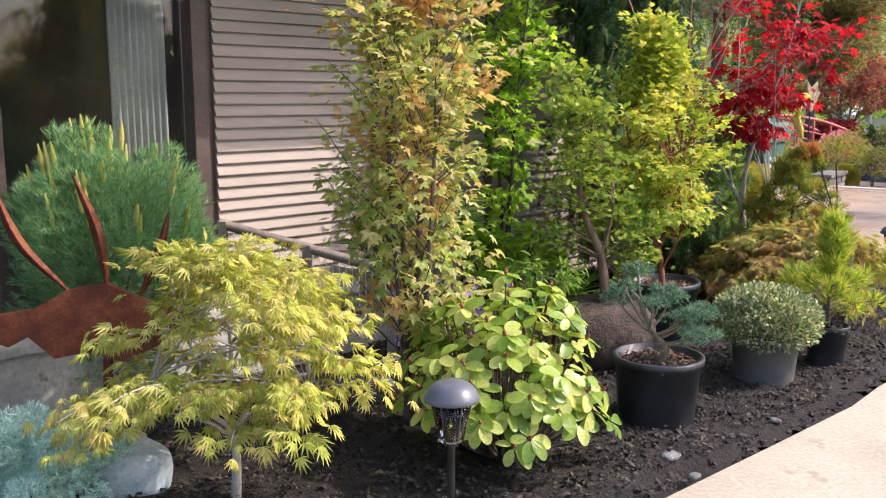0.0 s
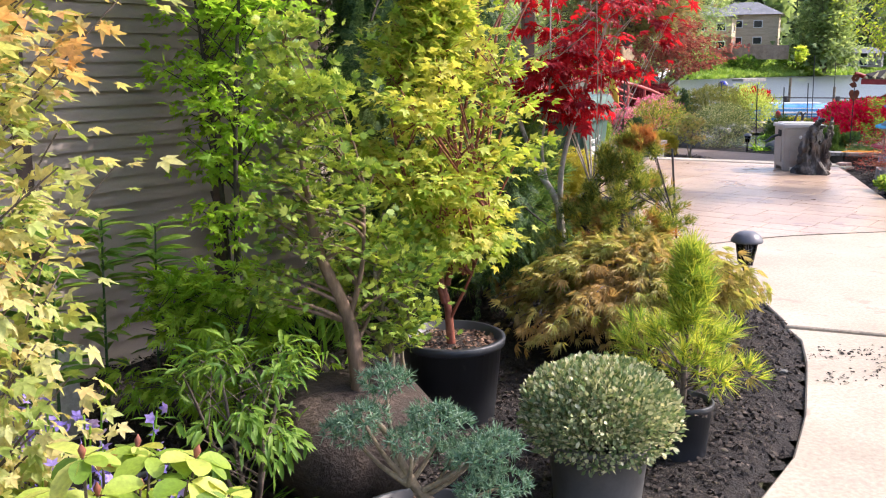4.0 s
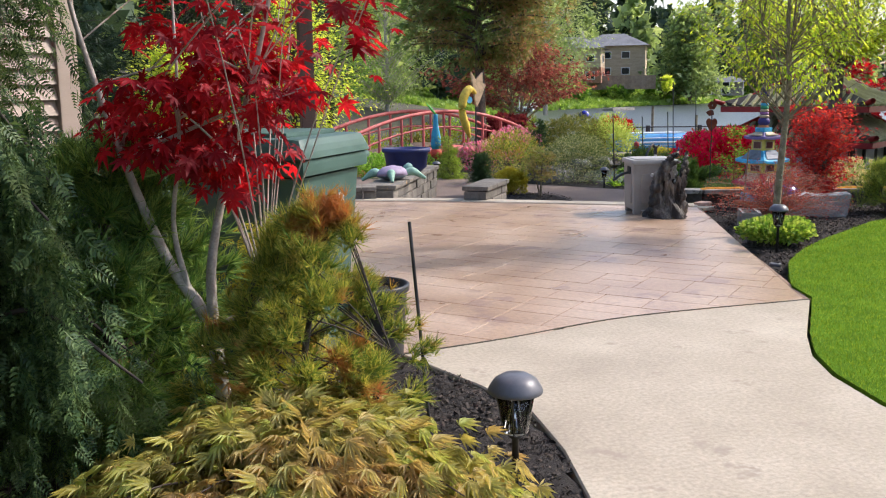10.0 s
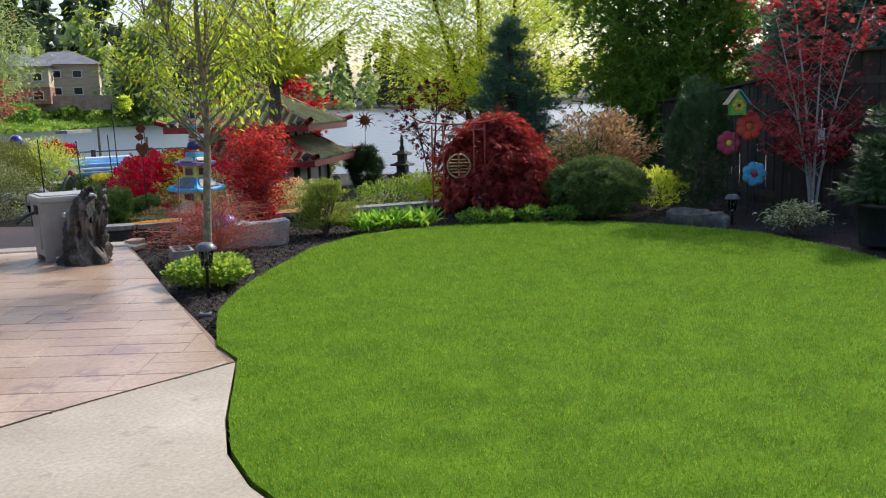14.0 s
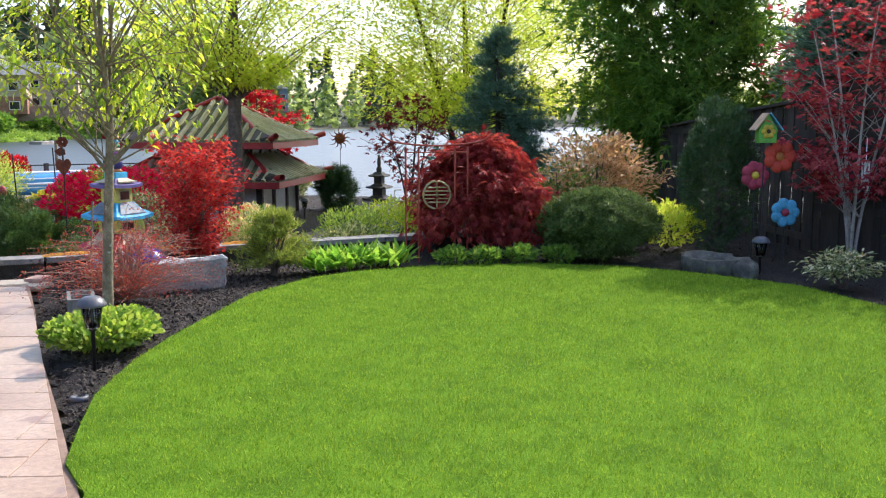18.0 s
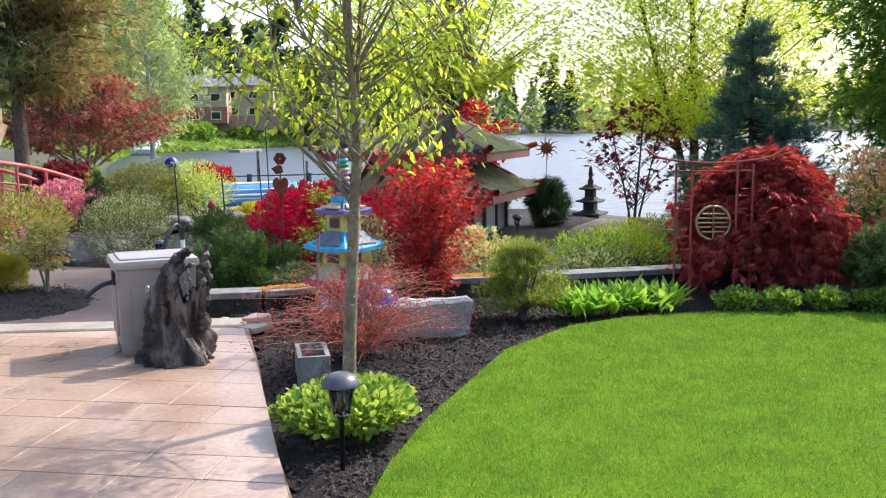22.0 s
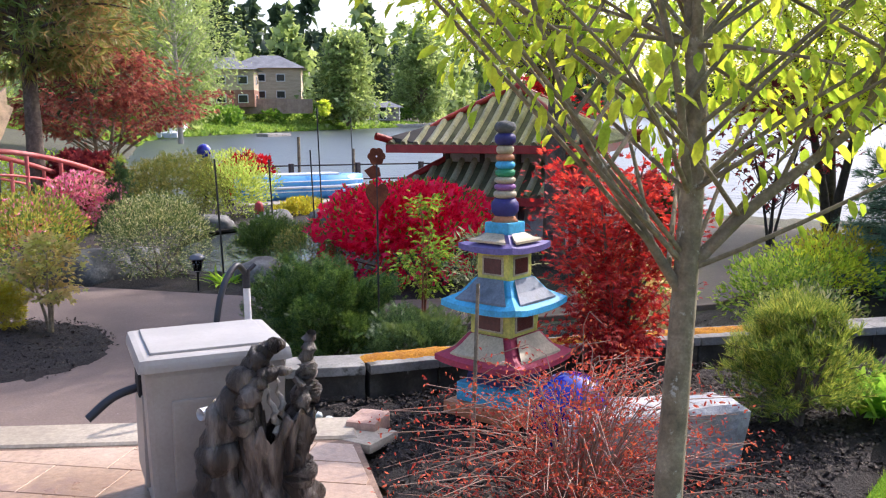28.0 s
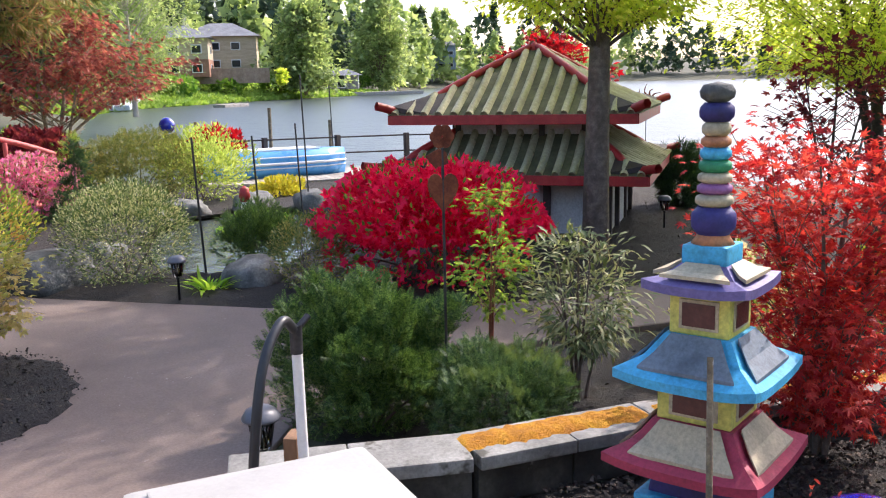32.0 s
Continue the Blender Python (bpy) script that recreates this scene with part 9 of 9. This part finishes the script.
for i in range(60):
    x = -2.5 + 0.34 * i / 59
    y = 0.16 + 0.035 * math.sin(i * 0.9)
    vs.append((b.verts.new((x, y, 0.15)), b.verts.new((x, y, 2.4))))
for p, q in zip(vs, vs[1:]):
    b.faces.new((p[0], q[0], q[1], p[1])).smooth = True
res = bmesh.ops.extrude_face_region(b, geom=list(b.faces))
for v in res["geom"]:
    if isinstance(v, bmesh.types.BMVert):
        v.co.y += 0.008
solo("curtain", b, CUR, "pale folded curtain behind the glass", "curtain", (0, 6.9, 0), 45)
room = thing("room", "dim living room behind the glass door", "room", (0, 6.9, 0), 45, kind="structure")
RW = surf("room_wall", ((0.14, 0.12, 0.11), (0.18, 0.16, 0.145), (0.21, 0.19, 0.17)), 0.9, 1, 40)
part("floor", box(4.2, 3.6, 0.1, (-3.9, 1.9, 0.02)), surf("carpet", ((0.2, 0.17, 0.14), (0.25, 0.21, 0.18), (0.3, 0.26, 0.22)), 0.95, 5, 60), room)
part("back_wall", box(4.2, 0.1, 2.6, (-3.9, 3.7, 0.02)), RW, room)
part("left_wall", box(0.1, 3.6, 2.6, (-5.95, 1.9, 0.02)), RW, room)
part("right_wall", box(0.1, 3.5, 2.6, (-1.9, 1.95, 0.02)), RW, room)
part("ceiling", box(4.2, 3.6, 0.1, (-3.9, 1.9, 2.6)), RW, room)
pic = thing("framed_picture", "dark framed picture on the living-room wall", "picture", (0, 6.9, 0), 45)
part("frame", box(0.6, 0.04, 0.8, (-5.0, 3.62, 1.2), 0.01), DARKW, pic)
part("canvas", box(0.48, 0.02, 0.66, (-5.0, 3.6, 1.27)), surf("picture_print", ((0.1, 0.1, 0.08), (0.25, 0.25, 0.2), (0.4, 0.4, 0.34)), 0.6, 9, 20), pic)
fl = thing("table_lamp", "table lamp with a pale shade in the living room", "lamp", (0, 6.9, 0), 45)
part("side_table", box(0.6, 0.5, 0.55, (-3.9, 2.6, 0.12), 0.02), DARKW, fl)
part("base", lathe([(0.1, 0.67), (0.05, 0.75), (0.09, 0.9), (0.03, 1.02)], 16, (-3.9, 2.6, 0)), DARKW, fl)
part("shade", lathe([(0.24, 1.0), (0.13, 1.28), (0.12, 1.28), (0.23, 1.0)], 24, (-3.9, 2.6, 0)), surf("lamp_shade", ((0.5, 0.46, 0.4), (0.58, 0.54, 0.48), (0.64, 0.6, 0.54)), 0.9), fl)
sofa = thing("sofa", "dark sofa in the living room", "sofa", (0, 6.9, 0), 45)
part("seat", box(1.5, 0.8, 0.42, (-5.0, 2.9, 0.12), 0.06), DARKW, sofa)
part("back", box(1.5, 0.22, 0.45, (-5.0, 3.3, 0.5), 0.06), DARKW, sofa)
well = thing("stairwell", "concrete-walled stairwell beside the house", "stairwell", kind="structure")
CONW = surf("stained_concrete", ((0.3, 0.28, 0.23), (0.42, 0.4, 0.34), (0.5, 0.48, 0.42)), 0.85, 3, 40, 0.4, 0.006, spots=((0.16, 0.15, 0.11), 4, 0.6))
part("wall", box(3.0, 0.16, 0.42, (-1.3, 4.75, -0.05), 0.01, (0, 0, 45)), CONW, well)
part("coping", box(3.04, 0.2, 0.05, (-1.3, 4.75, 0.37), 0.01, (0, 0, 45)), CONW, well)
part("end_wall", box(0.9, 0.16, 0.46, (-0.6, 6.05, -0.05), 0.01, (0, 0, 135)), CONW, well)
hr = thing("handrail", "weathered wooden handrail with wire pickets", "railing")
WG = surf("grey_timber", ((0.16, 0.13, 0.11), (0.23, 0.19, 0.165), (0.3, 0.26, 0.22)), 0.85, 5, 50)
A0, A1 = np.array([-1.32, 5.3, 0.8]), np.array([-0.3, 5.25, 0.52])
part("top_rail", tubes("top_rail", [rod(A0, A1, 0.03)], WG, 4), None, hr)
part("low_rail", tubes("low_rail", [rod(A0 - [0, 0, 0.3], A1 - [0, 0, 0.28], 0.025)], WG, 4), None, hr)
for u in (0.02, 0.5, 0.98):
    c = A0 + (A1 - A0) * u
    part("post", box(0.05, 0.05, c[2] + 0.02, (c[0], c[1], 0), 0.005), WG, hr)
for k in range(26):
    u = (k + 0.5) / 26
    c = A0 + (A1 - A0) * u + [0, 0.1, -0.3]
    part("picket", tubes("picket", [rod(c, c + [0, 0, 0.28], 0.003)], WHITEP, 4), None, hr)

sc = thing("metal_bird", "rusty steel bird sculpture with tall twisted blades", "sculpture", (-1.5, 3.85, 0.12), 12)
part("leg", tubes("leg", [rod((0.02, 0, 0), (0.04, 0, 0.36), 0.022)], RUST, 6), None, sc)
part("body", flat_shape([(-0.5, 0.42), (-0.36, 0.36), (-0.28, 0.4), (-0.18, 0.3), (-0.05, 0.32), (0.1, 0.27), (0.24, 0.33), (0.34, 0.42), (0.3, 0.5), (0.16, 0.56), (0.05, 0.62), (-0.1, 0.6), (-0.25, 0.52), (-0.4, 0.5)], 0.03), RUST, sc)
for x0, pts in ((0, [(-0.1, 0, 0.58), (-0.28, -0.02, 0.8), (-0.38, 0, 1.05)]), (1, [(0.05, 0, 0.6), (0.02, 0, 0.85), (-0.06, 0, 1.08)]), (2, [(0.18, 0, 0.55), (0.26, 0, 0.72), (0.32, 0, 0.92)])):
    line = bent(pts, 8)
    w = 0.024 * np.sin(np.linspace(0.25, 3.0, len(line)))
    V = np.concatenate([line + np.stack([w, 0.3 * w, 0 * w], -1), line - np.stack([w, 0.3 * w, 0 * w], -1), line + np.stack([0 * w, 0 * w + 0.006, 0 * w], -1)])
    n = len(line)
    F = [(i, i + 1, n + i + 1, n + i) for i in range(n - 1)] + [(i, 2 * n + i, 2 * n + i + 1, i + 1) for i in range(n - 1)] + [(n + i, n + i + 1, 2 * n + i + 1, 2 * n + i) for i in range(n - 1)]
    part("blade", mesh_np("blade", V, F, RUST, True), None, sc)
boulder("boulder", "grey flat rock under a steel sculpture", (-1.28, 3.42, 0.0), (0.2, 0.14, 0.14), ROCKB, 31, 10, 0.15)
boulder("boulder", "round tan stone on a grey rock", (-1.26, 3.5, 0.14), (0.06, 0.06, 0.055), surf("tan_stone", ((0.3, 0.26, 0.18), (0.4, 0.35, 0.26), (0.48, 0.43, 0.34)), 0.8, 8, 50), 32, 0, 0.1)
boulder("boulder", "pale greenish rock behind the sculpture", (-2.05, 4.25, 0), (0.2, 0.17, 0.18), ROCK, 33)
r = np.random.default_rng(55)
for i, (x, y, s) in enumerate(((-0.35, 4.7, 0.08), (-0.55, 4.95, 0.045), (0.95, 3.7, 0.05), (1.0, 3.5, 0.03), (2.2, 5.9, 0.04), (3.1, 5.95, 0.03), (3.3, 7.1, 0.07), (1.55, 4.15, 0.03), (12.9, 6.9, 0.06), (12.6, 7.2, 0.05))):
    boulder("stone", "small pale stone in the mulch", (x, y, 0.02), (s, s * 0.7, s * 0.35), ROCK, 40 + i, r.uniform(0, 180), 0.15, "stones in the mulch", "stone")
solo("irrigation_hose", tubes("irrigation_hose", [(bent([(-2.4, 3.7, 0.05), (-1.5, 4.1, 0.06), (-0.7, 4.75, 0.07), (0.2, 5.3, 0.06), (0.6, 5.6, 0.05)], 10), [0.012, 0.012])], GREYP, 8), None, "thin grey irrigation hose across the mulch", "hose")
solo("irrigation_hose", tubes("irrigation_hose", [(bent([(2.05, 7.7, 0.05), (2.25, 7.9, 0.16), (2.35, 8.1, 0.2), (2.2, 8.3, 0.05)], 8), [0.014, 0.014])], GREYP, 8), None, "bent grey hose end behind the red maple", "hose")

# ---- spilt mulch on the walkway ----
n = 260
c = np.array([(3.57, 6.2), (3.94, 6.07), (3.62, 6.22), (4.0, 6.05), (3.4, 5.85), (4.2, 5.6)])[r.integers(0, 6, n)]
P = np.column_stack([c + r.normal(0, 1, (n, 2)) * [0.13, 0.06], np.full(n, 0.003)])
k = inside(P[:, 0], P[:, 1], walk_poly)
P = P[k]
solo("spilt_mulch", foliage("spilt_mulch", P, r.normal(0, 1, P.shape) * [1, 1, 0.1], r.normal(0, 0.2, P.shape) + [0, 0, 1], r.uniform(0.008, 0.03, len(P)), "chip", CHIP), None, "scattered crumbs of mulch on the walkway", "mulch", kind="stuff")

# ---- pieces of the patio ----
slabs()
